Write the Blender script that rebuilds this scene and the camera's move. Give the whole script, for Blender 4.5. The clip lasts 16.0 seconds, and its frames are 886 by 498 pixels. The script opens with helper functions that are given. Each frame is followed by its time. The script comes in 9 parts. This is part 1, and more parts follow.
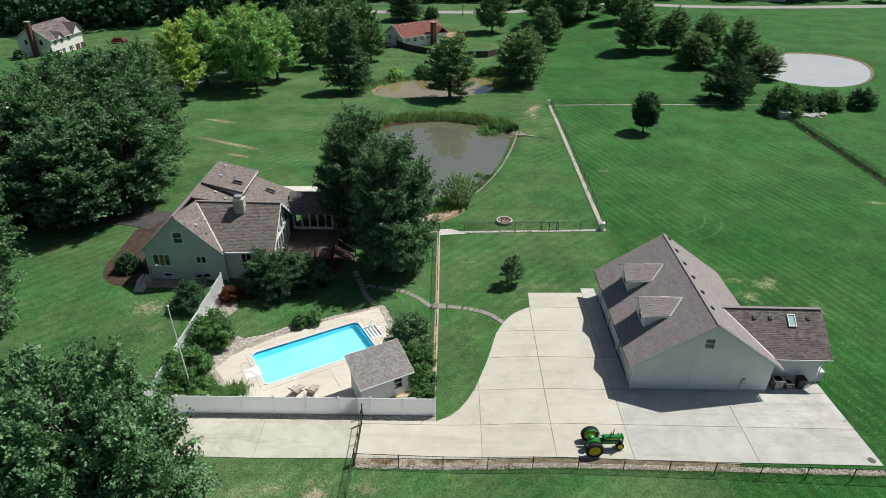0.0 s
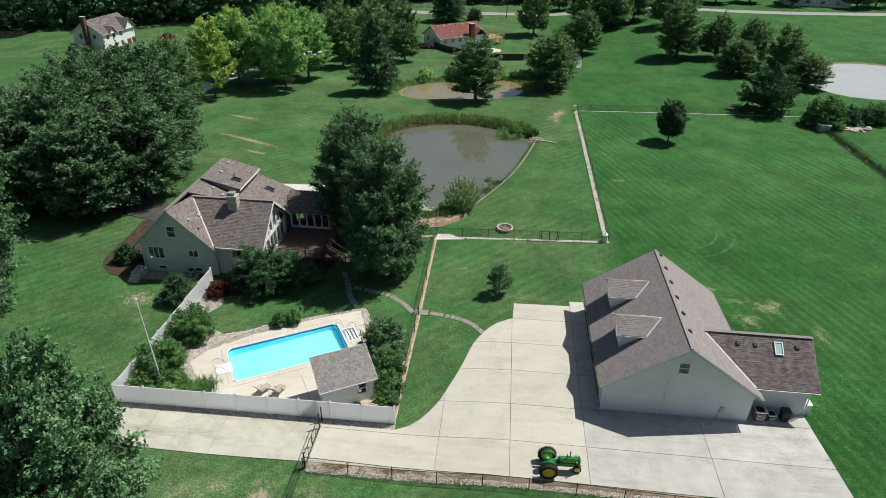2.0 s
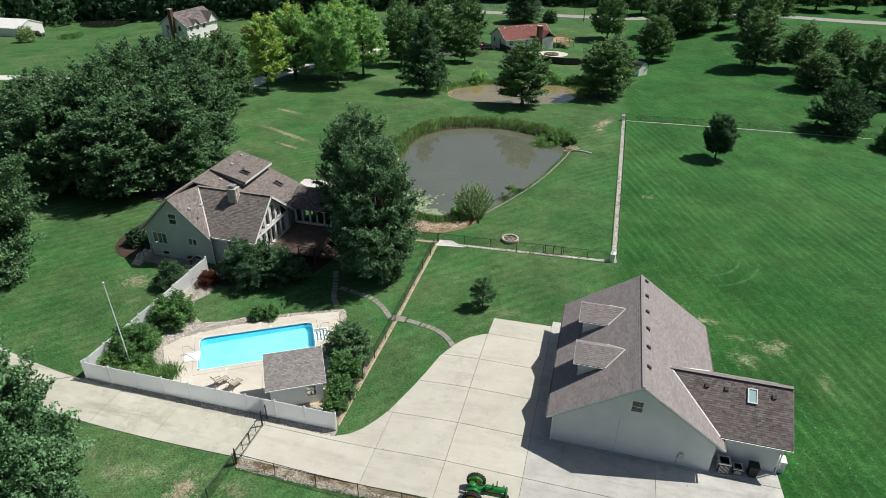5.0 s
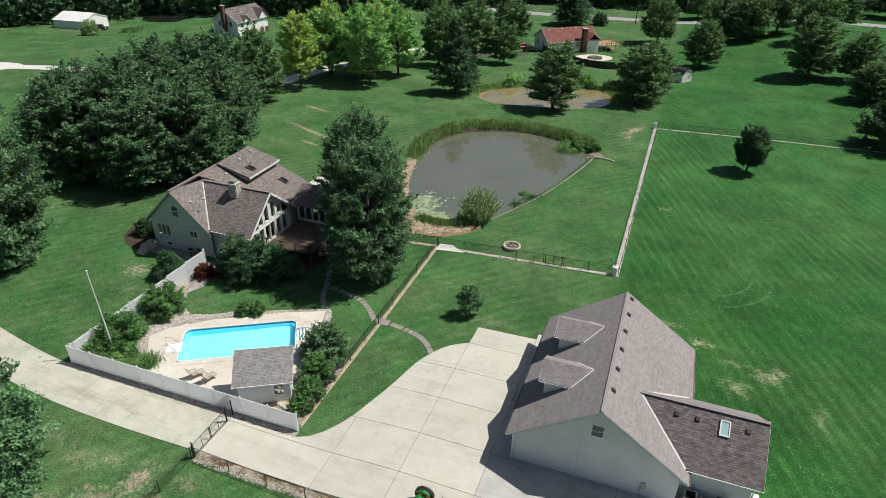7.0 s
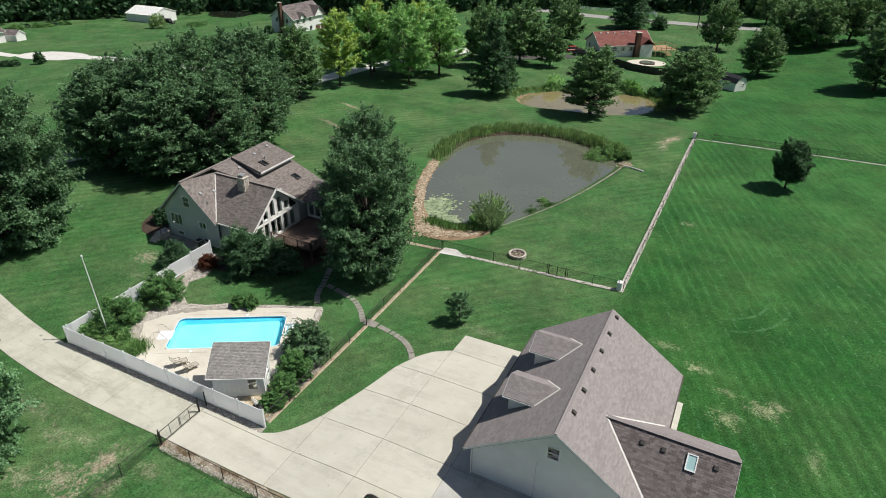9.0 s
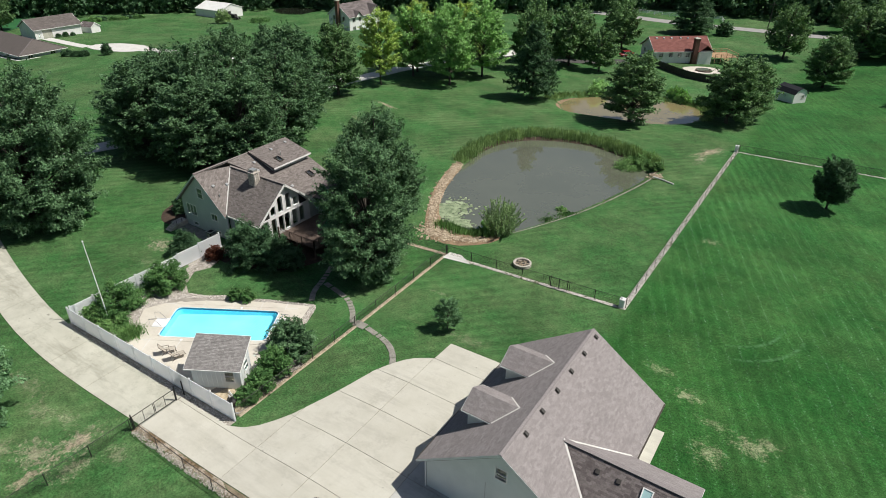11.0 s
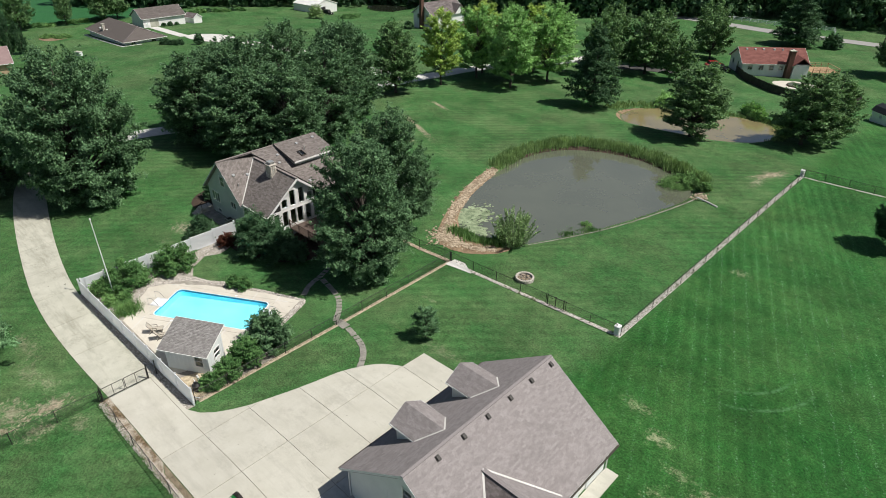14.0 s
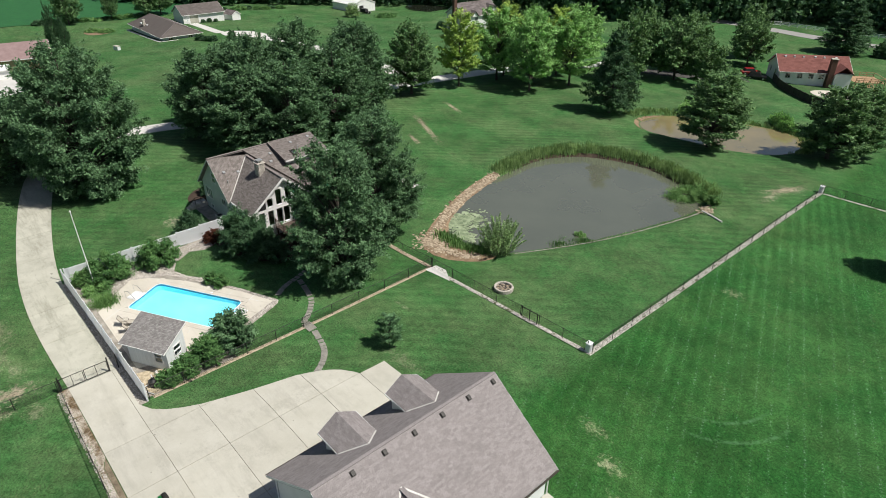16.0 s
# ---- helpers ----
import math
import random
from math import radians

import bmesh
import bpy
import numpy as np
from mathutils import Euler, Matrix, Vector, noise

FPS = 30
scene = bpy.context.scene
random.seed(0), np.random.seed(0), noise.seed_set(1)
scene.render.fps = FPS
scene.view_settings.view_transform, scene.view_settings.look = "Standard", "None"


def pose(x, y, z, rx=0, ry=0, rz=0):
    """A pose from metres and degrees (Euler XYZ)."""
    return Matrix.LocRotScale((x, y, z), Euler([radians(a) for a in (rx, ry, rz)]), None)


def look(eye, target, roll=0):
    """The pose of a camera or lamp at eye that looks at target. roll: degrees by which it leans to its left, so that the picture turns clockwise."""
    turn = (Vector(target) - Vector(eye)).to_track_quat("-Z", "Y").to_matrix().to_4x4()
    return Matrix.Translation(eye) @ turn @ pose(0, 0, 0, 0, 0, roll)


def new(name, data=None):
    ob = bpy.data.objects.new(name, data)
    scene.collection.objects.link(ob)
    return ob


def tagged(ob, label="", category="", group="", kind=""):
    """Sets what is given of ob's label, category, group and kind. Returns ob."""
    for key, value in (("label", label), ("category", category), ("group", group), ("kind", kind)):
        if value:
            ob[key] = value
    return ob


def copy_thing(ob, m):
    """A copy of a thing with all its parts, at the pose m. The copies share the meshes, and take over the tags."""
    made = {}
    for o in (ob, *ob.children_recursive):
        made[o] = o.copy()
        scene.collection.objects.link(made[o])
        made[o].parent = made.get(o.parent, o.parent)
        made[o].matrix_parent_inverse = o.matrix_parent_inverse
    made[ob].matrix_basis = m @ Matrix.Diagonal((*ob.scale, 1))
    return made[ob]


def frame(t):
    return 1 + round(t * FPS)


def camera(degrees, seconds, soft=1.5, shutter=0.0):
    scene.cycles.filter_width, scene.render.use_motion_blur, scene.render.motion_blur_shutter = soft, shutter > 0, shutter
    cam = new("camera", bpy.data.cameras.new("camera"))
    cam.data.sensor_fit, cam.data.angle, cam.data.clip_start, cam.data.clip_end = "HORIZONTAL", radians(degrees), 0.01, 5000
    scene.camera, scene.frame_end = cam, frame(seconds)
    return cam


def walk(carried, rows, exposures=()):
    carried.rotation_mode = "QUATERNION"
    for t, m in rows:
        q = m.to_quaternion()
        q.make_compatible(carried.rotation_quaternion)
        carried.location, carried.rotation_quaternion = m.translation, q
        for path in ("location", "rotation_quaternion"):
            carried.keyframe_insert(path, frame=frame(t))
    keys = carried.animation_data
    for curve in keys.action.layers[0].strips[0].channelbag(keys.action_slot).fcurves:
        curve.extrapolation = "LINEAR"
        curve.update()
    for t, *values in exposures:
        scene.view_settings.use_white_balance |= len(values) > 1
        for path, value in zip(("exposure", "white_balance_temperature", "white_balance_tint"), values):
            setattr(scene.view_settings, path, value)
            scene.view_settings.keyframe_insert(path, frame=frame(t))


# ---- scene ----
cam = camera(70.8, 16.0, 0.5)
METRES, EYE, TILT, LEAN, TURN = 52.15, 35.0, 0.0, 0.0, 0.3
ROWS = [
    (0.0, 0.0, 0.0, 0.0, 0.48, -29.97, -0.83),
    (0.5, 0.0297, 0.0051, 0.0009, 1.76, -29.98, -0.82),
    (1.0, 0.0595, 0.011, 0.0018, 3.07, -30.0, -0.82),
    (1.5, 0.0893, 0.0177, 0.0027, 4.4, -30.02, -0.83),
    (2.0, 0.1193, 0.0248, 0.0031, 5.79, -30.01, -0.83),
    (2.5, 0.1496, 0.033, 0.0041, 7.28, -30.05, -0.82),
    (3.0, 0.1798, 0.0421, 0.0047, 8.84, -30.08, -0.81),
    (3.5, 0.2101, 0.052, 0.0053, 10.37, -30.11, -0.79),
    (4.0, 0.24, 0.0627, 0.0059, 11.83, -30.14, -0.77),
    (6.5, 0.3776, 0.1282, 0.0072, 18.9, -30.25, -0.71),
    (7.0, 0.4045, 0.1432, 0.0069, 20.37, -30.27, -0.69),
    (7.5, 0.4308, 0.1586, 0.0067, 21.84, -30.29, -0.68),
    (8.0, 0.4569, 0.1747, 0.0068, 23.36, -30.31, -0.67),
    (8.5, 0.4825, 0.1917, 0.0065, 24.99, -30.32, -0.66),
    (9.0, 0.5072, 0.2093, 0.0065, 26.7, -30.34, -0.64),
    (11.5, 0.6262, 0.3087, 0.008, 34.87, -30.44, -0.58),
    (12.0, 0.6484, 0.3305, 0.0084, 36.55, -30.47, -0.57),
    (12.5, 0.6704, 0.3531, 0.0086, 38.28, -30.49, -0.56),
    (13.0, 0.6919, 0.3762, 0.0087, 39.99, -30.5, -0.55),
    (13.5, 0.713, 0.4003, 0.0084, 41.63, -30.51, -0.53),
    (14.0, 0.7329, 0.4253, 0.0083, 43.13, -30.53, -0.54),
    (14.5, 0.7522, 0.4518, 0.0082, 44.47, -30.54, -0.52),
    (15.0, 0.7705, 0.4792, 0.008, 45.62, -30.55, -0.52),
    (15.5, 0.7881, 0.5075, 0.0079, 46.71, -30.56, -0.52),
    (16.0, 0.805, 0.5366, 0.0076, 47.85, -30.57, -0.52),
]
walk(cam, [(t, pose(0, 0, EYE, TILT, LEAN, TURN) @ pose(METRES * x, METRES * y, METRES * z, 90 + pitch, roll, yaw)) for t, x, y, z, yaw, pitch, roll in ROWS])

# ---- light ----
SUN = Vector((3.75, 2.25, 6.75)).normalized()
world = bpy.data.worlds.new("world")
scene.world = world
world.use_nodes = True
wn = world.node_tree.nodes
sky = wn.new("ShaderNodeTexSky")
sky.sky_type, sky.sun_disc = "NISHITA", False
sky.sun_elevation = math.asin(SUN.z)
sky.sun_rotation = math.atan2(SUN.x, SUN.y)
sky.air_density, sky.dust_density, sky.ozone_density = 1.0, 1.6, 1.0
world.node_tree.links.new(sky.outputs[0], wn["Background"].inputs[0])
wn["Background"].inputs[1].default_value = 0.0555
sun = new("sun", bpy.data.lights.new("sun", "SUN"))
sun.data.energy, sun.data.angle, sun.data.color = 5.0, radians(0.53), (1.0, 0.955, 0.88)
sun.matrix_world = look((40, 40, 80), Vector((40, 40, 80)) - SUN)
scene.view_settings.exposure = 0.0


# ---- small tools ----
def ss(a, b, x):
    t = np.clip((np.asarray(x, float) - a) / (b - a), 0, 1)
    return t * t * (3 - 2 * t)


def mesh_object(name, bm, material, parent=None, label=""):
    me = bpy.data.meshes.new(name)
    bm.to_mesh(me)
    bm.free()
    for m in material if isinstance(material, (list, tuple)) else [material]:
        me.materials.append(m)
    ob = new(name, me)
    ob.parent = parent
    if label:
        ob["label"] = label
    return ob


def part(name, bm, material, parent, label=""):
    return mesh_object(name, bm, material, parent, label)


def thing(name, m, label, category, group="", kind=""):
    ob = new(name)
    ob.matrix_basis = m
    ob.empty_display_size = 0.3
    return tagged(ob, label, category, group, kind)


def arrays_mesh(name, verts, faces, material):
    """A mesh from arrays: verts (n, 3) and faces (m, 3 or 4)."""
    me = bpy.data.meshes.new(name)
    verts, faces = np.asarray(verts, np.float32), np.asarray(faces, np.int32)
    k = faces.shape[1]
    me.vertices.add(len(verts))
    me.vertices.foreach_set("co", verts.ravel())
    me.loops.add(faces.size)
    me.loops.foreach_set("vertex_index", faces.ravel())
    me.polygons.add(len(faces))
    me.polygons.foreach_set("loop_start", np.arange(0, faces.size, k, dtype=np.int32))
    me.polygons.foreach_set("use_smooth", np.zeros(len(faces), bool))
    me.materials.append(material)
    me.update(calc_edges=True)
    return me


def box(bm, x0, x1, y0, y1, z0, z1, m=None, bevel=0.0):
    t = Matrix.Translation(((x0 + x1) / 2, (y0 + y1) / 2, (z0 + z1) / 2)) @ Matrix.Diagonal((abs(x1 - x0), abs(y1 - y0), abs(z1 - z0), 1))
    r = bmesh.ops.create_cube(bm, size=1, matrix=(m @ t) if m else t)
    if bevel:
        es = {e for v in r["verts"] for e in v.link_edges}
        bmesh.ops.bevel(bm, geom=list(es), offset=bevel, segments=1, affect="EDGES", profile=0.5)
    return bm


def boxed(*a, **k):
    return box(bmesh.new(), *a, **k)


def cone(bm, p, q, r0, r1, n=10, caps=True):
    p, q = Vector(p), Vector(q)
    d = q - p
    m = Matrix.Translation((p + q) / 2) @ d.to_track_quat("Z", "Y").to_matrix().to_4x4()
    bmesh.ops.create_cone(bm, cap_ends=caps, segments=n, radius1=r0, radius2=r1, depth=d.length, matrix=m)
    return bm


def tube(bm, pts, r, n=8):
    for p, q in zip(pts, pts[1:]):
        cone(bm, p, q, r, r, n)
    return bm


def prism(bm, pts, z0, z1):
    """A solid between z0 and z1 over a polygon."""
    lo = [bm.verts.new((x, y, z0)) for x, y in pts]
    hi = [bm.verts.new((x, y, z1)) for x, y in pts]
    bm.faces.new(hi)
    bm.faces.new(lo[::-1])
    for i in range(len(pts)):
        j = (i + 1) % len(pts)
        bm.faces.new((lo[i], lo[j], hi[j], hi[i]))
    bmesh.ops.recalc_face_normals(bm, faces=bm.faces)
    return bm


def slab3(bm, quad, thick):
    """A plate under a plane polygon of 3D points."""
    vs = [Vector(p) for p in quad]
    n = (vs[1] - vs[0]).cross(vs[2] - vs[0]).normalized()
    if n.z < 0:
        vs, n = vs[::-1], -n
    hi = [bm.verts.new(v) for v in vs]
    lo = [bm.verts.new(v - n * thick) for v in vs]
    bm.faces.new(hi)
    bm.faces.new(lo[::-1])
    for i in range(len(vs)):
        j = (i + 1) % len(vs)
        bm.faces.new((lo[i], lo[j], hi[j], hi[i]))
    return bm


def poly_distance(x, y, poly):
    """Signed distance of points to a polygon, negative inside."""
    x, y = np.asarray(x, float), np.asarray(y, float)
    best, inside = np.full(x.shape, 1e9), np.zeros(x.shape, bool)
    for (ax, ay), (bx, by) in zip(poly, poly[1:] + poly[:1]):
        dx, dy = bx - ax, by - ay
        t = np.clip(((x - ax) * dx + (y - ay) * dy) / (dx * dx + dy * dy + 1e-12), 0, 1)
        best = np.minimum(best, np.hypot(x - ax - t * dx, y - ay - t * dy))
        crosses = ((ay > y) != (by > y)) & (x < (bx - ax) * (y - ay) / (by - ay + 1e-12) + ax)
        inside ^= crosses
    return np.where(inside, -best, best)


def smooth_loop(pts, rounds=2):
    for _ in range(rounds):
        out = []
        for (ax, ay), (bx, by) in zip(pts, pts[1:] + pts[:1]):
            out += [(ax * 0.75 + bx * 0.25, ay * 0.75 + by * 0.25), (ax * 0.25 + bx * 0.75, ay * 0.25 + by * 0.75)]
        pts = out
    return pts


def smooth_line(pts, rounds=2):
    for _ in range(rounds):
        out = [pts[0]]
        for (ax, ay), (bx, by) in zip(pts, pts[1:]):
            out += [(ax * 0.75 + bx * 0.25, ay * 0.75 + by * 0.25), (ax * 0.25 + bx * 0.75, ay * 0.25 + by * 0.75)]
        pts = out + [pts[-1]]
    return pts


# ---- lie of the land ----
POND = smooth_loop([(-8.6, 75.2), (-11.2, 80.5), (-13.4, 88.7), (-14.2, 97.5), (-11.8, 103.2), (-7.5, 106.3), (-1.5, 107.9), (4.0, 106.6), (8.0, 104.2), (10.9, 101.6), (9.2, 93.5), (6.9, 85.2), (4.0, 78.6), (1.2, 73.3), (-3.0, 71.3), (-6.2, 72.4)])
POND_TWO = smooth_loop([(-16.0, 126.6), (-15.0, 132.5), (-9.3, 137.4), (2.8, 141.6), (8.6, 139.0), (9.8, 132.3), (5.0, 125.8), (-4.3, 124.2), (-11.6, 122.4)])
POND_THREE = smooth_loop([(73.0, 152), (80, 164.5), (92, 169.5), (102.5, 165), (102.5, 155), (95, 142), (86, 135.5), (77, 135.8), (72.5, 142)])
POOL_C, POOL_U, POOL_V = (-11.35, 42.72), (0.864, 0.503), (-0.503, 0.864)
POOL_L, POOL_W = 4.95, 2.22


def pool_xy(u, v):
    return (POOL_C[0] + u * POOL_U[0] + v * POOL_V[0], POOL_C[1] + u * POOL_U[1] + v * POOL_V[1])


def rect_off(x, y, x0, x1, y0, y1):
    return np.hypot(np.maximum(np.maximum(x0 - x, x - x1), 0), np.maximum(np.maximum(y0 - y, y - y1), 0))


def land(x, y, pool=True):
    """Height of the ground."""
    x, y = np.asarray(x, float), np.asarray(y, float)
    z = np.full(np.broadcast(x, y).shape, -0.25)
    z = z + 0.45 * (1 - ss(0, 9, rect_off(x, y, 9, 34, 29, 54)))
    z = z + 0.3 * (1 - ss(0, 8, rect_off(x, y, -33, -17, 52, 66)))
    z = z - 4.5 * ss(105, 205, y) * (1 - ss(15, 60, x))
    z = z - 6.0 * (1 - ss(-185, -55, x))
    z = z + 0.06 * np.sin(x * 0.11 + 1) * np.sin(y * 0.09)
    for pond, depth in ((POND, 1.25), (POND_TWO, 1.3), (POND_THREE, 1.2)):
        z = z - depth * (1 - ss(-2.0, 2.5, poly_distance(x, y, pond)))
    if pool:
        du, dv = x - POOL_C[0], y - POOL_C[1]
        u, v = du * POOL_U[0] + dv * POOL_U[1], du * POOL_V[0] + dv * POOL_V[1]
        z = z - 2.4 * (1 - ss(0.3, 0.8, np.hypot(np.maximum(np.maximum(u - POOL_L - 0.95, -u - POOL_L), 0), np.maximum(np.abs(v) - POOL_W, 0))))
    return z


def land_at(x, y):
    return float(land(np.array([x]), np.array([y]))[0])


# ---- materials ----
class Mat:
    """A node material with a few short ways to wire it."""

    def __init__(self, name, rough=0.8, metal=0.0, spec=0.5):
        self.m = bpy.data.materials.new(name)
        self.m.use_nodes = True
        self.t = self.m.node_tree
        self.b = self.t.nodes["Principled BSDF"]
        self.b.inputs["Roughness"].default_value = rough
        self.b.inputs["Metallic"].default_value = metal
        self.b.inputs["Specular IOR Level"].default_value = spec

    def n(self, kind, **props):
        node = self.t.nodes.new("ShaderNode" + kind)
        for k, v in props.items():
            if k == "ins":
                for i, value in v.items():
                    self.put(node.inputs[i], value)
            elif k == "operation":
                node.operation = v
            elif k == "data_type":
                node.data_type = v
            elif k == "blend_type":
                node.blend_type = v
            elif k == "wave_profile":
                node.wave_profile = v
            elif k == "feature":
                node.feature = v
            elif k == "bands_direction":
                node.bands_direction = v
        return node

    def put(self, socket, value):
        if isinstance(value, bpy.types.NodeSocket):
            self.t.links.new(value, socket)
        else:
            socket.default_value = value

    def math(self, op, a, b=0.0):
        return self.n("Math", operation=op, ins={0: a, 1: b}).outputs[0]

    def place(self, scale=(1, 1, 1), turn=0.0):
        g = self.n("NewGeometry")
        return self.n("Mapping", ins={0: g.outputs["Position"], 2: (0, 0, turn), 3: scale}).outputs[0]

    def turned(self, turn, scale):
        """Position turned about z, then stretched."""
        return self.n("Mapping", ins={0: self.place((1, 1, 1), turn), 3: scale}).outputs[0]

    def noise(self, scale, detail=4, rough=0.6, where=None):
        return self.n("TexNoise", ins={"Vector": where or self.place(), "Scale": scale, "Detail": detail, "Roughness": rough}).outputs[0]

    def ramp(self, value, a, b):
        return self.n("MapRange", ins={0: value, 1: a, 2: b, 3: 0.0, 4: 1.0}).outputs[0]

    def mix(self, f, a, b, blend="MIX"):
        node = self.n("Mix", data_type="RGBA", blend_type=blend)
        self.put(node.inputs[0], f)
        self.put(node.inputs[6], a if isinstance(a, bpy.types.NodeSocket) else (*a, 1))
        self.put(node.inputs[7], b if isinstance(b, bpy.types.NodeSocket) else (*b, 1))
        return node.outputs[2]

    def bump(self, height, strength=0.3, distance=0.02):
        node = self.n("Bump", ins={"Height": height, "Strength": strength, "Distance": distance})
        self.t.links.new(node.outputs[0], self.b.inputs["Normal"])

    def color(self, value):
        self.put(self.b.inputs["Base Color"], value if isinstance(value, bpy.types.NodeSocket) else (*value, 1))
        return self

    def island(self):
        return self.n("NewGeometry").outputs["Random Per Island"]

    def each(self):
        return self.n("ObjectInfo").outputs["Random"]


def mottled(name, a, b, scale=3.0, rough=0.8, bump=0.2, fine=40.0, metal=0.0, spec=0.4, dist=0.01):
    """Two tones over two scales, with fine relief."""
    m = Mat(name, rough, metal, spec)
    big, small = m.noise(scale), m.noise(fine, 3)
    m.color(m.mix(m.ramp(m.math("ADD", m.math("MULTIPLY", big, 0.65), m.math("MULTIPLY", small, 0.35)), 0.35, 0.65), a, b))
    if bump:
        m.bump(small, bump, dist)
    return m.m


STREAKS = ((-42.6, 105.0, -36.8, 103.2, 0.35), (-39.7, 95.5, -28.9, 90.8, 0.4), (-33.8, 89.1, -29.8, 87.7, 0.3), (14.4, 111.4, 17.2, 117.6, 0.6), (-8.3, 28.6, -8.5, 25.6, 0.3), (-8.2, 25.0, -8.2, 22.6, 0.4))


def grass_material():
    m = Mat("lawn_grass", 0.8, 0, 0.08)
    p = m.place()
    big, mid, fine = m.noise(0.035, 3, 0.5), m.noise(0.35, 5, 0.65), m.noise(9.0, 4, 0.75)
    # mower stripes: one way over the field, another over the lawns
    xyz = m.n("SeparateXYZ", ins={0: p})
    field = m.ramp(xyz.outputs[0], 18.0, 20.5)
    w1 = m.n("TexWave", bands_direction="X", ins={"Vector": m.place((1, 1, 1), -0.38), "Scale": 0.268, "Distortion": 0.4, "Detail": 2.0, "Detail Scale": 0.7}).outputs["Fac"]
    w2 = m.n("TexWave", bands_direction="X", ins={"Vector": m.place((1, 1, 1), 0.785), "Scale": 0.25, "Distortion": 0.7, "Detail": 2.0, "Detail Scale": 0.6}).outputs["Fac"]
    w3 = m.n("TexWave", bands_direction="X", ins={"Vector": m.place((1, 1, 1), -0.38), "Scale": 0.067, "Distortion": 2.0, "Detail": 3.0, "Detail Scale": 0.5}).outputs["Fac"]
    stripes = m.mix(field, w2, w1)
    c = m.mix(m.ramp(big, 0.3, 0.7), (0.0234, 0.1126, 0.0190), (0.0351, 0.1452, 0.0258))
    c = m.mix(m.math("MULTIPLY", m.ramp(mid, 0.35, 0.75), 0.55), c, (0.0414, 0.1364, 0.0314))
    c = m.mix(m.math("MULTIPLY", m.ramp(stripes, 0.2, 0.8), m.math("ADD", 0.2, m.math("MULTIPLY", field, 0.22))), c, (0.0153, 0.0757, 0.0134))
    c = m.mix(m.math("MULTIPLY", m.ramp(w3, 0.2, 0.8), 0.22), c, (0.0468, 0.1452, 0.0381))
    c = m.mix(m.math("MULTIPLY", m.ramp(fine, 0.40, 0.62), 0.75), c, (0.0108, 0.0510, 0.0101))
    c = m.mix(m.math("MULTIPLY", m.ramp(m.noise(3.6, 6, 0.85), 0.46, 0.64), 0.55), c, (0.0576, 0.1672, 0.0426))
    streak = m.mix(field, m.noise(1.0, 5, 0.7, m.turned(0.785, (1.5, 0.10, 1))), m.noise(1.0, 5, 0.7, m.turned(-0.38, (1.5, 0.10, 1))))
    c = m.mix(m.math("MULTIPLY", m.math("MULTIPLY", m.ramp(streak, 0.42, 0.66), m.math("ADD", m.math("MULTIPLY", field, 0.22), 0.14)), 1.0), c, (0.0522, 0.1514, 0.0403))
    c = m.mix(m.math("MULTIPLY", m.math("MULTIPLY", m.ramp(streak, 0.56, 0.36), m.math("ADD", m.math("MULTIPLY", field, 0.24), 0.16)), 1.0), c, (0.0135, 0.0616, 0.0123))
    c = m.mix(m.math("MULTIPLY", m.ramp(m.noise(0.09, 5, 0.7), 0.50, 0.68), 0.35), c, (0.0675, 0.1452, 0.0426))
    fleck = m.math("MULTIPLY", m.ramp(m.noise(6.0, 3, 0.6), 0.58, 0.64), m.ramp(w1, 0.90, 0.98))
    c = m.mix(m.math("MULTIPLY", m.math("MULTIPLY", fleck, m.math("MULTIPLY", field, m.ramp(xyz.outputs[1], 112.0, 80.0))), 0.85), c, (0.36, 0.44, 0.30))
    thin = m.math("MULTIPLY", m.ramp(m.noise(0.16, 5, 0.7), 0.60, 0.72), m.ramp(m.noise(1.7, 4, 0.7), 0.48, 0.62))
    c = m.mix(m.math("MULTIPLY", thin, 0.55), c, (0.16, 0.17, 0.06))
    tuft = m.noise(4.5, 8, 0.92)
    c = m.mix(m.math("MULTIPLY", m.ramp(tuft, 0.52, 0.58), 0.65), c, (0.085, 0.190, 0.050))
    c = m.mix(m.math("MULTIPLY", m.ramp(tuft, 0.48, 0.42), 0.6), c, (0.010, 0.045, 0.009))
    c = m.mix(m.math("MULTIPLY", m.math("MULTIPLY", m.ramp(m.noise(0.055, 5, 0.7), 0.46, 0.62), m.ramp(m.noise(1.1, 6, 0.8), 0.42, 0.62)), 0.5), c, (0.095, 0.165, 0.042))
    straw = m.math("MULTIPLY", m.ramp(m.noise(0.22, 5, 0.75), 0.50, 0.60), m.ramp(m.noise(3.1, 6, 0.85), 0.545, 0.62))
    c = m.mix(m.math("MULTIPLY", straw, 0.55), c, (0.20, 0.20, 0.085))
    c = m.mix(m.math("MULTIPLY", m.math("SUBTRACT", 1.0, field), 0.30), c, (0.062, 0.170, 0.034))
    c = m.mix(m.math("MULTIPLY", m.math("MULTIPLY", field, m.ramp(xyz.outputs[1], 95.0, 60.0)), 0.58), c, (0.016, 0.078, 0.012))
    # worn and dry spots: place, reach, strength
    rough_edge = m.noise(2.3, 8, 0.88)
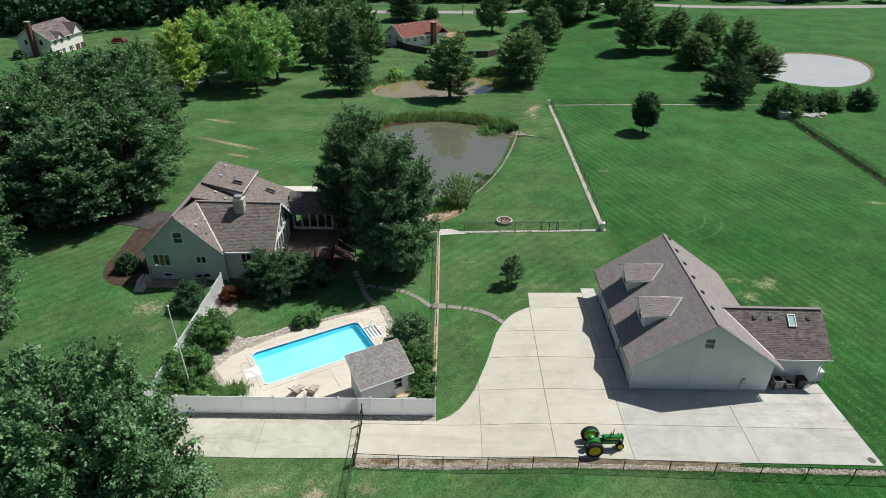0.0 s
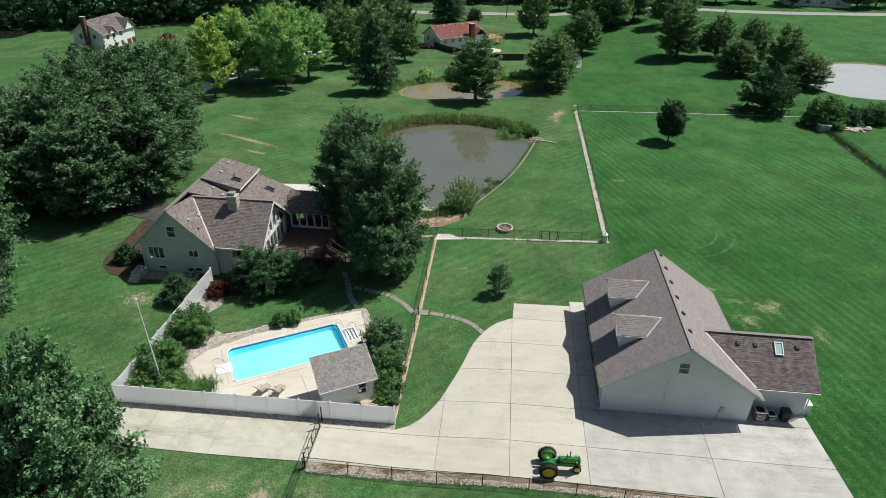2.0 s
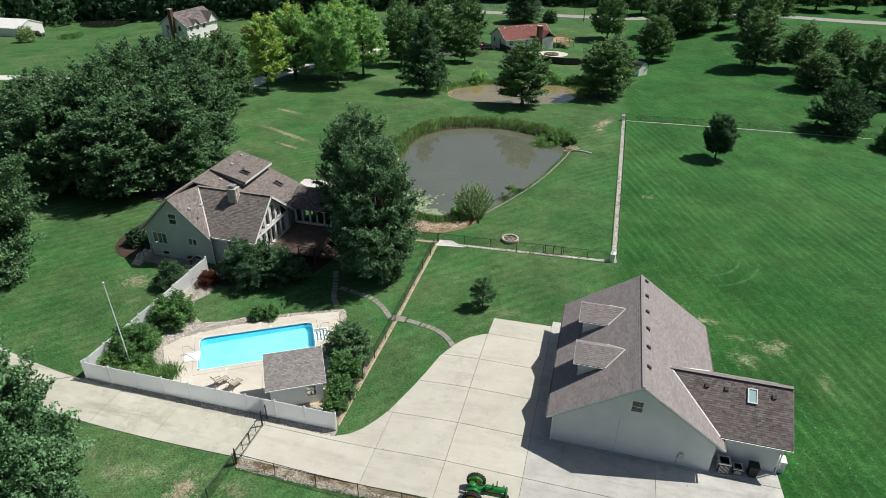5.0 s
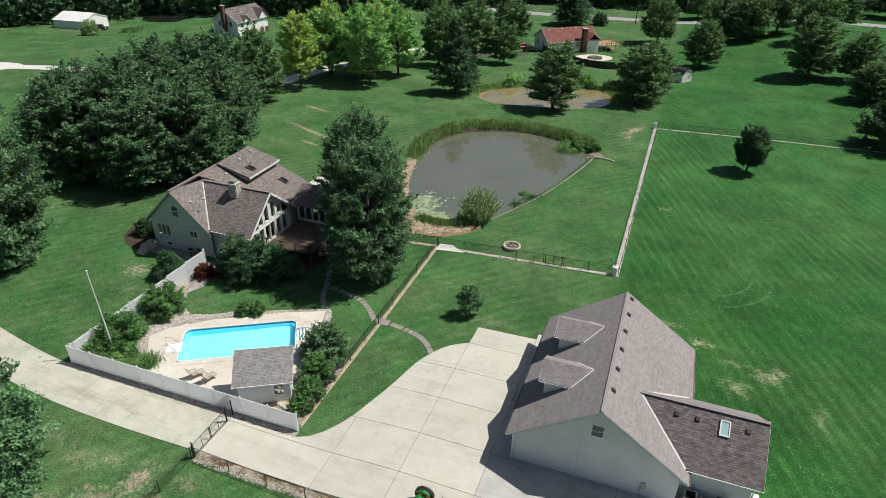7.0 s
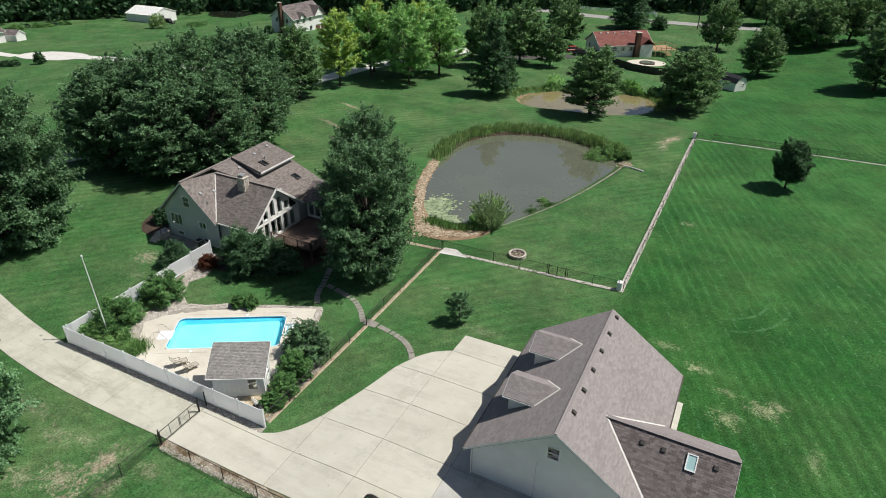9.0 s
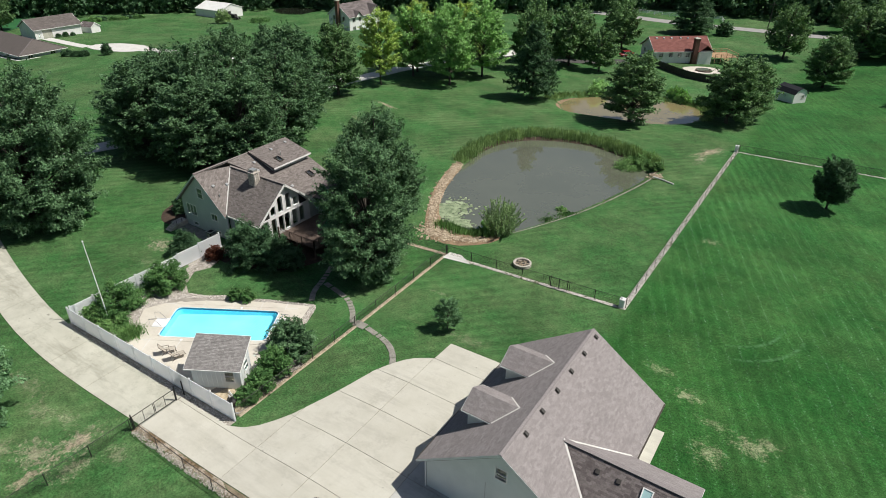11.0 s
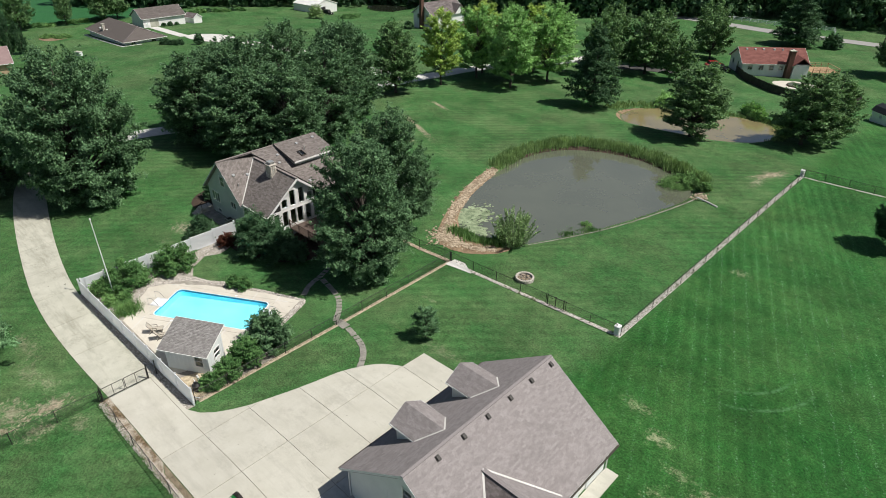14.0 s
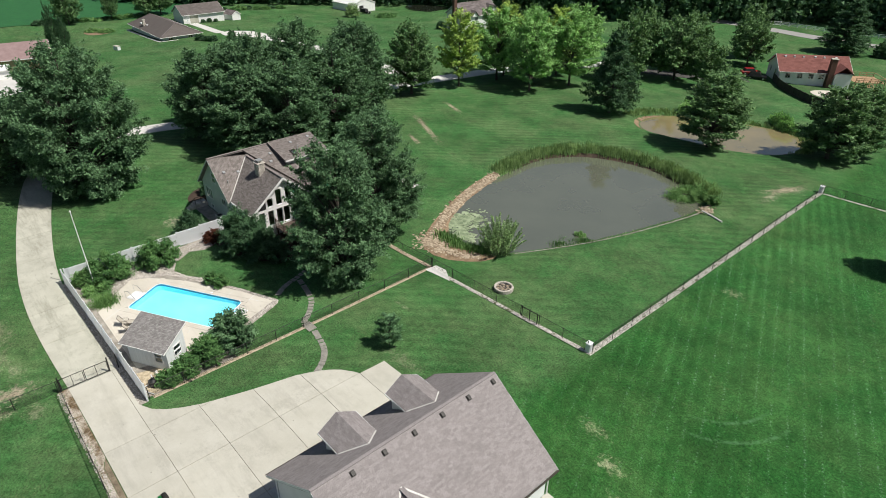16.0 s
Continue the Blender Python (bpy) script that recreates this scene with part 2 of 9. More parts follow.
    for x, y, rx, ry, s in ((32.8, 54.2, 1.6, 1.0, 1.0), (30.3, 51.9, 1.3, 1.3, 0.7), (27.4, 57.2, 1.4, 0.9, 0.8), (24.7, 59.3, 1.3, 0.8, 0.6), (33.9, 55.2, 1.0, 0.7, 0.8), (-28.3, 48.4, 1.8, 1.3, 0.8), (-8.4, 27.6, 1.3, 1.8, 1.0), (-9.8, 25.2, 2.4, 1.4, 0.8), (-11.5, 28.3, 1.6, 0.7, 0.6), (-6.5, 26.0, 0.9, 1.6, 0.6), (-14.0, 27.6, 2.0, 1.0, 0.6), (-18.0, 28.6, 2.5, 0.9, 0.5), (-12.6, 24.0, 1.6, 1.0, 0.7), (-5.0, 28.5, 1.2, 0.8, 0.5), (-22.5, 27.4, 1.8, 1.0, 0.45), (-26.5, 45.5, 1.6, 0.9, 0.3), (36.5, 50.5, 0.8, 1.6, 0.45), (30.0, 55.0, 1.5, 0.5, 0.5),
                            (16.0, 115.2, 1.8, 1.2, 0.9), (15.4, 110.5, 0.9, 3.0, 0.7), (1.6, 122.8, 2.6, 1.3, 0.6), (57.3, 75.5, 2.0, 0.6, 0.6),
                            (23.0, 85.0, 1.2, 0.8, 0.6), (9.2, 53.2, 2.2, 0.8, 0.4), (2.5, 58.5, 1.2, 0.3, 0.35)):
        dx = m.math("DIVIDE", m.math("SUBTRACT", xyz.outputs[0], x), rx)
        dy = m.math("DIVIDE", m.math("SUBTRACT", xyz.outputs[1], y), ry)
        d = m.math("SQRT", m.math("ADD", m.math("MULTIPLY", dx, dx), m.math("MULTIPLY", dy, dy)))
        f = m.math("SUBTRACT", m.math("MULTIPLY", rough_edge, 9.0), m.math("ADD", m.math("MULTIPLY", d, 1.15), 3.6))
        f = m.math("MULTIPLY", m.n("Clamp", ins={0: f}).outputs[0], s)
        c = m.mix(f, c, (0.42, 0.355, 0.20))
    olive = m.math("ADD", m.math("MULTIPLY", m.ramp(m.noise(0.085, 5, 0.7), 0.42, 0.62), 0.62), m.math("MULTIPLY", m.ramp(m.noise(0.4, 6, 0.8), 0.44, 0.62), 0.28))
    olive = m.math("MULTIPLY", olive, m.math("SUBTRACT", 1.0, m.math("MULTIPLY", field, 0.6)))
    c = m.mix(olive, c, (0.100, 0.160, 0.048))
    # thin streaks of bare earth: from, to, half width
    for ax, ay, bx, by, w in STREAKS:
        ln = math.hypot(bx - ax, by - ay)
        ux, uy = (bx - ax) / ln, (by - ay) / ln
        px, py = m.math("SUBTRACT", xyz.outputs[0], (ax + bx) / 2), m.math("SUBTRACT", xyz.outputs[1], (ay + by) / 2)
        al = m.math("DIVIDE", m.math("ABSOLUTE", m.math("ADD", m.math("MULTIPLY", px, ux), m.math("MULTIPLY", py, uy))), ln / 2)
        ac = m.math("DIVIDE", m.math("ABSOLUTE", m.math("SUBTRACT", m.math("MULTIPLY", py, ux), m.math("MULTIPLY", px, uy))), w)
        d = m.math("MAXIMUM", m.math("MULTIPLY", al, 1.3), ac)
        f = m.n("Clamp", ins={0: m.math("SUBTRACT", m.math("MULTIPLY", rough_edge, 8.0), m.math("ADD", d, 2.7))}).outputs[0]
        c = m.mix(m.math("MULTIPLY", f, 0.8), c, (0.34, 0.28, 0.15))
    c = m.mix(field, c, m.mix(1.0, c, (0.92, 1.03, 0.90), "MULTIPLY"))
    # blades and clumps: light and dark at two fine scales
    grain = m.n("MapRange", ins={0: m.noise(7.0, 8, 0.92), 1: 0.40, 2: 0.60, 3: 0.38, 4: 1.62}).outputs[0]
    clump = m.n("MapRange", ins={0: m.noise(1.3, 6, 0.75), 1: 0.36, 2: 0.64, 3: 0.86, 4: 1.15}).outputs[0]
    swing = m.math("MULTIPLY", m.math("ADD", 0.24, m.math("MULTIPLY", field, 0.02)), m.ramp(m.noise(0.07, 3), 0.66, 0.40))
    clump = m.math("MULTIPLY", clump, m.math("ADD", 1.0, m.math("MULTIPLY", m.math("SUBTRACT", stripes, 0.5), swing)))
    clump = m.math("MULTIPLY", clump, m.n("MapRange", ins={0: m.noise(0.13, 6, 0.72), 1: 0.36, 2: 0.64, 3: 0.74, 4: 1.16}).outputs[0])
    c = m.mix(1.0, c, m.n("CombineColor", ins={0: m.math("MULTIPLY", grain, clump), 1: m.math("MULTIPLY", grain, clump), 2: m.math("MULTIPLY", grain, clump)}).outputs[0], "MULTIPLY")
    # pale turning tracks of the mower
    tx, ty = m.math("SUBTRACT", xyz.outputs[0], 27.0), m.math("SUBTRACT", xyz.outputs[1], 71.5)
    tr = m.math("SQRT", m.math("ADD", m.math("MULTIPLY", tx, tx), m.math("MULTIPLY", ty, ty)))
    facing = m.math("DIVIDE", m.math("SUBTRACT", m.math("MULTIPLY", tx, 0.788), m.math("MULTIPLY", ty, 0.616)), tr)
    for r in (5.6, 7.53):
        ring = m.math("MULTIPLY", m.ramp(m.math("ABSOLUTE", m.math("SUBTRACT", tr, r)), 0.22, 0.06), m.ramp(facing, 0.80, 0.92))
        c = m.mix(m.math("MULTIPLY", ring, m.math("MULTIPLY", m.ramp(m.noise(2.6, 3), 0.35, 0.7), 0.7)), c, (0.12, 0.24, 0.09))
    c = m.mix(1.0, c, m.mix(field, (1.05, 1.03, 1.46), (0.93, 1.03, 1.29)), "MULTIPLY")
    m.color(c)
    m.bump(m.math("ADD", fine, m.noise(30, 2)), 0.55, 0.06)
    return m.m


def leaf_material(name, dark, light, tip=None, gloss=0.45):
    m = Mat(name, 0.55, 0, 0.12)
    r = m.island()
    c = m.mix(r, dark, light)
    c = m.mix(m.math("MULTIPLY", m.ramp(m.noise(1.5, 3), 0.52, 0.40), 0.6), c, dark)
    c = m.mix(m.math("MULTIPLY", m.ramp(m.noise(0.9, 3), 0.46, 0.64), 0.75), c, tip or tuple(v * 1.35 for v in light))
    m.color(c)
    tr = m.n("BsdfTranslucent")
    m.put(tr.inputs[0], m.mix(0.5, c, (light[0] * 1.6, light[1] * 1.7, light[2] * 0.8)))
    mixer = m.n("MixShader", ins={0: 0.15, 1: m.b.outputs[0], 2: tr.outputs[0]})
    m.t.links.new(mixer.outputs[0], m.t.nodes["Material Output"].inputs[0])
    return m.m


def concrete_material(name, a, b, dark, each=True, wear=0.55):
    m = Mat(name, 0.85, 0, 0.3)
    c = m.mix(m.ramp(m.noise(0.6, 5, 0.65), 0.3, 0.7), a, b)
    c = m.mix(m.math("MULTIPLY", m.ramp(m.noise(0.22, 6, 0.7), 0.52, 0.75), 0.5), c, dark)
    c = m.mix(m.math("MULTIPLY", m.ramp(m.noise(2.4, 6, 0.75), 0.60, 0.75), 0.35), c, dark)
    c = m.mix(m.math("MULTIPLY", m.ramp(m.noise(28, 3), 0.4, 0.75), 0.25), c, dark)
    c = m.mix(m.math("MULTIPLY", m.ramp(m.noise(1.0, 6, 0.75, m.turned(0.0, (0.12, 0.75, 1))), 0.50, 0.66 if wear > 0.6 else 0.72), wear), c, dark)
    stain = m.math("MULTIPLY", m.ramp(m.noise(0.33, 8, 0.78), 0.52, 0.60), m.ramp(m.noise(5.0, 5, 0.75), 0.35, 0.60))
    c = m.mix(m.math("MULTIPLY", stain, wear * 0.75), c, dark)
    spot = m.ramp(m.noise(1.9, 2, 0.5), 0.75, 0.77)
    c = m.mix(m.math("MULTIPLY", spot, 0.6), c, tuple(v * 0.45 for v in dark))
    if each:
        c = m.mix(m.math("MULTIPLY", m.each(), 0.22), c, dark)
    m.color(c)
    m.bump(m.noise(60, 3), 0.15, 0.004)
    return m.m


def shingle_material(name, a, b, c3):
    m = Mat(name, 0.92, 0, 0.2)
    r = m.math("FRACT", m.math("ADD", m.island(), m.each()))
    c = m.mix(r, a, b)
    c = m.mix(m.math("MULTIPLY", m.ramp(m.noise(0.5, 5, 0.65), 0.4, 0.7), 0.35), c, c3)
    c = m.mix(m.math("MULTIPLY", m.ramp(m.noise(13, 5, 0.85), 0.44, 0.60), 0.55), c, tuple(v * 0.58 for v in a))
    c = m.mix(m.math("MULTIPLY", m.ramp(m.noise(0.9, 4, 0.7, m.place((1.6, 0.35, 1))), 0.52, 0.70), 0.35), c, tuple(v * 0.62 for v in a))
    m.color(c)
    m.bump(m.noise(90, 2), 0.25, 0.004)
    return m.m


def siding_material(name, a, b, pitch=0.0, turn=0.0):
    """Painted boards; pitch: width of the vertical boards."""
    m = Mat(name, 0.6, 0, 0.35)
    c = m.mix(m.ramp(m.noise(0.7, 4), 0.35, 0.7), a, b)
    c = m.mix(m.math("MULTIPLY", m.ramp(m.noise(7, 5, 0.7), 0.55, 0.8), 0.25), c, tuple(v * 0.75 for v in b))
    m.color(c)
    m.bump(m.noise(35, 2), 0.08, 0.004)
    return m.m


def water_material(name, shallow, deep, rough, ripples, ior=2.0):
    m = Mat(name, rough, 0, 1.0)
    m.color(m.mix(m.ramp(m.noise(0.12, 4), 0.35, 0.7), shallow, deep))
    m.bump(m.n("TexNoise", ins={"Vector": m.place((1, 1.6, 1)), "Scale": 1.6, "Detail": 4.0}).outputs[0], ripples, 0.02)
    m.b.inputs["IOR"].default_value = ior
    return m.m


def glass_material(name, tint=(0.75, 0.85, 0.85), rough=0.02):
    m = Mat(name, rough, 0, 0.5)
    m.color(tint)
    m.b.inputs["Transmission Weight"].default_value = 1.0
    m.b.inputs["IOR"].default_value = 1.45
    return m.m


GRASS = grass_material()
CROP = mottled("field_crop", (0.014, 0.090, 0.026), (0.024, 0.132, 0.036), 0.4, 0.8, 0.5, 6, dist=0.1)
LEAF = leaf_material("maple_leaf", (0.016, 0.051, 0.024), (0.156, 0.276, 0.138))
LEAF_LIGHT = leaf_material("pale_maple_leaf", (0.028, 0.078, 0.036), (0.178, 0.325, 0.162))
LEAF_OVAL = leaf_material("lawn_tree_leaf", (0.022, 0.066, 0.026), (0.19, 0.32, 0.135))
LEAF_DARK = leaf_material("dark_leaf", (0.013, 0.043, 0.021), (0.102, 0.198, 0.096))
LEAF_BRIGHT = leaf_material("bright_leaf", (0.078, 0.195, 0.062), (0.33, 0.56, 0.20))
LEAF_YELLOW = leaf_material("yellowing_leaf", (0.15, 0.27, 0.062), (0.43, 0.56, 0.15))
LEAF_WEED = leaf_material("weed_leaf", (0.055, 0.14, 0.042), (0.19, 0.335, 0.115))
LEAF_PINE = leaf_material("pine_needle", (0.024, 0.066, 0.034), (0.080, 0.155, 0.074))
LEAF_RED = leaf_material("russet_leaf", (0.06, 0.022, 0.014), (0.13, 0.05, 0.03))
LEAF_SHRUB = leaf_material("shrub_leaf", (0.042, 0.120, 0.038), (0.130, 0.255, 0.086))
REED = leaf_material("reed", (0.086, 0.168, 0.062), (0.29, 0.41, 0.17))
BARK = mottled("bark", (0.05, 0.042, 0.034), (0.11, 0.095, 0.08), 2.0, 0.9, 0.6, 25)
CONCRETE = concrete_material("pad_concrete", (0.50, 0.487, 0.418), (0.58, 0.567, 0.500), (0.34, 0.327, 0.28))
CONCRETE_GREY = concrete_material("stained_concrete", (0.46, 0.46, 0.43), (0.60, 0.60, 0.57), (0.22, 0.22, 0.205))
CONCRETE_OLD = concrete_material("drive_concrete", (0.46, 0.455, 0.385), (0.57, 0.565, 0.485), (0.30, 0.295, 0.24), True, 0.8)
CONCRETE_DECK = concrete_material("pool_deck_concrete", (0.61, 0.575, 0.50), (0.67, 0.635, 0.56), (0.46, 0.42, 0.355))
CONCRETE_WHITE = concrete_material("pale_concrete", (0.62, 0.61, 0.58), (0.70, 0.69, 0.66), (0.45, 0.44, 0.41))
JOINT = mottled("joint_fill", (0.20, 0.18, 0.145), (0.30, 0.28, 0.235), 1.5, 0.95, 0.4, 20)
STRIP = mottled("gravel_strip", (0.19, 0.17, 0.145), (0.44, 0.41, 0.36), 1.2, 0.95, 0.7, 18, dist=0.03)
STRIP_RED = mottled("pink_gravel", (0.24, 0.185, 0.125), (0.60, 0.51, 0.39), 3.5, 0.95, 0.7, 12, dist=0.03)
TAN_GRAVEL = mottled("tan_gravel", (0.30, 0.245, 0.165), (0.62, 0.53, 0.38), 4.0, 0.95, 0.7, 22, dist=0.02)
PAVER = mottled("grey_paver", (0.17, 0.165, 0.145), (0.33, 0.315, 0.28), 2.5, 0.9, 0.4, 20)
VERGE = Mat("gravel_and_mulch", 0.95, 0, 0.2)
VERGE.color(VERGE.mix(VERGE.ramp(VERGE.noise(0.5, 6, 0.75), 0.46, 0.56), VERGE.mix(VERGE.ramp(VERGE.noise(9, 4, 0.8), 0.4, 0.6), (0.26, 0.22, 0.17), (0.56, 0.51, 0.43)), VERGE.mix(VERGE.ramp(VERGE.noise(6, 5, 0.8), 0.42, 0.58), (0.075, 0.05, 0.028), (0.22, 0.165, 0.10))))
VERGE.bump(VERGE.noise(14, 4), 0.7, 0.03)
VERGE = VERGE.m
MULCH_DRY = mottled("dry_mulch", (0.11, 0.085, 0.055), (0.30, 0.25, 0.175), 1.5, 0.95, 0.8, 12, dist=0.04)
DIRT = mottled("bare_earth", (0.13, 0.085, 0.052), (0.33, 0.235, 0.15), 1.6, 0.95, 0.7, 9, dist=0.03)
# mulch and mud; also the painted shade below the deck and shrubs
MULCH_AND_SHADE = mottled("bark_mulch_and_shade", (0.030, 0.020, 0.014), (0.085, 0.058, 0.042), 1.5, 0.95, 0.8, 16, dist=0.04)
STONE = Mat("river_stone", 0.85, 0, 0.3)
STONE.color(STONE.mix(STONE.island(), (0.27, 0.245, 0.22), (0.64, 0.60, 0.55)))
STONE.bump(STONE.noise(30, 3), 0.3, 0.01)
STONE = STONE.m
RIPRAP = Mat("riprap_stone", 0.9, 0, 0.25)
RIPRAP.color(RIPRAP.mix(RIPRAP.island(), (0.18, 0.135, 0.088), (0.50, 0.42, 0.315)))
RIPRAP.bump(RIPRAP.noise(20, 3), 0.4, 0.02)
RIPRAP = RIPRAP.m
SHINGLE = shingle_material("grey_brown_shingle", (0.250, 0.228, 0.226), (0.330, 0.303, 0.302), (0.292, 0.265, 0.262))
SHINGLE_GREY = shingle_material("grey_shingle", (0.215, 0.205, 0.198), (0.36, 0.345, 0.335), (0.29, 0.275, 0.265))
SHINGLE_HOUSE = shingle_material("house_shingle", (0.150, 0.132, 0.123), (0.290, 0.260, 0.245), (0.220, 0.192, 0.176))
SHINGLE_RED = shingle_material("red_shingle", (0.19, 0.078, 0.066), (0.28, 0.120, 0.104), (0.24, 0.105, 0.09))
# brown roofs; also the painted shade of the garage wing's south slope
SHINGLE_BROWN_AND_SHADE = shingle_material("brown_and_shaded_shingle", (0.118, 0.101, 0.099), (0.250, 0.220, 0.216), (0.190, 0.163, 0.158))
SHINGLE_RANCH = shingle_material("weathered_grey_shingle", (0.12, 0.105, 0.098), (0.18, 0.16, 0.15), (0.15, 0.13, 0.12))
SIDING = siding_material("pale_grey_siding", (0.66, 0.695, 0.69), (0.72, 0.755, 0.75))
SIDING_GREEN = siding_material("sage_grey_siding", (0.48, 0.53, 0.50), (0.54, 0.59, 0.56))
SIDING_WHITE = siding_material("white_siding", (0.76, 0.76, 0.75), (0.83, 0.83, 0.82))
SIDING_TAN = siding_material("tan_siding", (0.42, 0.30, 0.19), (0.50, 0.37, 0.25))
TRIM = mottled("white_trim", (0.74, 0.74, 0.72), (0.82, 0.82, 0.80), 1.5, 0.5, 0.05, 30)
VINYL = Mat("white_vinyl", 0.4)
VINYL.color(VINYL.mix(VINYL.ramp(VINYL.noise(0.7), 0.35, 0.65), (0.94, 0.955, 0.97), (0.96, 0.97, 0.985)))
VINYL_THROUGH = VINYL.n("BsdfTranslucent", ins={0: (0.97, 0.98, 0.995, 1)})
VINYL.t.links.new(VINYL.n("MixShader", ins={0: 0.6, 1: VINYL.b.outputs[0], 2: VINYL_THROUGH.outputs[0]}).outputs[0], VINYL.t.nodes["Material Output"].inputs[0])
VINYL = VINYL.m
IRON = mottled("black_coated_steel", (0.010, 0.010, 0.010), (0.025, 0.025, 0.024), 5, 0.5, 0.05, 50)
STEEL = mottled("stainless_steel", (0.55, 0.56, 0.57), (0.68, 0.69, 0.70), 4, 0.25, 0.03, 50, metal=1.0)
ALU = mottled("grey_metal", (0.42, 0.43, 0.43), (0.58, 0.59, 0.59), 3, 0.45, 0.05, 40, metal=0.6)
VENT = mottled("dark_vent", (0.035, 0.032, 0.03), (0.07, 0.065, 0.06), 4, 0.6, 0.1, 40)
GLASS = glass_material("window_glass")
DARK = mottled("dark_interior", (0.012, 0.012, 0.013), (0.03, 0.03, 0.03), 2, 0.8, 0.05, 20)
WATER = water_material("pond_water", (0.136, 0.146, 0.108), (0.114, 0.124, 0.092), 0.01, 0.02)
WATER_DARK = water_material("shaded_water", (0.020, 0.024, 0.016), (0.014, 0.018, 0.013), 0.02, 0.02)
WATER_BROWN = water_material("muddy_water", (0.29, 0.235, 0.115), (0.21, 0.185, 0.105), 0.03, 0.04, 2.3)
# sky's reflection on the far pond is put into this pale base colour
WATER_SKY_PALE = water_material("sky_pale_pond_water", (0.52, 0.54, 0.53), (0.47, 0.49, 0.48), 0.05, 0.04, 2.3)
WOOD_DECK = mottled("stained_deck_wood", (0.07, 0.048, 0.038), (0.13, 0.095, 0.078), 1.2, 0.7, 0.2, 25)
WOOD_NEW = mottled("new_cedar", (0.34, 0.215, 0.12), (0.44, 0.29, 0.17), 1.2, 0.7, 0.2, 25)
WOOD_OLD = mottled("weathered_wood", (0.035, 0.03, 0.026), (0.08, 0.07, 0.06), 1.5, 0.85, 0.3, 25)
BRICK = mottled("red_brick", (0.085, 0.045, 0.034), (0.16, 0.085, 0.064), 4, 0.9, 0.4, 25)
STONEWORK = mottled("chimney_stone", (0.33, 0.30, 0.26), (0.60, 0.56, 0.50), 3, 0.9, 0.6, 12, dist=0.03)
POOL_LINER = mottled("pool_liner", (0.17, 0.66, 0.80), (0.25, 0.75, 0.88), 0.6, 0.4, 0.05, 10)
POOL_WATER = glass_material("pool_water", (0.82, 0.97, 1.0), 0.0)
GREEN_PAINT = mottled("tractor_green", (0.008, 0.13, 0.026), (0.014, 0.19, 0.038), 3, 0.35, 0.03, 40, spec=0.5)
YELLOW_PAINT = mottled("wheel_yellow", (0.70, 0.50, 0.02), (0.80, 0.58, 0.03), 3, 0.4, 0.03, 40)
RUBBER = mottled("tyre_rubber", (0.014, 0.014, 0.013), (0.035, 0.033, 0.03), 4, 0.8, 0.3, 40)
PLASTIC_DARK = mottled("dark_plastic", (0.012, 0.013, 0.014), (0.028, 0.03, 0.03), 4, 0.5, 0.05, 40)
SLING = mottled("beige_sling", (0.40, 0.36, 0.30), (0.50, 0.46, 0.39), 6, 0.8, 0.1, 60)
BRONZE = mottled("bronze_frame", (0.10, 0.085, 0.07), (0.16, 0.14, 0.12), 6, 0.4, 0.05, 60, metal=0.6)
RED_PAINT = mottled("red_car_paint", (0.25, 0.008, 0.012), (0.32, 0.012, 0.018), 3, 0.3, 0.0, 40)
BLACK_PAINT = mottled("black_car_paint", (0.008, 0.008, 0.010), (0.016, 0.016, 0.018), 3, 0.25, 0.0, 40)
WHITE_PAINT = mottled("white_paint", (0.72, 0.73, 0.74), (0.80, 0.80, 0.80), 2, 0.35, 0.02, 40)
# opaque cyan pane tint with the sky's reflection put into the colour
SKYLIGHT_SKY_TINT = mottled("skylight_sky_tint", (0.34, 0.52, 0.53), (0.36, 0.55, 0.56), 1, 0.4, 0.0, 20)
METAL_ROOF = mottled("white_metal_roof", (0.66, 0.67, 0.66), (0.76, 0.77, 0.76), 0.8, 0.4, 0.05, 20)
METAL_BROWN = mottled("brown_metal_roof", (0.23, 0.155, 0.148), (0.31, 0.225, 0.218), 0.8, 0.5, 0.05, 20)
LILY = leaf_material("lily_pad", (0.15, 0.21, 0.12), (0.34, 0.40, 0.26))
LEAF_WILLOW = leaf_material("willow_leaf", (0.085, 0.165, 0.062), (0.31, 0.44, 0.19))
PALE_STRIP = Mat("broken_mowing_strip", 0.92, 0, 0.25)
PALE_STRIP.color(PALE_STRIP.mix(PALE_STRIP.ramp(PALE_STRIP.noise(1.5, 6, 0.8), 0.53, 0.60), PALE_STRIP.mix(PALE_STRIP.ramp(PALE_STRIP.noise(4.5, 6, 0.8), 0.42, 0.58), (0.30, 0.28, 0.24), (0.70, 0.68, 0.63)), (0.09, 0.11, 0.05)))
PALE_STRIP.bump(PALE_STRIP.noise(12, 4), 0.6, 0.03)
PALE_STRIP = PALE_STRIP.m
ROAD = mottled("road_asphalt", (0.26, 0.26, 0.25), (0.34, 0.33, 0.32), 0.7, 0.9, 0.3, 20)
# toned extra dark to carry tree shade missing from the house drive
ASPHALT = mottled("dark_asphalt", (0.045, 0.044, 0.042), (0.085, 0.082, 0.078), 0.7, 0.9, 0.3, 20)


# ---- ground ----
def axis(lo, hi, step, fine, fine_step):
    xs, x = [], lo
    while x < hi:
        xs.append(x)
        x += fine_step if fine[0] <= x < fine[1] else step
    return xs + [hi]


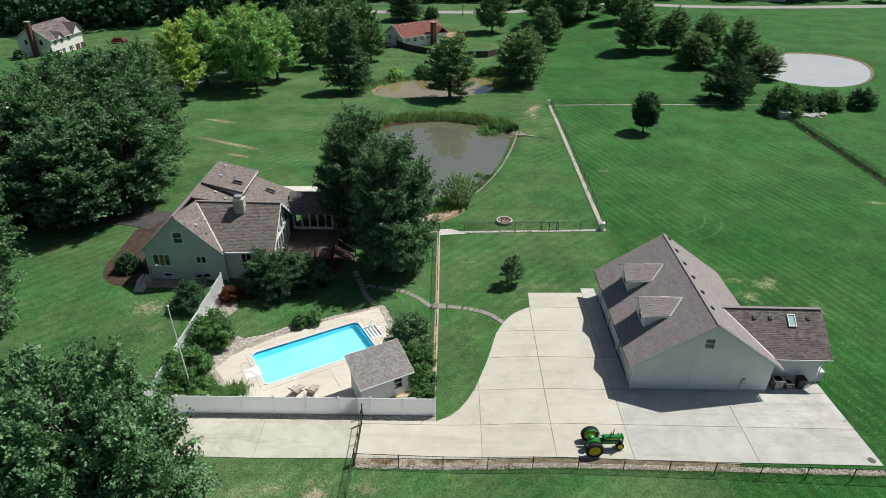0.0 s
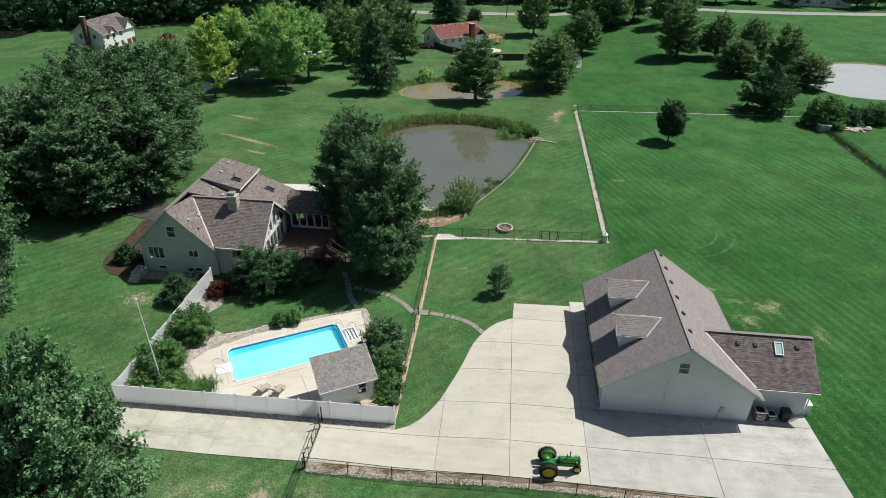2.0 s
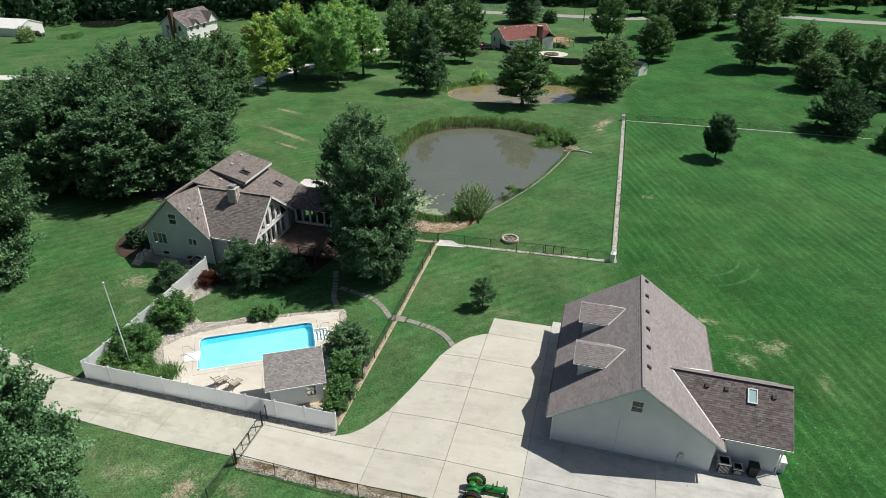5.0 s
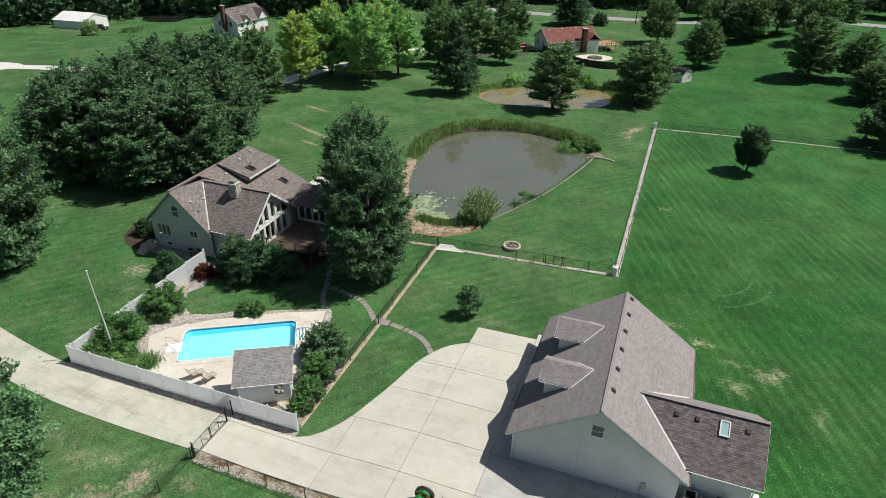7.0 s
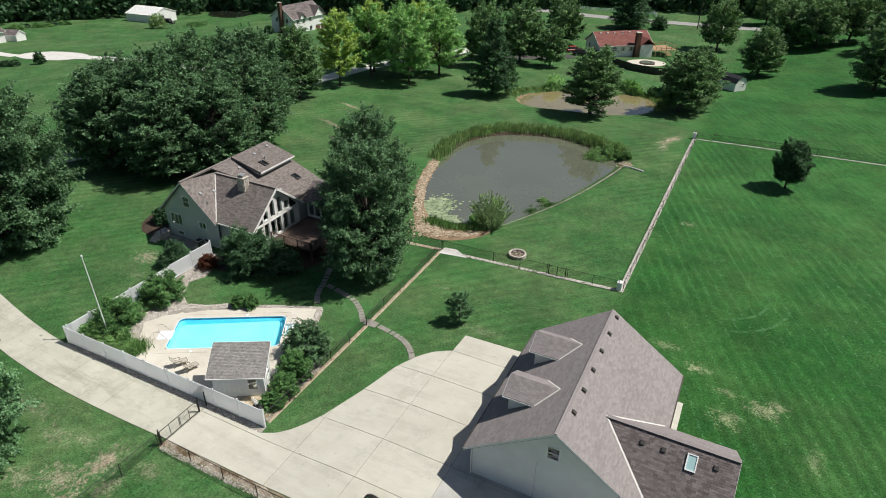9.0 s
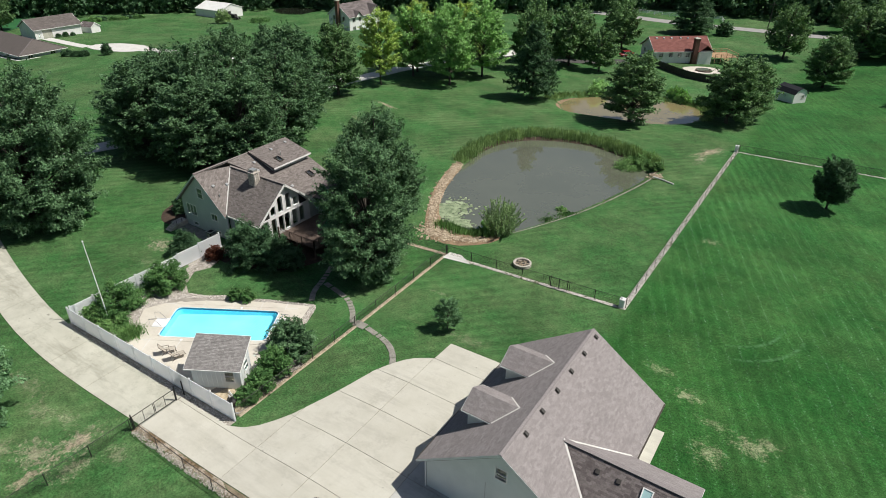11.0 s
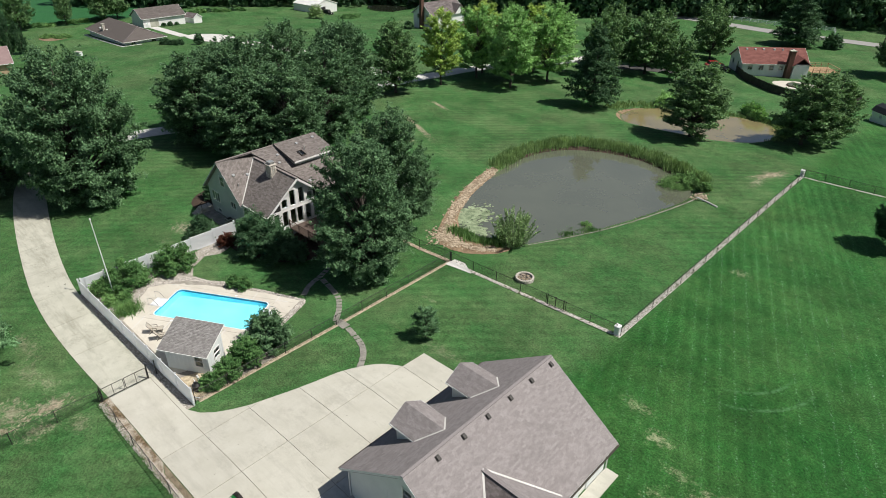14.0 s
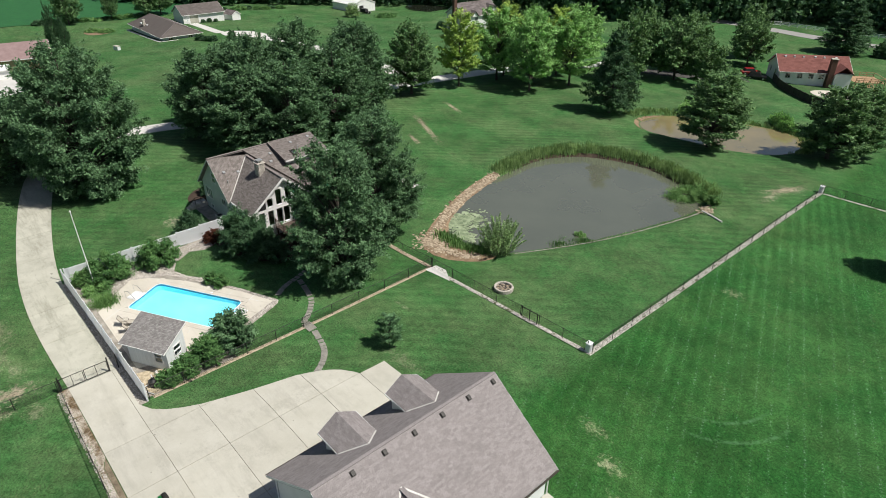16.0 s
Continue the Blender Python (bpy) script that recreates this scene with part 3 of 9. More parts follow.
def build_ground():
    xs = [-3000, -1500, -800, -500, -380, -300] + axis(-250, 190, 1.6, (-23, 0), 0.5) + [240, 320, 450, 800, 1500, 3000]
    ys = [-3000, -1500, -800, -300, -100, -40] + axis(-10, 300, 1.6, (36, 51), 0.5) + [340, 420, 600, 1000, 1800, 3000]
    gx, gy = np.meshgrid(np.array(xs, float), np.array(ys, float))
    v = np.stack([gx, gy, land(gx, gy)], -1).reshape(-1, 3)
    w, h = len(xs), len(ys)
    i = (np.arange(h - 1)[:, None] * w + np.arange(w - 1)[None]).ravel()
    me = arrays_mesh("ground", v, np.stack([i, i + 1, i + 1 + w, i + w], 1), GRASS)
    me.polygons.foreach_set("use_smooth", np.ones(len(me.polygons), bool))
    tagged(new("ground", me), "mown green lawn with faint mower stripes and dry spots", "lawn", kind="structure")


def cut_sheet(poly, step, cell=None, z_off=0.0, thick=0.12, planes=()):
    """A slab over a polygon that follows the land, cut fine; cell: (x0, x1, y0, y1) keeps that part of it."""
    bm = bmesh.new()
    bm.faces.new([bm.verts.new((x, y, 0)) for x, y in poly])
    bm.normal_update()
    bmesh.ops.triangulate(bm, faces=bm.faces[:])
    if cell:
        planes = [((cell[0], 0), (-1, 0)), ((cell[1], 0), (1, 0)), ((0, cell[2]), (0, -1)), ((0, cell[3]), (0, 1))]
    for (px, py), (nx, ny) in planes:
        bmesh.ops.bisect_plane(bm, geom=bm.verts[:] + bm.edges[:] + bm.faces[:], plane_co=(px, py, 0), plane_no=(nx, ny, 0), clear_outer=True)
    if not bm.faces:
        bm.free()
        return None
    for k in (0, 1):
        vals = [v.co[k] for v in bm.verts]
        a = math.floor(min(vals) / step) * step + step
        while a < max(vals) - 1e-3:
            co, no = [0, 0, 0], [0, 0, 0]
            co[k], no[k] = a, 1
            bmesh.ops.bisect_plane(bm, geom=bm.verts[:] + bm.edges[:] + bm.faces[:], plane_co=co, plane_no=no)
            a += step
    xy = np.array([v.co[:2] for v in bm.verts])
    for v, z in zip(bm.verts, land(xy[:, 0], xy[:, 1])):
        v.co.z = z + z_off
    bmesh.ops.recalc_face_normals(bm, faces=bm.faces[:])
    if sum(f.normal.z for f in bm.faces) < 0:
        bmesh.ops.reverse_faces(bm, faces=bm.faces[:])
    if thick:
        top = bm.faces[:]
        r = bmesh.ops.extrude_face_region(bm, geom=top, use_keep_orig=True)
        for v in [g for g in r["geom"] if isinstance(g, bmesh.types.BMVert)]:
            v.co.z -= thick
        bmesh.ops.recalc_face_normals(bm, faces=bm.faces[:])
    return bm


def sheet(name, poly, material, label, category, z_off=0.03, step=1.5, thick=0.1):
    ob = mesh_object(name, cut_sheet(poly, step, None, z_off, thick), material)
    return tagged(ob, label, category, kind="structure")


def band(line, width):
    """A polygon of even width along a line."""
    left, right = [], []
    for i, (x, y) in enumerate(line):
        ax, ay = line[max(i - 1, 0)]
        bx, by = line[min(i + 1, len(line) - 1)]
        d = math.hypot(bx - ax, by - ay)
        nx, ny = -(by - ay) / d * width / 2, (bx - ax) / d * width / 2
        left.append((x + nx, y + ny))
        right.append((x - nx, y - ny))
    return left + right[::-1]


def strip(name, line, width, material, label, category, z_off=0.035, rounds=2, step=2.5):
    return sheet(name, band(smooth_line(line, rounds), width), material, label, category, z_off, step)


def panelled(name, poly, xs, ys, material, label, category, z_off, piece="panel", gap=0.018, other=None):
    """A concrete pad in separate panels with open joints."""
    pad = tagged(new(name), label, category, kind="structure")
    for x0, x1 in zip(xs, xs[1:]):
        for y0, y1 in zip(ys, ys[1:]):
            bm = cut_sheet(poly, 3.0, (x0 + gap, x1 - gap, y0 + gap, y1 - gap), z_off, 0.16)
            if bm:
                part(piece, bm, other[1] if other and x0 >= other[0] else material, pad)
    return pad


build_ground()

# ---- concrete ----
PAD = [(-6.1, 31.0), (-0.5, 31.05), (8.1, 31.0), (20.6, 30.9), (31.2, 30.9), (30.7, 39.6), (15.05, 39.6), (15.05, 52.9), (13.7, 52.9), (13.7, 52.1), (8.3, 51.95), (8.2, 49.5), (7.7, 49.25), (6.75, 48.63), (6.1, 47.95), (5.57, 47.2), (5.1, 46.3), (4.7, 45.4), (4.2, 43.4), (3.7, 41.6), (3.1, 39.8), (2.6, 38.3), (2.0, 37.1), (1.3, 36.0), (0.5, 35.2), (-0.6, 34.65), (-6.1, 34.6)]
panelled("concrete_pad", PAD, [-6.2, 2.9, 8.15, 13.66, 22.5, 32], [30, 34.3, 38.1, 42.1, 45.8, 49.5, 53.5], CONCRETE, "pale concrete parking pad with sawn joints beside the garage", "parking pad", 0.05, other=(13, CONCRETE_GREY))
sheet("pad_base", PAD, JOINT, "compacted base under the concrete pad", "base", 0.022, 3.0, 0.05)
DRIVE_N = smooth_line([(-6.15, 34.6), (-15, 34.6), (-23.6, 34.7), (-33, 36.2), (-46, 39.3), (-56.3, 42.5), (-63, 48)], 2)
DRIVE_S = smooth_line([(-6.15, 31.0), (-13, 30.8), (-20.4, 30.9), (-28.9, 31.8), (-46.8, 35.6), (-57.8, 39.2), (-66, 46)], 2)
panelled("concrete_driveway", DRIVE_N + DRIVE_S[::-1], [-70, -60, -51, -42, -36, -30, -24.5, -19, -13.5, -6.1], [28, 60], CONCRETE_OLD, "weathered concrete driveway with tyre stains across the lawn", "driveway", 0.045)
sheet("drive_base", DRIVE_N + DRIVE_S[::-1], JOINT, "compacted base under the concrete driveway", "base", 0.02, 3.0, 0.05)
strip("back_drive", [(-63.5, 45.5), (-65, 52), (-63.5, 60), (-61, 66), (-60, 75), (-60, 88), (-58.5, 98), (-57.2, 105), (-56.2, 114), (-55.3, 122), (-54.8, 130), (-52, 142), (-47, 155), (-46, 170)], 4.0, CONCRETE_WHITE, "pale concrete drive running between the trees", "driveway", 0.05)
strip("house_drive", [(-62, 70), (-52, 70.5), (-42, 69), (-34, 66)], 4.5, ASPHALT, "dark asphalt drive beside the house with tree shade put into its colour", "driveway", 0.06)
strip("neighbour_drive", [(-57, 111), (-85, 113), (-105, 115), (-123, 115), (-130, 114)], 4.2, CONCRETE_WHITE, "pale concrete drive to the neighbouring house", "driveway", 0.05)
strip("red_house_drive", [(-45, 158), (-35.5, 164), (-27, 169.5), (-19, 178)], 5.0, ASPHALT, "dark asphalt drive to the red-roofed house", "driveway", 0.05)
strip("road", [(-70, 246), (-44, 246), (-26, 243.5), (0, 246.5), (22, 248), (60, 243), (101, 238), (162, 248), (240, 262)], 6.0, ROAD, "grey asphalt road past the properties", "road", 0.06)
sheet("far_field", [(-330, -40), (-211, -40), (-206, 64.5), (-203.8, 74), (-199.4, 83), (-195.5, 97), (-194, 108), (-206, 128), (-330, 140)], CROP, "dark green crop field beyond the lawns", "field", 0.12, 6, 0.0)

# ---- beds and strips ----
sheet("gravel_verge", [(-6.2, 30.25), (31.5, 30.0), (31.5, 30.42), (20.8, 30.5), (4.2, 30.6), (3.2, 31.0), (-6.2, 31.0)], VERGE, "rough gravel verge under the chain-link fence", "gravel strip", 0.02)
sheet("mulch_verge", [(3.3, 30.98), (4.3, 30.62), (20.8, 30.52), (21.2, 30.88)], MULCH_DRY, "dry brown mulch strip along the concrete pad", "mulch strip", 0.02)
sheet("gravel_edging", [(-22.9, 34.55), (-0.5, 34.6), (-0.5, 35.3), (-22.9, 35.2)], STRIP, "narrow pebble strip at the foot of the white fence", "gravel strip", 0.03)
strip("timber_edging", [(-0.75, 35.8), (-0.75, 49.6), (-0.9, 65.3)], 0.36, STRIP_RED, "pinkish gravel strip under the fence with timber edging", "gravel strip", 0.03, 0)
strip("stone_edging", [(-0.8, 65.2), (-5.2, 64.8), (-12.5, 64.6)], 0.5, STRIP_RED, "pinkish gravel strip under the fence beside the lawn", "gravel strip", 0.03, 0)
strip("concrete_edging", [(-0.4, 65.1), (18.9, 66.4)], 0.45, PALE_STRIP, "pale concrete mowing strip under the fence", "mowing strip", 0.03, 0)
strip("pale_edging", [(18.95, 66.2), (19.25, 117.3)], 0.55, PALE_STRIP, "pale concrete mowing strip along the black fence", "mowing strip", 0.03, 0)
strip("sand_edging", [(19.2, 117.3), (61.0, 119.5)], 0.35, PALE_STRIP, "sandy strip under the black fence", "gravel strip", 0.03, 0)
strip("field_edging", [(61.7, 112.0), (62.3, 82), (63, 50)], 0.7, MULCH_DRY, "bare gravel strip under the boundary fence", "gravel strip", 0.03, 0)
strip("brown_pond_bank", POND_TWO + POND_TWO[:2], 0.8, DIRT, "bare earth rim round the brown pond", "bank", 0.03, 0)
strip("far_pond_bank", POND_THREE + POND_THREE[:2], 1.3, MULCH_DRY, "bare earth bank round the pale pond", "bank", 0.03, 0)
sheet("gate_slab", [(-0.9, 64.4), (2.4, 64.9), (0.6, 66.0), (-0.8, 65.8)], CONCRETE_WHITE, "pale concrete slab by the fence corner", "slab", 0.045)
sheet("path_slab", [(-1.2, 49.55), (0.1, 49.55), (0.1, 50.4), (-1.2, 50.4)], PAVER, "square concrete slab in the garden path", "slab", 0.06)
sheet("house_mulch_bed", smooth_loop([(-31.0, 51.8), (-33.5, 51.9), (-36, 54.5), (-36, 59), (-36.5, 66), (-33, 68), (-30.2, 66), (-30.2, 53)], 2), MULCH_AND_SHADE, "dark bark mulch bed beside the house", "mulch bed", 0.03)
# dark sheet laid where shade falls on the grass under shrubs and deck
sheet("shade_bed", smooth_loop([(-21.8, 50), (-18, 49.8), (-14, 51.4), (-12, 54), (-11, 57), (-11, 62), (-17.5, 61), (-18, 53.5), (-21.8, 53)], 2), MULCH_AND_SHADE, "dark mulch-coloured sheet standing in for shade under the shrubs and deck", "mulch bed", 0.03)
sheet("house_patio", [(-29.9, 51.7), (-24.4, 51.7), (-24.4, 53.2), (-29.9, 53.2)], PAVER, "small dark paved patio against the house", "patio", 0.05)
sheet("north_patio", [(-23.5, 74.5), (-17.5, 74.8), (-17.5, 77.6), (-23.5, 77.3)], CONCRETE_WHITE, "pale concrete patio behind the house", "patio", 0.06)
ROCK_BED = [(-22.4, 35.35), (-0.95, 35.5), (-0.95, 43.0), (-2.9, 43.0), (-4.3, 46.0), (-5.7, 49.5), (-6.3, 49.9), (-10.2, 48.1), (-12.6, 46.9), (-14.35, 46.2), (-16.1, 44.9), (-17.95, 44.25), (-19.5, 45.1), (-20.6, 47.0), (-19.8, 48.4), (-20.6, 52.0), (-22.3, 52.4)]
sheet("tan_gravel", [(-4.4, 35.7), (-1.05, 35.75), (-1.05, 38.2), (-2.2, 40.6), (-2.9, 41.2), (-3.6, 38.6)], TAN_GRAVEL, "pale tan gravel round the pool equipment", "gravel bed", 0.05, 1.0)
sheet("rock_bed", ROCK_BED, STRIP, "bed of mixed river stones round the pool deck", "stone bed", 0.02, 0.5)
strip("shore_edge", [(11.6, 100.6), (10.0, 93.4), (7.6, 85.0), (4.6, 78.4), (2.6, 74.6)], 0.32, STRIP, "thin line of bare stones along the pond edge", "shore", 0.03, 2, 1.0)
strip("mud_bank", smooth_line([(-14.3, 91.5), (-14.5, 97.6), (-12.1, 103.5), (-7.7, 106.7), (-1.6, 108.3), (4.1, 107.0), (8.2, 104.5)], 2), 0.9, MULCH_AND_SHADE, "dark wet mud at the foot of the cattails", "mud bank", 0.03, 0)
sheet("pond_shore", smooth_loop([(-14.9, 89.5), (-13.0, 81.5), (-10.0, 74.8), (-7.6, 70.6), (-5.2, 67.2), (-1.6, 67.0), (1.6, 69.4), (2.6, 72.0), (0.5, 73.0), (-3, 71.2), (-6.0, 72.4), (-8.4, 75.4), (-11.0, 80.8), (-13.2, 88.6)], 1), DIRT, "reddish stony earth along the pond edge", "shore", 0.03, 1.0, 0.0)


def water(name, pond, level, material, label):
    cx, cy = sum(p[0] for p in pond) / len(pond), sum(p[1] for p in pond) / len(pond)
    out = [(cx + (x - cx) * 1.1, cy + (y - cy) * 1.1) for x, y in pond]
    bm = bmesh.new()
    bm.faces.new([bm.verts.new((x, y, level)) for x, y in out])
    bmesh.ops.recalc_face_normals(bm, faces=bm.faces)
    if bm.faces[:][0].normal.z < 0:
        bmesh.ops.reverse_faces(bm, faces=bm.faces[:])
    tagged(mesh_object(name, bm, material), label, "pond", kind="structure")


water("pond_water", POND, -0.93, WATER, "murky grey-green pond with still water")
water("second_pond_water", POND_TWO, -1.72, WATER_BROWN, "muddy brown pond with still water")
water("third_pond_water", POND_THREE, -0.95, WATER_SKY_PALE, "still pond with the bright sky's reflection painted into its pale colour")


# ---- foliage ----
def crown(name, material, h0, h1, radius, profile, clumps, leaves, size, rng, clump_r=0.08, flat=0.75, boughs=None, crease=0.34):
    """A crown of leaf sprays over an uneven envelope of boughs. profile(f): relative radius at height f from 0 to 1."""
    tall = h1 - h0

    def spread(n):
        f = rng.random(n * 8)
        pr = np.array([profile(v) for v in f])
        f = f[rng.random(n * 8) < pr * 0.9 + 0.1][:n]
        n = len(f)
        th = rng.random(n) * 6.2832
        return f, th, np.array([profile(v) for v in f]), n

    nb = boughs or int(np.clip(clumps / 34, 14, 40))
    bf, bt, bp, nb = spread(nb)
    bx = np.stack([bp * radius * np.cos(bt), bp * radius * np.sin(bt), bf * tall], 1)
    lift = rng.random(nb)
    f, th, pr, n = spread(clumps)
    on = np.stack([pr * radius * np.cos(th), pr * radius * np.sin(th), f * tall], 1)
    gap = np.linalg.norm((on[:, None] - bx[None]) * np.array([1, 1, 0.6]), axis=2)
    near = gap.argmin(1)
    d = gap.min(1)
    lump = 1.0 - np.clip(d / np.percentile(d, 92), 0, 1) ** 2
    ph = rng.random(3) * 6.28
    swell = 0.05 * np.sin(th * 2 + ph[0]) + 0.05 * np.sin(th * 3 + f * 7 + ph[1])
    pick = rng.random(n)
    reach = (1.0 - crease) + crease * 0.85 * lump + 0.32 * (lift[near] - 0.55) + swell
    reach += np.where(pick > 0.84, 0.04 + 0.12 * rng.random(n), 0.06 * rng.normal(size=n))
    reach = np.where(pick < 0.12, 0.45 + 0.35 * rng.random(n), reach)
    slope = np.array([(profile(min(1.0, v + 0.04)) - profile(max(0.0, v - 0.04))) / 0.08 for v in f])
    nrm = np.stack([np.cos(th), np.sin(th), np.clip(-slope * radius / tall, -0.8, 2.5)], 1)
    nrm /= np.linalg.norm(nrm, axis=1, keepdims=True)
    c = on * np.stack([reach, reach, np.ones(n)], 1)
    c[:, 2] = h0 + tall * (0.5 + (f - 0.5) * (0.9 + 0.1 * reach)) + (reach - 0.9) * np.clip(nrm[:, 2], 0, 1) * tall * 0.3
    cr = radius * clump_r * (0.5 + 1.0 * rng.random(n)) * np.where(pick > 0.84, 0.7, 1.0)
    e = rng.normal(size=(n, leaves, 3))
    e = e / np.linalg.norm(e, axis=2, keepdims=True) + 0.35 * nrm[:, None] + np.array([0, 0, 0.35])
    e /= np.linalg.norm(e, axis=2, keepdims=True)
    p = c[:, None] + e * cr[:, None, None] * (0.45 + 0.7 * rng.random((n, leaves, 1))) * np.array([1, 1, flat])
    k = n * leaves
    return leaf_mesh(name, p.reshape(k, 3), e.reshape(k, 3), size, rng, material, 1.35, True)


def boughs(height, h0, h1, radius, profile, count, rng, rise=(18.0, 62.0)):
    """Main limbs of a tree: where each leaves the trunk, bends and ends. rise: slope in degrees at the bottom and the top."""
    out, tall = [], h1 - h0
    lobe = rng.random(3) * 6.28
    weights = np.cumsum([profile(v) + 0.22 for v in np.linspace(0.02, 0.99, 80)])
    for i in range(count):
        f = float(np.interp((i + 0.2 + 0.6 * rng.random()) / count, weights / weights[-1], np.linspace(0.02, 0.99, 80)))
        a = i * 2.39996 + rng.normal() * 0.28
        r = profile(f) * radius * (0.80 + 0.22 * rng.random() + 0.07 * math.sin(2 * a + lobe[0]) + 0.07 * math.sin(3 * a + 5 * f + lobe[1]))
        r = max(r, radius * 0.07)
        up = radians(rise[0] + (rise[1] - rise[0]) * f + rng.normal() * 5)
        z = h0 + tall * f + rng.normal() * tall * 0.02
        start = max(z - r * math.tan(up), height * 0.05 + 0.4 * h0 + 0.25 * tall * f)
        start = min(start, z + 0.1 * r)
        d = np.array([math.cos(a), math.sin(a), 0.0])
        side = np.array([-d[1], d[0], 0.0]) * rng.normal() * 0.08 * r
        p, q = np.array([0, 0, start]), d * r + np.array([0, 0, z])
        mid = d * r * 0.5 + side + np.array([0, 0, start + (z - start) * (0.62 if up > 0.4 else 0.52)])
        out.append((p, mid, q))
    return out


def branch_crown(name, material, limbs, radius, rng, twigs=9, sprays=3, leaves=30, size=0.18, spray=(1.1, 0.55), droop=0.15, inner=0.35):
    """Leaf sprays along the twigs of the main limbs, so that the crown has tiers, shaded hollows and loose tips."""
    p0, p1, p2 = (np.array([l[k] for l in limbs]) for k in range(3))
    n = len(limbs)
    s = inner + (1.0 - inner) * (np.arange(twigs)[None] + rng.random((n, twigs))) / twigs
    s = np.clip(s, 0, 1.0)[..., None]
    base = p0[:, None] * (1 - s) ** 2 + 2 * p1[:, None] * s * (1 - s) + p2[:, None] * s ** 2
    along = 2 * (1 - s) * (p1 - p0)[:, None] + 2 * s * (p2 - p1)[:, None]
    length = np.linalg.norm(p2 - p0, axis=1)[:, None, None]
    along /= np.linalg.norm(along, axis=2, keepdims=True) + 1e-9
    side = np.cross(along, np.array([0, 0, 1.0]))
    side /= np.linalg.norm(side, axis=2, keepdims=True) + 1e-9
    sign = np.where((np.arange(twigs) % 2)[None, :, None] == 0, 1.0, -1.0)
    twig = along * 0.75 + side * sign * (0.75 + 0.3 * rng.normal(size=(n, twigs, 1))) * (1.15 - 0.7 * s) + np.array([0, 0, 0.18]) + rng.normal(size=(n, twigs, 3)) * 0.2
    twig /= np.linalg.norm(twig, axis=2, keepdims=True) + 1e-9
    reach = (0.16 * radius + 0.30 * length * (1.08 - s)) * (0.6 + 0.7 * rng.random((n, twigs, 1)))
    u = ((np.arange(sprays)[None, None] + 0.35 + 0.5 * rng.random((n, twigs, sprays))) / sprays)[..., None]
    c = base[:, :, None] + twig[:, :, None] * reach[:, :, None] * u
    axis = twig[:, :, None] + rng.normal(size=c.shape) * 0.35 - np.array([0, 0, droop]) * u
    axis /= np.linalg.norm(axis, axis=3, keepdims=True) + 1e-9
    c, axis = c.reshape(-1, 3), axis.reshape(-1, 3)
    m = len(c)
    wide = np.cross(axis, np.array([0, 0, 1.0]) + rng.normal(size=(m, 3)) * 0.25)
    wide /= np.linalg.norm(wide, axis=1, keepdims=True) + 1e-9
    deep = np.cross(wide, axis)
    deep = np.where(deep[:, 2:] < 0, -deep, deep)
    big = (0.65 + 0.7 * rng.random((m, 1, 1)))
    a = rng.random((m, leaves, 1)) - 0.42
    taper = np.sqrt(np.clip(1 - (a / 0.62) ** 2, 0.05, 1))
    p = c[:, None] + axis[:, None] * a * spray[0] * big + wide[:, None] * rng.normal(size=(m, leaves, 1)) * 0.38 * spray[1] * big * taper
    p = p + deep[:, None] * (rng.normal(size=(m, leaves, 1)) * 0.13 * spray[1] * big - 0.25 * spray[0] * np.clip(a, 0, 1) ** 2)
    nrm = deep[:, None] * 0.9 + 0.35 * axis[:, None] + rng.normal(size=(m, leaves, 3)) * 0.28
    nrm /= np.linalg.norm(nrm, axis=2, keepdims=True)
    k = m * leaves
    return leaf_mesh(name, p.reshape(k, 3), nrm.reshape(k, 3), size, rng, material, 1.45, True)


def leaf_mesh(name, p, d, size, rng, material, long=1.35, small=False):
    k = len(p)
    d = d + rng.normal(size=(k, 3)) * 0.5
    d /= np.linalg.norm(d, axis=1, keepdims=True)
    a = np.cross(d, rng.normal(size=(k, 3)))
    a /= np.linalg.norm(a, axis=1, keepdims=True) + 1e-9
    b = np.cross(d, a)
    s = size * (0.6 + 0.8 * rng.random((k, 1)))
    if small:
        v = np.stack([p - a * s * long * 0.55 - b * s * 0.3, p + a * s * long * 0.55 - b * s * 0.3, p + b * s * 0.75 - d * s * 0.15], 1).reshape(-1, 3)
        return arrays_mesh(name, v, np.arange(k * 3).reshape(k, 3), material)
    v = np.stack([p - a * s * long * 0.5, p + b * s * 0.5 - d * s * 0.12, p + a * s * long * 0.5, p - b * s * 0.5 - d * s * 0.12], 1).reshape(-1, 3)
    i = np.arange(k)[:, None] * 4
    return arrays_mesh(name, v, i + np.arange(4)[None], material)


def wood(height, r, limbs, rng, top=0.9):
    """A tapered trunk with a root flare, and its main limbs."""
    bm = bmesh.new()
    tip = Vector((0, 0, height * top))
    cone(bm, (0, 0, -0.3), (0, 0, 0.3), r * 1.5, r * 1.05, 10)
    knots = [Vector((0, 0, 0.3)).lerp(tip, t) + Vector((rng.normal() * r * 0.4, rng.normal() * r * 0.4, 0)) * (0 < t < 1) for t in (0, 0.25, 0.5, 0.75, 1)]
    for i in range(4):
        cone(bm, knots[i], knots[i + 1], r * (1.05 - 0.24 * i), r * (0.81 - 0.22 * i), 8)
    for p, q, e in limbs:
        rr = r * (0.46 - 0.32 * p[2] / height)
        cone(bm, p, q, rr, rr * 0.6, 5, False)
        cone(bm, q, e, rr * 0.6, rr * 0.15, 4, False)
    return bm


def round_profile(f):
    return max(0.0, math.sin(math.pi * (0.10 + 0.86 * f)) ** 0.62)


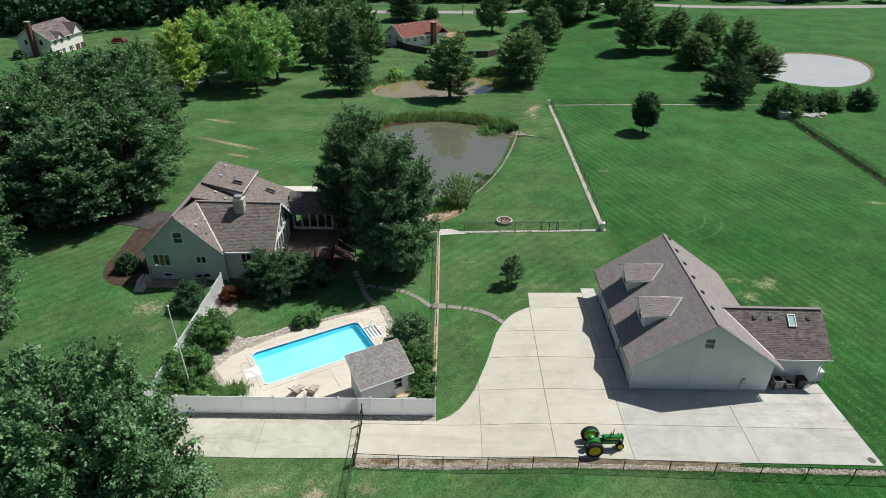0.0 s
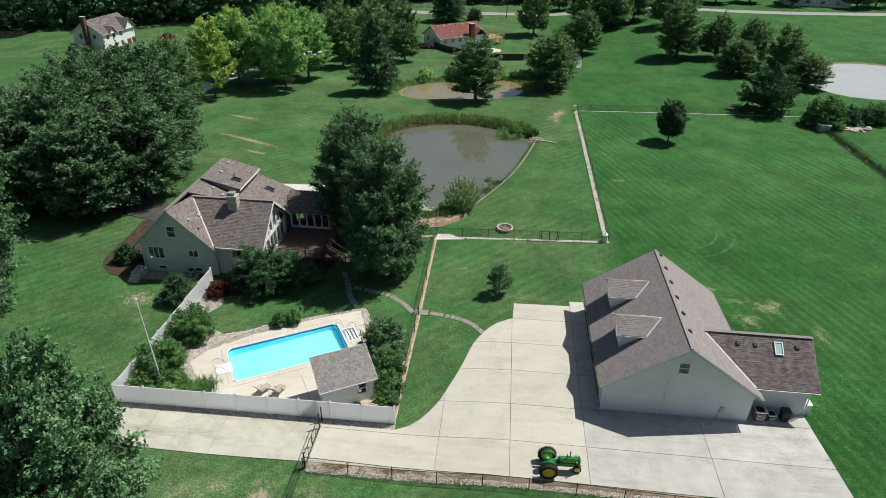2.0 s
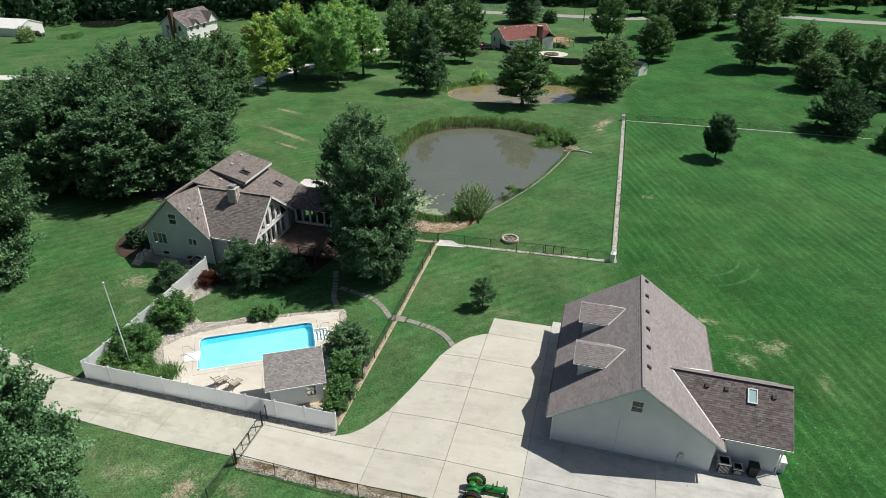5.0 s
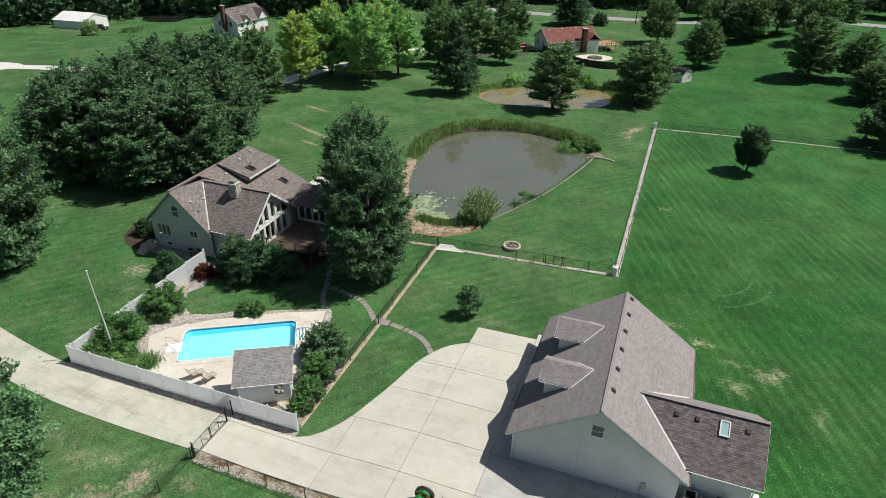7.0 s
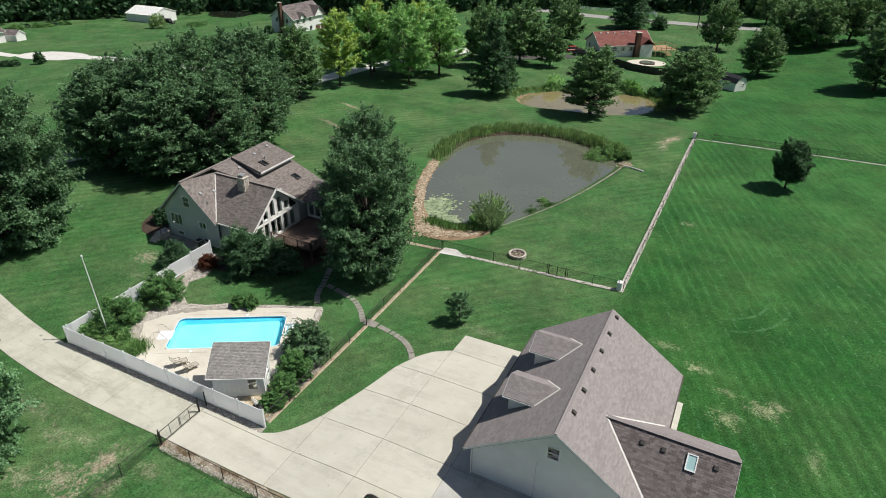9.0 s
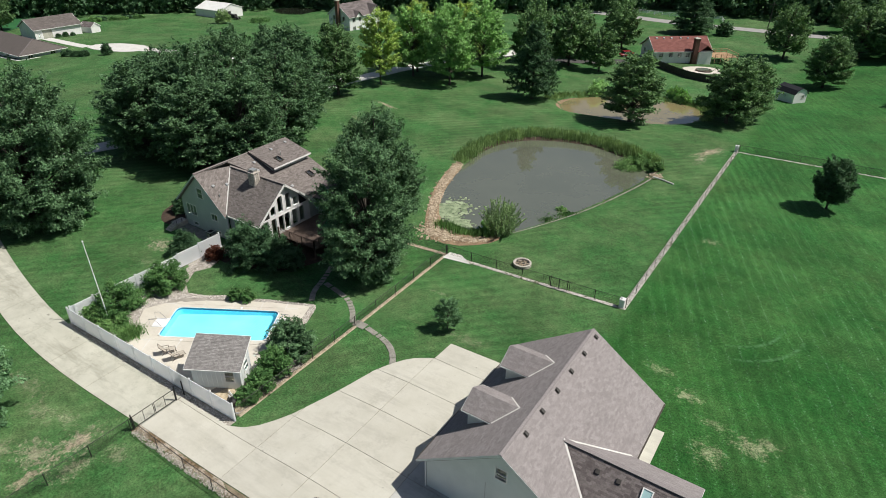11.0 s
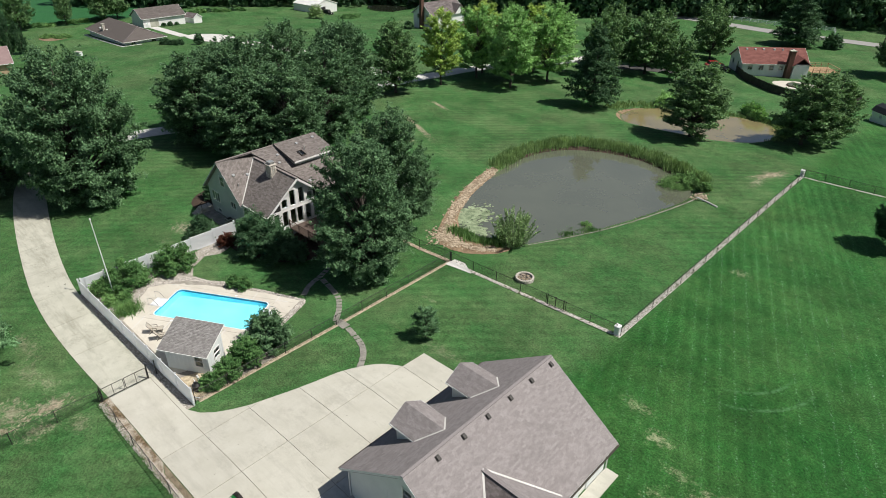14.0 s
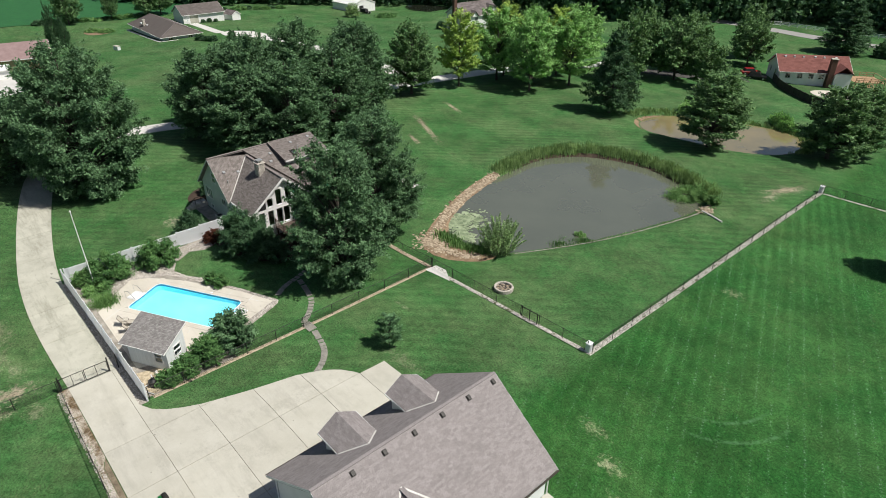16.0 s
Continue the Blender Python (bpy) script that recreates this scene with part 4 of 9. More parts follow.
def column_profile(f):
    return max(0.0, min(1.0, 0.55 + 2.2 * f)) * max(0.0, 1 - max(0.0, (f - 0.35) / 0.67) ** 2.2) ** 0.6


def egg_profile(f):
    return max(0.02, min(1.0, 0.62 + 1.9 * f)) * max(0.0, 1 - max(0.0, (f - 0.22) / 0.79) ** 2.0) ** 0.75


def ball_profile(f):
    return max(0.05, 1 - ((f - 0.42) / 0.61) ** 2) ** 0.58


def tear_profile(f):
    return max(0.04, 1 - ((f - 0.36) / 0.66) ** 2) ** 0.7


def spire_profile(f):
    return max(0.03, min(1.0, 0.55 + 3.0 * f) * (1 - max(0.0, (f - 0.14) / 0.87)) ** 0.85)


def cone_profile(f):
    return max(0.03, (1 - f) ** 0.72 * min(1.0, 0.55 + f * 4))


def dome_profile(f):
    return max(0.05, math.sqrt(max(0.0, 1 - (0.05 + 0.93 * f) ** 2.2)))


TREES = {}


def tree_kind(key, name, height, width, profile, low, material, label, limbs, twigs, sprays, leaves, size, seed, bark_r=0.28, rise=(18.0, 62.0), spray=(1.1, 0.55), droop=0.15, inner=0.35, category="tree"):
    rng = np.random.default_rng(seed)
    t = thing(name, pose(0, 0, 0), label, category)
    main = boughs(height, height * low, height * 0.95, width * 0.47, profile, limbs, rng, rise)
    part("trunk", wood(height, bark_r, main, rng), BARK, t)
    new("crown", branch_crown("crown", material, main, width * 0.47, rng, twigs, sprays, leaves, size, spray, droop, inner)).parent = t
    TREES[key] = [t, height, width, False]


def plant(key, x, y, height=None, width=None, turn=None, label="", group="", sink=0.0):
    t, h, w, used = TREES[key]
    sz, sx = (height or h) / h, (width or w) / w
    turn = (x * 37 + y * 53) % 360 if turn is None else turn
    m = pose(x, y, land_at(x, y) - sink, 0, 0, turn) @ Matrix.Diagonal((sx, sx, sz, 1))
    if used:
        t = copy_thing(t, m)
    else:
        t.matrix_basis = m
        TREES[key][3] = True
    return tagged(t, label, "", group)


tree_kind("big", "maple_tree", 17.5, 15.5, ball_profile, 0.03, LEAF, "large round leafy maple casting deep shade on the lawn", 170, 9, 3, 29, 0.172, 11, 0.38, (2, 60), (1.5, 0.9), 0.3, 0.5)
tree_kind("oak", "shade_tree", 16.5, 12.0, tear_profile, 0.08, LEAF, "tall dark-green shade tree in the grove", 76, 7, 3, 25, 0.195, 12, 0.32, (12, 66), (1.6, 0.85))
tree_kind("far", "distant_tree", 15.0, 12.0, tear_profile, 0.15, LEAF_OVAL, "leafy green shade tree on a distant lawn", 46, 6, 3, 12, 0.36, 22, 0.3, (20, 70), (1.8, 1.0))
tree_kind("oval", "oval_tree", 15.0, 9.0, tear_profile, 0.10, LEAF_OVAL, "upright leafy green tree on the lawn", 66, 6, 3, 20, 0.2, 13, 0.26, (20, 72), (1.4, 0.75))
tree_kind("pin", "pin_oak_tree", 14.8, 12.0, spire_profile, 0.06, LEAF_DARK, "dark pyramid-shaped pin oak on the lawn", 62, 8, 3, 26, 0.18, 14, 0.26, (-8, 48), (1.4, 0.6), 0.3, 0.25)
tree_kind("lime", "locust_tree", 15.5, 10.0, tear_profile, 0.18, LEAF_BRIGHT, "airy light-green tree in a row along the drive", 50, 7, 3, 26, 0.19, 15, 0.22, (16, 66), (1.5, 0.65), 0.1)
tree_kind("gold", "golden_tree", 15.4, 8.0, tear_profile, 0.19, LEAF_YELLOW, "tree with yellowing light-green leaves along the drive", 42, 7, 3, 26, 0.19, 16, 0.20, (18, 68), (1.5, 0.6), 0.1)
tree_kind("pine", "pine_tree", 8.0, 10.5, egg_profile, 0.06, LEAF_PINE, "dark spreading pine on the far lawn", 50, 8, 3, 26, 0.15, 17, 0.2, (2, 60), (1.3, 0.45), 0.0, 0.3)
tree_kind("lone", "pear_tree", 6.7, 4.5, ball_profile, 0.2, LEAF_DARK, "small dense dark-green tree alone on the lawn", 70, 7, 3, 24, 0.105, 18, 0.12, (25, 72), (0.6, 0.4))
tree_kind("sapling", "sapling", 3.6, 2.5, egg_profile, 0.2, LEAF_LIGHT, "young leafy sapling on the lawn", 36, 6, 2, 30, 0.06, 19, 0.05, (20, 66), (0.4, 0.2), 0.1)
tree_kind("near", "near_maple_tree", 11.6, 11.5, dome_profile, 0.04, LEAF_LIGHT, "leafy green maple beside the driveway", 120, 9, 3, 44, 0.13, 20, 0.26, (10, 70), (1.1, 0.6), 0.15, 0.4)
tree_kind("side", "sweetgum_tree", 16.3, 10.6, column_profile, 0.03, LEAF, "tall leafy green tree beside the house deck", 116, 8, 3, 35, 0.138, 21, 0.3, (16, 70), (1.25, 0.65), 0.15, 0.4)

plant("big", -45.0, 44.2, 18.9, 14.5, 20)
plant("oak", -56.4, 36.0, 13.0, 12.5, 80)
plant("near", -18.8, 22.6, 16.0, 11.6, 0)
plant("side", -5.4, 57.0, 15.6, 9.5, 0)
plant("side", -10.3, 65.0, 16.0, 10.4, 130, "tall dark-green shade tree behind the house deck")
for x, y, h, w in ((-59.5, 67.0, 13.6, 9.0), (-53.5, 64.6, 18.4, 11.5), (-49.5, 70.5, 21.2, 12), (-52.2, 79.5, 21.8, 11.5), (-46.6, 88.0, 21.0, 11.5), (-57.5, 94.0, 18.4, 10), (-52.6, 92.0, 19.4, 10.5), (-65.0, 73.5, 15.6, 10.5), (-61.5, 74.5, 17.2, 11), (-43.6, 66.0, 17.6, 11.5), (-39.8, 71.2, 18.6, 11.5), (-41.4, 80.2, 19.0, 11.5)):
    plant("oak", x, y, h, w, None, "", "grove behind the house")
plant("oval", -51.2, 103.8, 14.2, 9.2)
for x, y, h, w in ((-49.4, 114.6, 15.4, 8.0), (-44.5, 139.5, 15.0, 10), (-50.5, 129, 15.8, 8.5)):
    plant("gold", x, y, h, w, None, "", "trees along the drive")
for x, y, h, w in ((-48.6, 124.8, 15.2, 11), (-38.4, 123.6, 16.2, 9.4), (-46.8, 149.8, 15, 11.5), (-37, 134.5, 15.5, 10.0), (-43.5, 130.0, 16.0, 8.5)):
    plant("lime", x, y, h, w, None, "", "trees along the drive")
plant("pin", -20.0, 124.6, 14.8, 10.2)
plant("oval", 0.2, 122.6, 13.4, 10.6, 40)
plant("oval", 14.4, 133.0, 12.8, 10.0, 70)
plant("oval", 16.8, 137.4, 12.2, 8.4, 150)
for x, y, h, w in ((-28.2, 161.5, 14.6, 11.5), (-20.0, 160.4, 10.6, 8.4), (-26.0, 193.5, 12.5, 10), (-30.6, 203.5, 14.5, 11), (-33.0, 149.2, 14.6, 9.5), (-36.5, 160, 15.5, 10), (-31.5, 173.5, 14.5, 10.5)):
    plant("far", x, y, h, w, None, "", "trees by the red-roofed house")
plant("pin", -15.4, 229, 14.5, 18, 10)
plant("oval", 25.8, 178.6, 12.8, 9.6)
plant("far", 13.5, 209.4, 15.0, 11.5)
for x, y, h, w in ((48.2, 167.4, 14.6, 11.6), (66.5, 147.5, 12.4, 8.8)):
    plant("oval", x, y, h, w, None, "", "trees on the far lawn")
for x, y, h, w in ((57.2, 166, 11.5, 8.5), (57.0, 149.5, 8.6, 8.6), (63, 158, 12, 9)):
    plant("oval", x, y, h, w, None, "", "trees on the far lawn")
plant("pine", 54.6, 121.6, 8.8, 10.6, 30)
plant("oval", 69.2, 140.3, 7.9, 8.2)
plant("oval", 113, 141, 7.9, 6.2)
plant("lone", 33.1, 102.4, 7.1, 4.7)
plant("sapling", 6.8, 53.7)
plant("pine", -163.5, 67.2, 10.8, 3.6, 0, "tall narrow dark conifer beyond the lawn", "pair of conifers")
plant("pine", -162.0, 69.6, 7.6, 3.4, 70, "narrow dark conifer beyond the lawn", "pair of conifers")
for x, y in ((38, 214), (46, 222), (54, 208), (30.5, 216), (62, 228), (34, 226)):
    plant("far", x, y, 14, 13, None, "", "trees by the road")
for i in range(13):
    plant("far", 24 + i * 11.5 + (i * 7 % 5), 256 + (i * 13 % 9), 11 + (i * 5 % 4), 10 + (i * 3 % 4), None, "", "trees beyond the road")
for x, y, h in ((-198.5, 79.6, 13), (-197.5, 92.7, 13), (-195.6, 104, 14), (-197, 109, 14)):
    plant("far", x, y, h, 5.5 if y == 92.7 else 9.5, None, "", "trees by the crop field")


def woods():
    """Far belt of woods."""
    rng = np.random.default_rng(5)
    line = [(-236, 108), (-214, 128), (-206, 160), (-194, 196), (-172, 218), (-146, 222), (-112, 222), (-86, 228), (-66, 246), (-40, 268), (-8, 274), (30, 278), (80, 280), (140, 290)]
    vs, fs, count = [], [], 0
    for (ax, ay), (bx, by) in zip(line, line[1:]):
        d = math.hypot(bx - ax, by - ay)
        nx, ny = -(by - ay) / d, (bx - ax) / d
        for s in np.arange(0, d, 5.0):
            for row in range(3):
                off = row * 7 + rng.normal() * 1.8
                x, y = ax + (bx - ax) * s / d + nx * off + rng.normal() * 1.5, ay + (by - ay) * s / d + ny * off + rng.normal() * 1.5
                me = crown("temp", LEAF_DARK, 0.2, 13 + 4 * rng.random(), 5.0 + 1.5 * rng.random(), round_profile, 70, 8, 1.0, rng, 0.17)
                co = np.empty(len(me.vertices) * 3, np.float32)
                me.vertices.foreach_get("co", co)
                bpy.data.meshes.remove(me)
                co = co.reshape(-1, 3) + np.array([x, y, land_at(x, y)], np.float32)
                vs.append(co)
                fs.append(np.arange(len(co)).reshape(-1, 3) + count)
                count += len(co)
    tagged(new("woods", arrays_mesh("woods", np.concatenate(vs), np.concatenate(fs), LEAF_DARK)), "dense dark belt of woods behind the properties", "woods", kind="stuff")


woods()


def shrub(name, x, y, w, h, material, label, seed, clumps=120, leaves=40, size=0.13, profile=dome_profile, depth=None):
    """A rounded shrub on short stems."""
    rng = np.random.default_rng(seed)
    t = thing(name, pose(x, y, land_at(x, y), 0, 0, seed * 31) @ Matrix.Diagonal((1, (depth or w) / w, 1, 1)), label, "shrub")
    bm = bmesh.new()
    for i in range(6):
        a = i * 1.05 + rng.random()
        cone(bm, (0, 0, -0.1), (math.cos(a) * w * 0.25, math.sin(a) * w * 0.25, h * 0.6), 0.035, 0.015, 5)
    part("stems", bm, BARK, t)
    limbs = boughs(h, h * 0.08, h * 0.9, w * 0.47, profile, 46, rng, (12, 70))
    spray = max(0.3, w * 0.17)
    new("foliage", branch_crown("foliage", material, limbs, w * 0.47, rng, 6, 2, max(10, int(clumps * leaves * 2.0 / 552)), size * 0.75, (spray, spray * 0.55), 0.1, 0.35)).parent = t
    return t


# ---- buildings: tools ----
def wall(bm, poly, openings, m, thick):
    """A wall in its own plane (s along, z up, y into the building) with openings cut through."""
    w = bmesh.new()
    w.faces.new([w.verts.new((s, 0, z)) for s, z in poly])
    for s0, s1, z0, z1 in openings:
        for co, no in (((s0, 0, 0), (1, 0, 0)), ((s1, 0, 0), (1, 0, 0)), ((0, 0, z0), (0, 0, 1)), ((0, 0, z1), (0, 0, 1))):
            bmesh.ops.bisect_plane(w, geom=w.verts[:] + w.edges[:] + w.faces[:], plane_co=co, plane_no=no)
    gone = [f for f in w.faces for c in [f.calc_center_median()] if any(a < c.x < b and p < c.z < q for a, b, p, q in openings)]
    bmesh.ops.delete(w, geom=gone, context="FACES")
    r = bmesh.ops.extrude_face_region(w, geom=w.faces[:], use_keep_orig=True)
    bmesh.ops.translate(w, verts=[g for g in r["geom"] if isinstance(g, bmesh.types.BMVert)], vec=(0, thick, 0))
    bmesh.ops.recalc_face_normals(w, faces=w.faces[:])
    bmesh.ops.transform(w, matrix=m, verts=w.verts[:])
    me = bpy.data.meshes.new("temp")
    w.to_mesh(me)
    w.free()
    bm.from_mesh(me)
    bpy.data.meshes.remove(me)
    return bm


def face_s(x, y):
    """Wall plane that looks south; s runs along +x."""
    return pose(x, y, 0, 0, 0, 0)


def face_n(x, y):
    return pose(x, y, 0, 0, 0, 180)


def face_e(x, y):
    """Wall plane that looks east; s runs along +y."""
    return pose(x, y, 0, 0, 0, 90)


def face_w(x, y):
    return pose(x, y, 0, 0, 0, -90)


def window(parent, m, s0, s1, z0, z1, columns=1, rows=1, trim=0.09, sash=TRIM, glass=GLASS):
    """A window in an opening: casing, sashes and panes."""
    ws, hs = (s1 - s0) / columns, (z1 - z0) / rows
    gs, gh = (0.035 if columns > 1 else 0.0), (0.03 if rows > 1 else 0.0)
    cells = [(s0 + ws * i + gs * (i > 0), s0 + ws * (i + 1) - gs * (i < columns - 1), z0 + hs * j + gh * (j > 0), z0 + hs * (j + 1) - gh * (j < rows - 1)) for i in range(columns) for j in range(rows)]
    bm = wall(bmesh.new(), [(s0 - trim, z0 - trim), (s1 + trim, z0 - trim), (s1 + trim, z1 + trim), (s0 - trim, z1 + trim)], cells, m @ Matrix.Translation((0, -0.035, 0)), 0.09)
    w = part("window", bm, sash, parent)
    pane = part("pane", boxed(s0, s1, 0.02, 0.032, z0, z1, m=m), glass, w, "dark reflecting window glass")
    pane.visible_shadow = False
    return w


def convex_span(poly, v):
    """Extent in u of a convex polygon at v."""
    us = []
    for (u0, v0), (u1, v1) in zip(poly, poly[1:] + poly[:1]):
        if (v0 - v) * (v1 - v) <= 0 and abs(v1 - v0) > 1e-9:
            us.append(u0 + (u1 - u0) * (v - v0) / (v1 - v0))
    return (min(us), max(us)) if len(us) >= 2 else None


def shingles(parent, name, origin, along, up, poly, material, tab=0.31, row=0.155, rng=None, lift=0.02, skip=None):
    """Overlapping shingle tabs on a roof plane, each with its own lip; along and up are unit vectors in the plane."""
    rng = rng or np.random.default_rng(3)
    o, a, b = np.array(origin, float), np.array(along, float), np.array(up, float)
    n = np.cross(a, b)
    n = n if n[2] > 0 else -n
    vs, v, i = [], min(p[1] for p in poly), 0
    while v < max(p[1] for p in poly) - 0.02:
        span, top = convex_span(poly, v + 0.3 * row), min(v + row * 1.15, max(p[1] for p in poly))
        if span:
            u = span[0] - tab * rng.random()
            while u < span[1]:
                w = tab * (0.85 + 0.3 * rng.random())
                u0, u1 = max(u, span[0]), min(u + w, span[1])
                if u1 - u0 > 0.02 and not (skip and skip(0.5 * (u0 + u1), v)):
                    h = lift * (0.7 + 0.6 * rng.random())
                    for uu, vv, hh in ((u0, v, 0.002), (u1, v, 0.002), (u1, v, h), (u0, v, h), (u1, top, 0.004), (u0, top, 0.004)):
                        vs.append(o + a * uu + b * vv + n * hh)
                u += w
        v += row
        i += 1
    vs = np.array(vs)
    k = np.arange(len(vs) // 6)[:, None] * 6
    faces = np.concatenate([k + np.array([[0, 1, 2, 3]]), k + np.array([[3, 2, 4, 5]])])
    ob = new(name, arrays_mesh(name, vs, faces, material))
    ob.parent = parent
    ob["kind"] = "stuff"
    return ob


def roof_slope(parent, p_left, p_right, p_top_right, p_top_left, material, thick=0.16, edge=None, tabs=True, tab=0.31, row=0.155, skip=None, name="roof"):
    """One roof plane: a plate with shingle tabs on it. Points run along the eave, then back along the top."""
    roof = part(name, slab3(bmesh.new(), [p_left, p_right, p_top_right, p_top_left], thick), material, parent)
    pl, pr, tr, tl = (Vector(p) for p in (p_left, p_right, p_top_right, p_top_left))
    a = (pr - pl).normalized()
    n = a.cross(tl - pl if (tl - pl).length > 0.01 else tr - pl).normalized()
    b = n.cross(a)
    if b.z < 0:
        b = -b
    if tabs:
        poly = [((p - pl).dot(a), (p - pl).dot(b)) for p in (pl, pr, tr, tl)]
        shingles(roof, "shingles", pl, a, b, poly, material, tab, row, np.random.default_rng(int(abs(pl.x * 10 + pl.y)) + 7), skip=skip)
    return roof


def bar3(parent, name, p, q, w, h, material, label=""):
    """A straight board from p to q."""
    p, q = Vector(p), Vector(q)
    d = q - p
    rot = d.to_track_quat("X", "Z").to_matrix().to_4x4()
    bm = boxed(-d.length / 2, d.length / 2, -w / 2, w / 2, -h / 2, h / 2, m=Matrix.Translation((p + q) / 2) @ rot)
    return part(name, bm, material, parent, label)


# ---- garage ----
def build_garage():
    g = thing("garage", pose(0, 0, 0), "large pale grey garage with a brown shingle roof and two dormers", "garage")
    z0, ze, zr = 0.12, 2.85, 7.05
    x0, x1, y0, y1, xr = 15.13, 26.1, 38.35, 51.75, 20.62
    k = (zr - ze) / (xr - 14.64)
    under = lambda x: zr - k * abs(x - xr) - 0.2
    gable = [(x0, z0), (x1, z0), (x1, under(x1)), (xr, under(xr)), (x0, under(x0))]
    m = face_s(0, y0)
    part("wall", wall(bmesh.new(), gable, [(20.2, 20.92, 4.45, 5.35)], m, 0.2), SIDING, g)
    window(g, m, 20.2, 20.92, 4.45, 5.35, 1, 2)
    part("wall", wall(bmesh.new(), [(-s, z) for s, z in gable[::-1]], [], face_n(0, y1), 0.2), SIDING, g)
    doors = [(-50.2, -47.3), (-46.5, -43.6), (-42.8, -39.9)]
    mw = face_w(x0, 0)
    part("wall", wall(bmesh.new(), [(-y1 + 0.2, z0), (-y0 - 0.2, z0), (-y0 - 0.2, under(x0)), (-y1 + 0.2, under(x0))], [(a, b, z0 - 0.01, 2.45) for a, b in doors] + [(-51.4, -50.7, z0 - 0.01, 2.2)], mw, 0.2), SIDING, g)
    for a, b in doors:
        d = part("garage_door", boxed(a, b, 0.08, 0.13, z0, 2.45, m=mw), TRIM, g, "white sectional garage door")
        for i in range(4):
            z = z0 + 0.06 + i * 0.58
            for j in range(4):
                s = a + 0.06 + j * (b - a - 0.06) / 4
                part("door_panel", boxed(s, s + (b - a) / 4 - 0.08, 0.06, 0.082, z, z + 0.48, m=mw, bevel=0.01), TRIM, d)
        fr = bmesh.new()
        for q in ((a - 0.1, a, z0, 2.55), (b, b + 0.1, z0, 2.55), (a, b, 2.45, 2.55)):
            box(fr, q[0], q[1], -0.03, 0.05, q[2], q[3], mw)
        part("door_casing", fr, TRIM, g)
    dd = part("side_door", boxed(-51.4, -50.7, 0.06, 0.11, z0, 2.2, m=mw), TRIM, g, "white entry door")
    part("handle", boxed(-50.82, -50.76, 0.0, 0.06, 1.1, 1.2, m=mw), STEEL, dd)
    part("wall", wall(bmesh.new(), [(y0 + 0.2, z0), (y1 - 0.2, z0), (y1 - 0.2, under(x1)), (y0 + 0.2, under(x1))], [(48.6, 49.5, z0, 2.2)], face_e(x1, 0), 0.2), SIDING, g)
    part("side_door", boxed(48.6, 49.5, 0.06, 0.11, z0, 2.2, m=face_e(x1, 0)), TRIM, g, "white entry door")
    # vertical seams on the gable
    for s in (18.75, 22.6):
        part("seam_batten", boxed(s - 0.025, s + 0.025, -0.012, 0.0, z0 + 0.1, min(under(s), 4.0) - 0.1, m=m), SIDING, g)
    ya, yb = 37.9, 52.2
    wall_x = lambda x: zr - k * abs(x - xr)
    # dormers
    spans = []
    for yd in (42.6, 47.9):
        zd, hw, xf = 6.25, 1.42, 16.35
        kd = 0.62
        zeave = zd - kd * (hw + 0.0)
        xb = xr - (zr - zd) / k
        xe = xr - (zr - zeave) / k
        zw = wall_x(xf)
        mf = face_w(xf, 0)
        w2 = hw - 0.22
        wf = w2 - 0.102
        prof = [(-yd - wf, zw - 0.25), (-yd + wf, zw - 0.25), (-yd + wf, zd - kd * wf - 0.12), (-yd, zd - 0.12), (-yd - wf, zd - kd * wf - 0.12)]
        part("dormer_wall", wall(bmesh.new(), prof, [(-yd - 0.38, -yd + 0.38, zw + 0.18, zw + 0.98)], mf, 0.12), SIDING, g)
        window(g, mf, -yd - 0.38, -yd + 0.38, zw + 0.18, zw + 0.98, 1, 2)
        for sgn in (-1, 1):
            bm = bmesh.new()
            yy = yd + sgn * w2
            pts = [(xf, zw - 0.25), (xf, zd - kd * w2 - 0.12), (xr - (zr - (zd - kd * w2 - 0.12)) / k, zd - kd * w2 - 0.12)]
            v1 = [bm.verts.new((x, yy, z)) for x, z in pts]
            v2 = [bm.verts.new((x, yy - sgn * 0.1, z)) for x, z in pts]
            bm.faces.new(v1), bm.faces.new(v2[::-1])
            for i in range(3):
                bm.faces.new((v1[i], v1[(i + 1) % 3], v2[(i + 1) % 3], v2[i]))
            bmesh.ops.recalc_face_normals(bm, faces=bm.faces[:])
            part("dormer_cheek", bm, SIDING, g)
            xo = xf - 0.38
            roof_slope(g, (xo, yd + sgn * hw, zeave), (xe, yd + sgn * hw, zeave), (xb, yd, zd), (xo, yd, zd), SHINGLE, 0.1, name="dormer_roof")
            bar3(g, "flashing", (xe, yd + sgn * hw, zeave + 0.03), (xb, yd, zd + 0.03), 0.10, 0.03, CONCRETE_WHITE, "pale valley flashing")
            bar3(g, "fascia", (xo - 0.01, yd + sgn * (hw + 0.02), zeave - 0.07), (xo - 0.01, yd, zd - 0.08), 0.03, 0.12, SIDING)
            bar3(g, "gutter", (xo, yd + sgn * (hw + 0.04), zeave - 0.06), (xe, yd + sgn * (hw + 0.02), zeave - 0.07), 0.05, 0.06, SIDING)
        spans.append((yd, w2))
    # main roof
    L = math.hypot(xr - 14.64, zr - ze)
    hide = lambda u, v: any(abs((yb - u) - yd) < w2 - 0.05 and 14.64 + v / L * (xr - 14.64) > 16.4 and 14.64 + v / L * (xr - 14.64) < 18.6 - abs((yb - u) - yd) for yd, w2 in spans)
    roof_slope(g, (14.64, yb, ze), (14.64, ya, ze), (xr, ya, zr), (xr, yb, zr), SHINGLE, 0.18, skip=hide)
    e = 2 * xr - 14.64
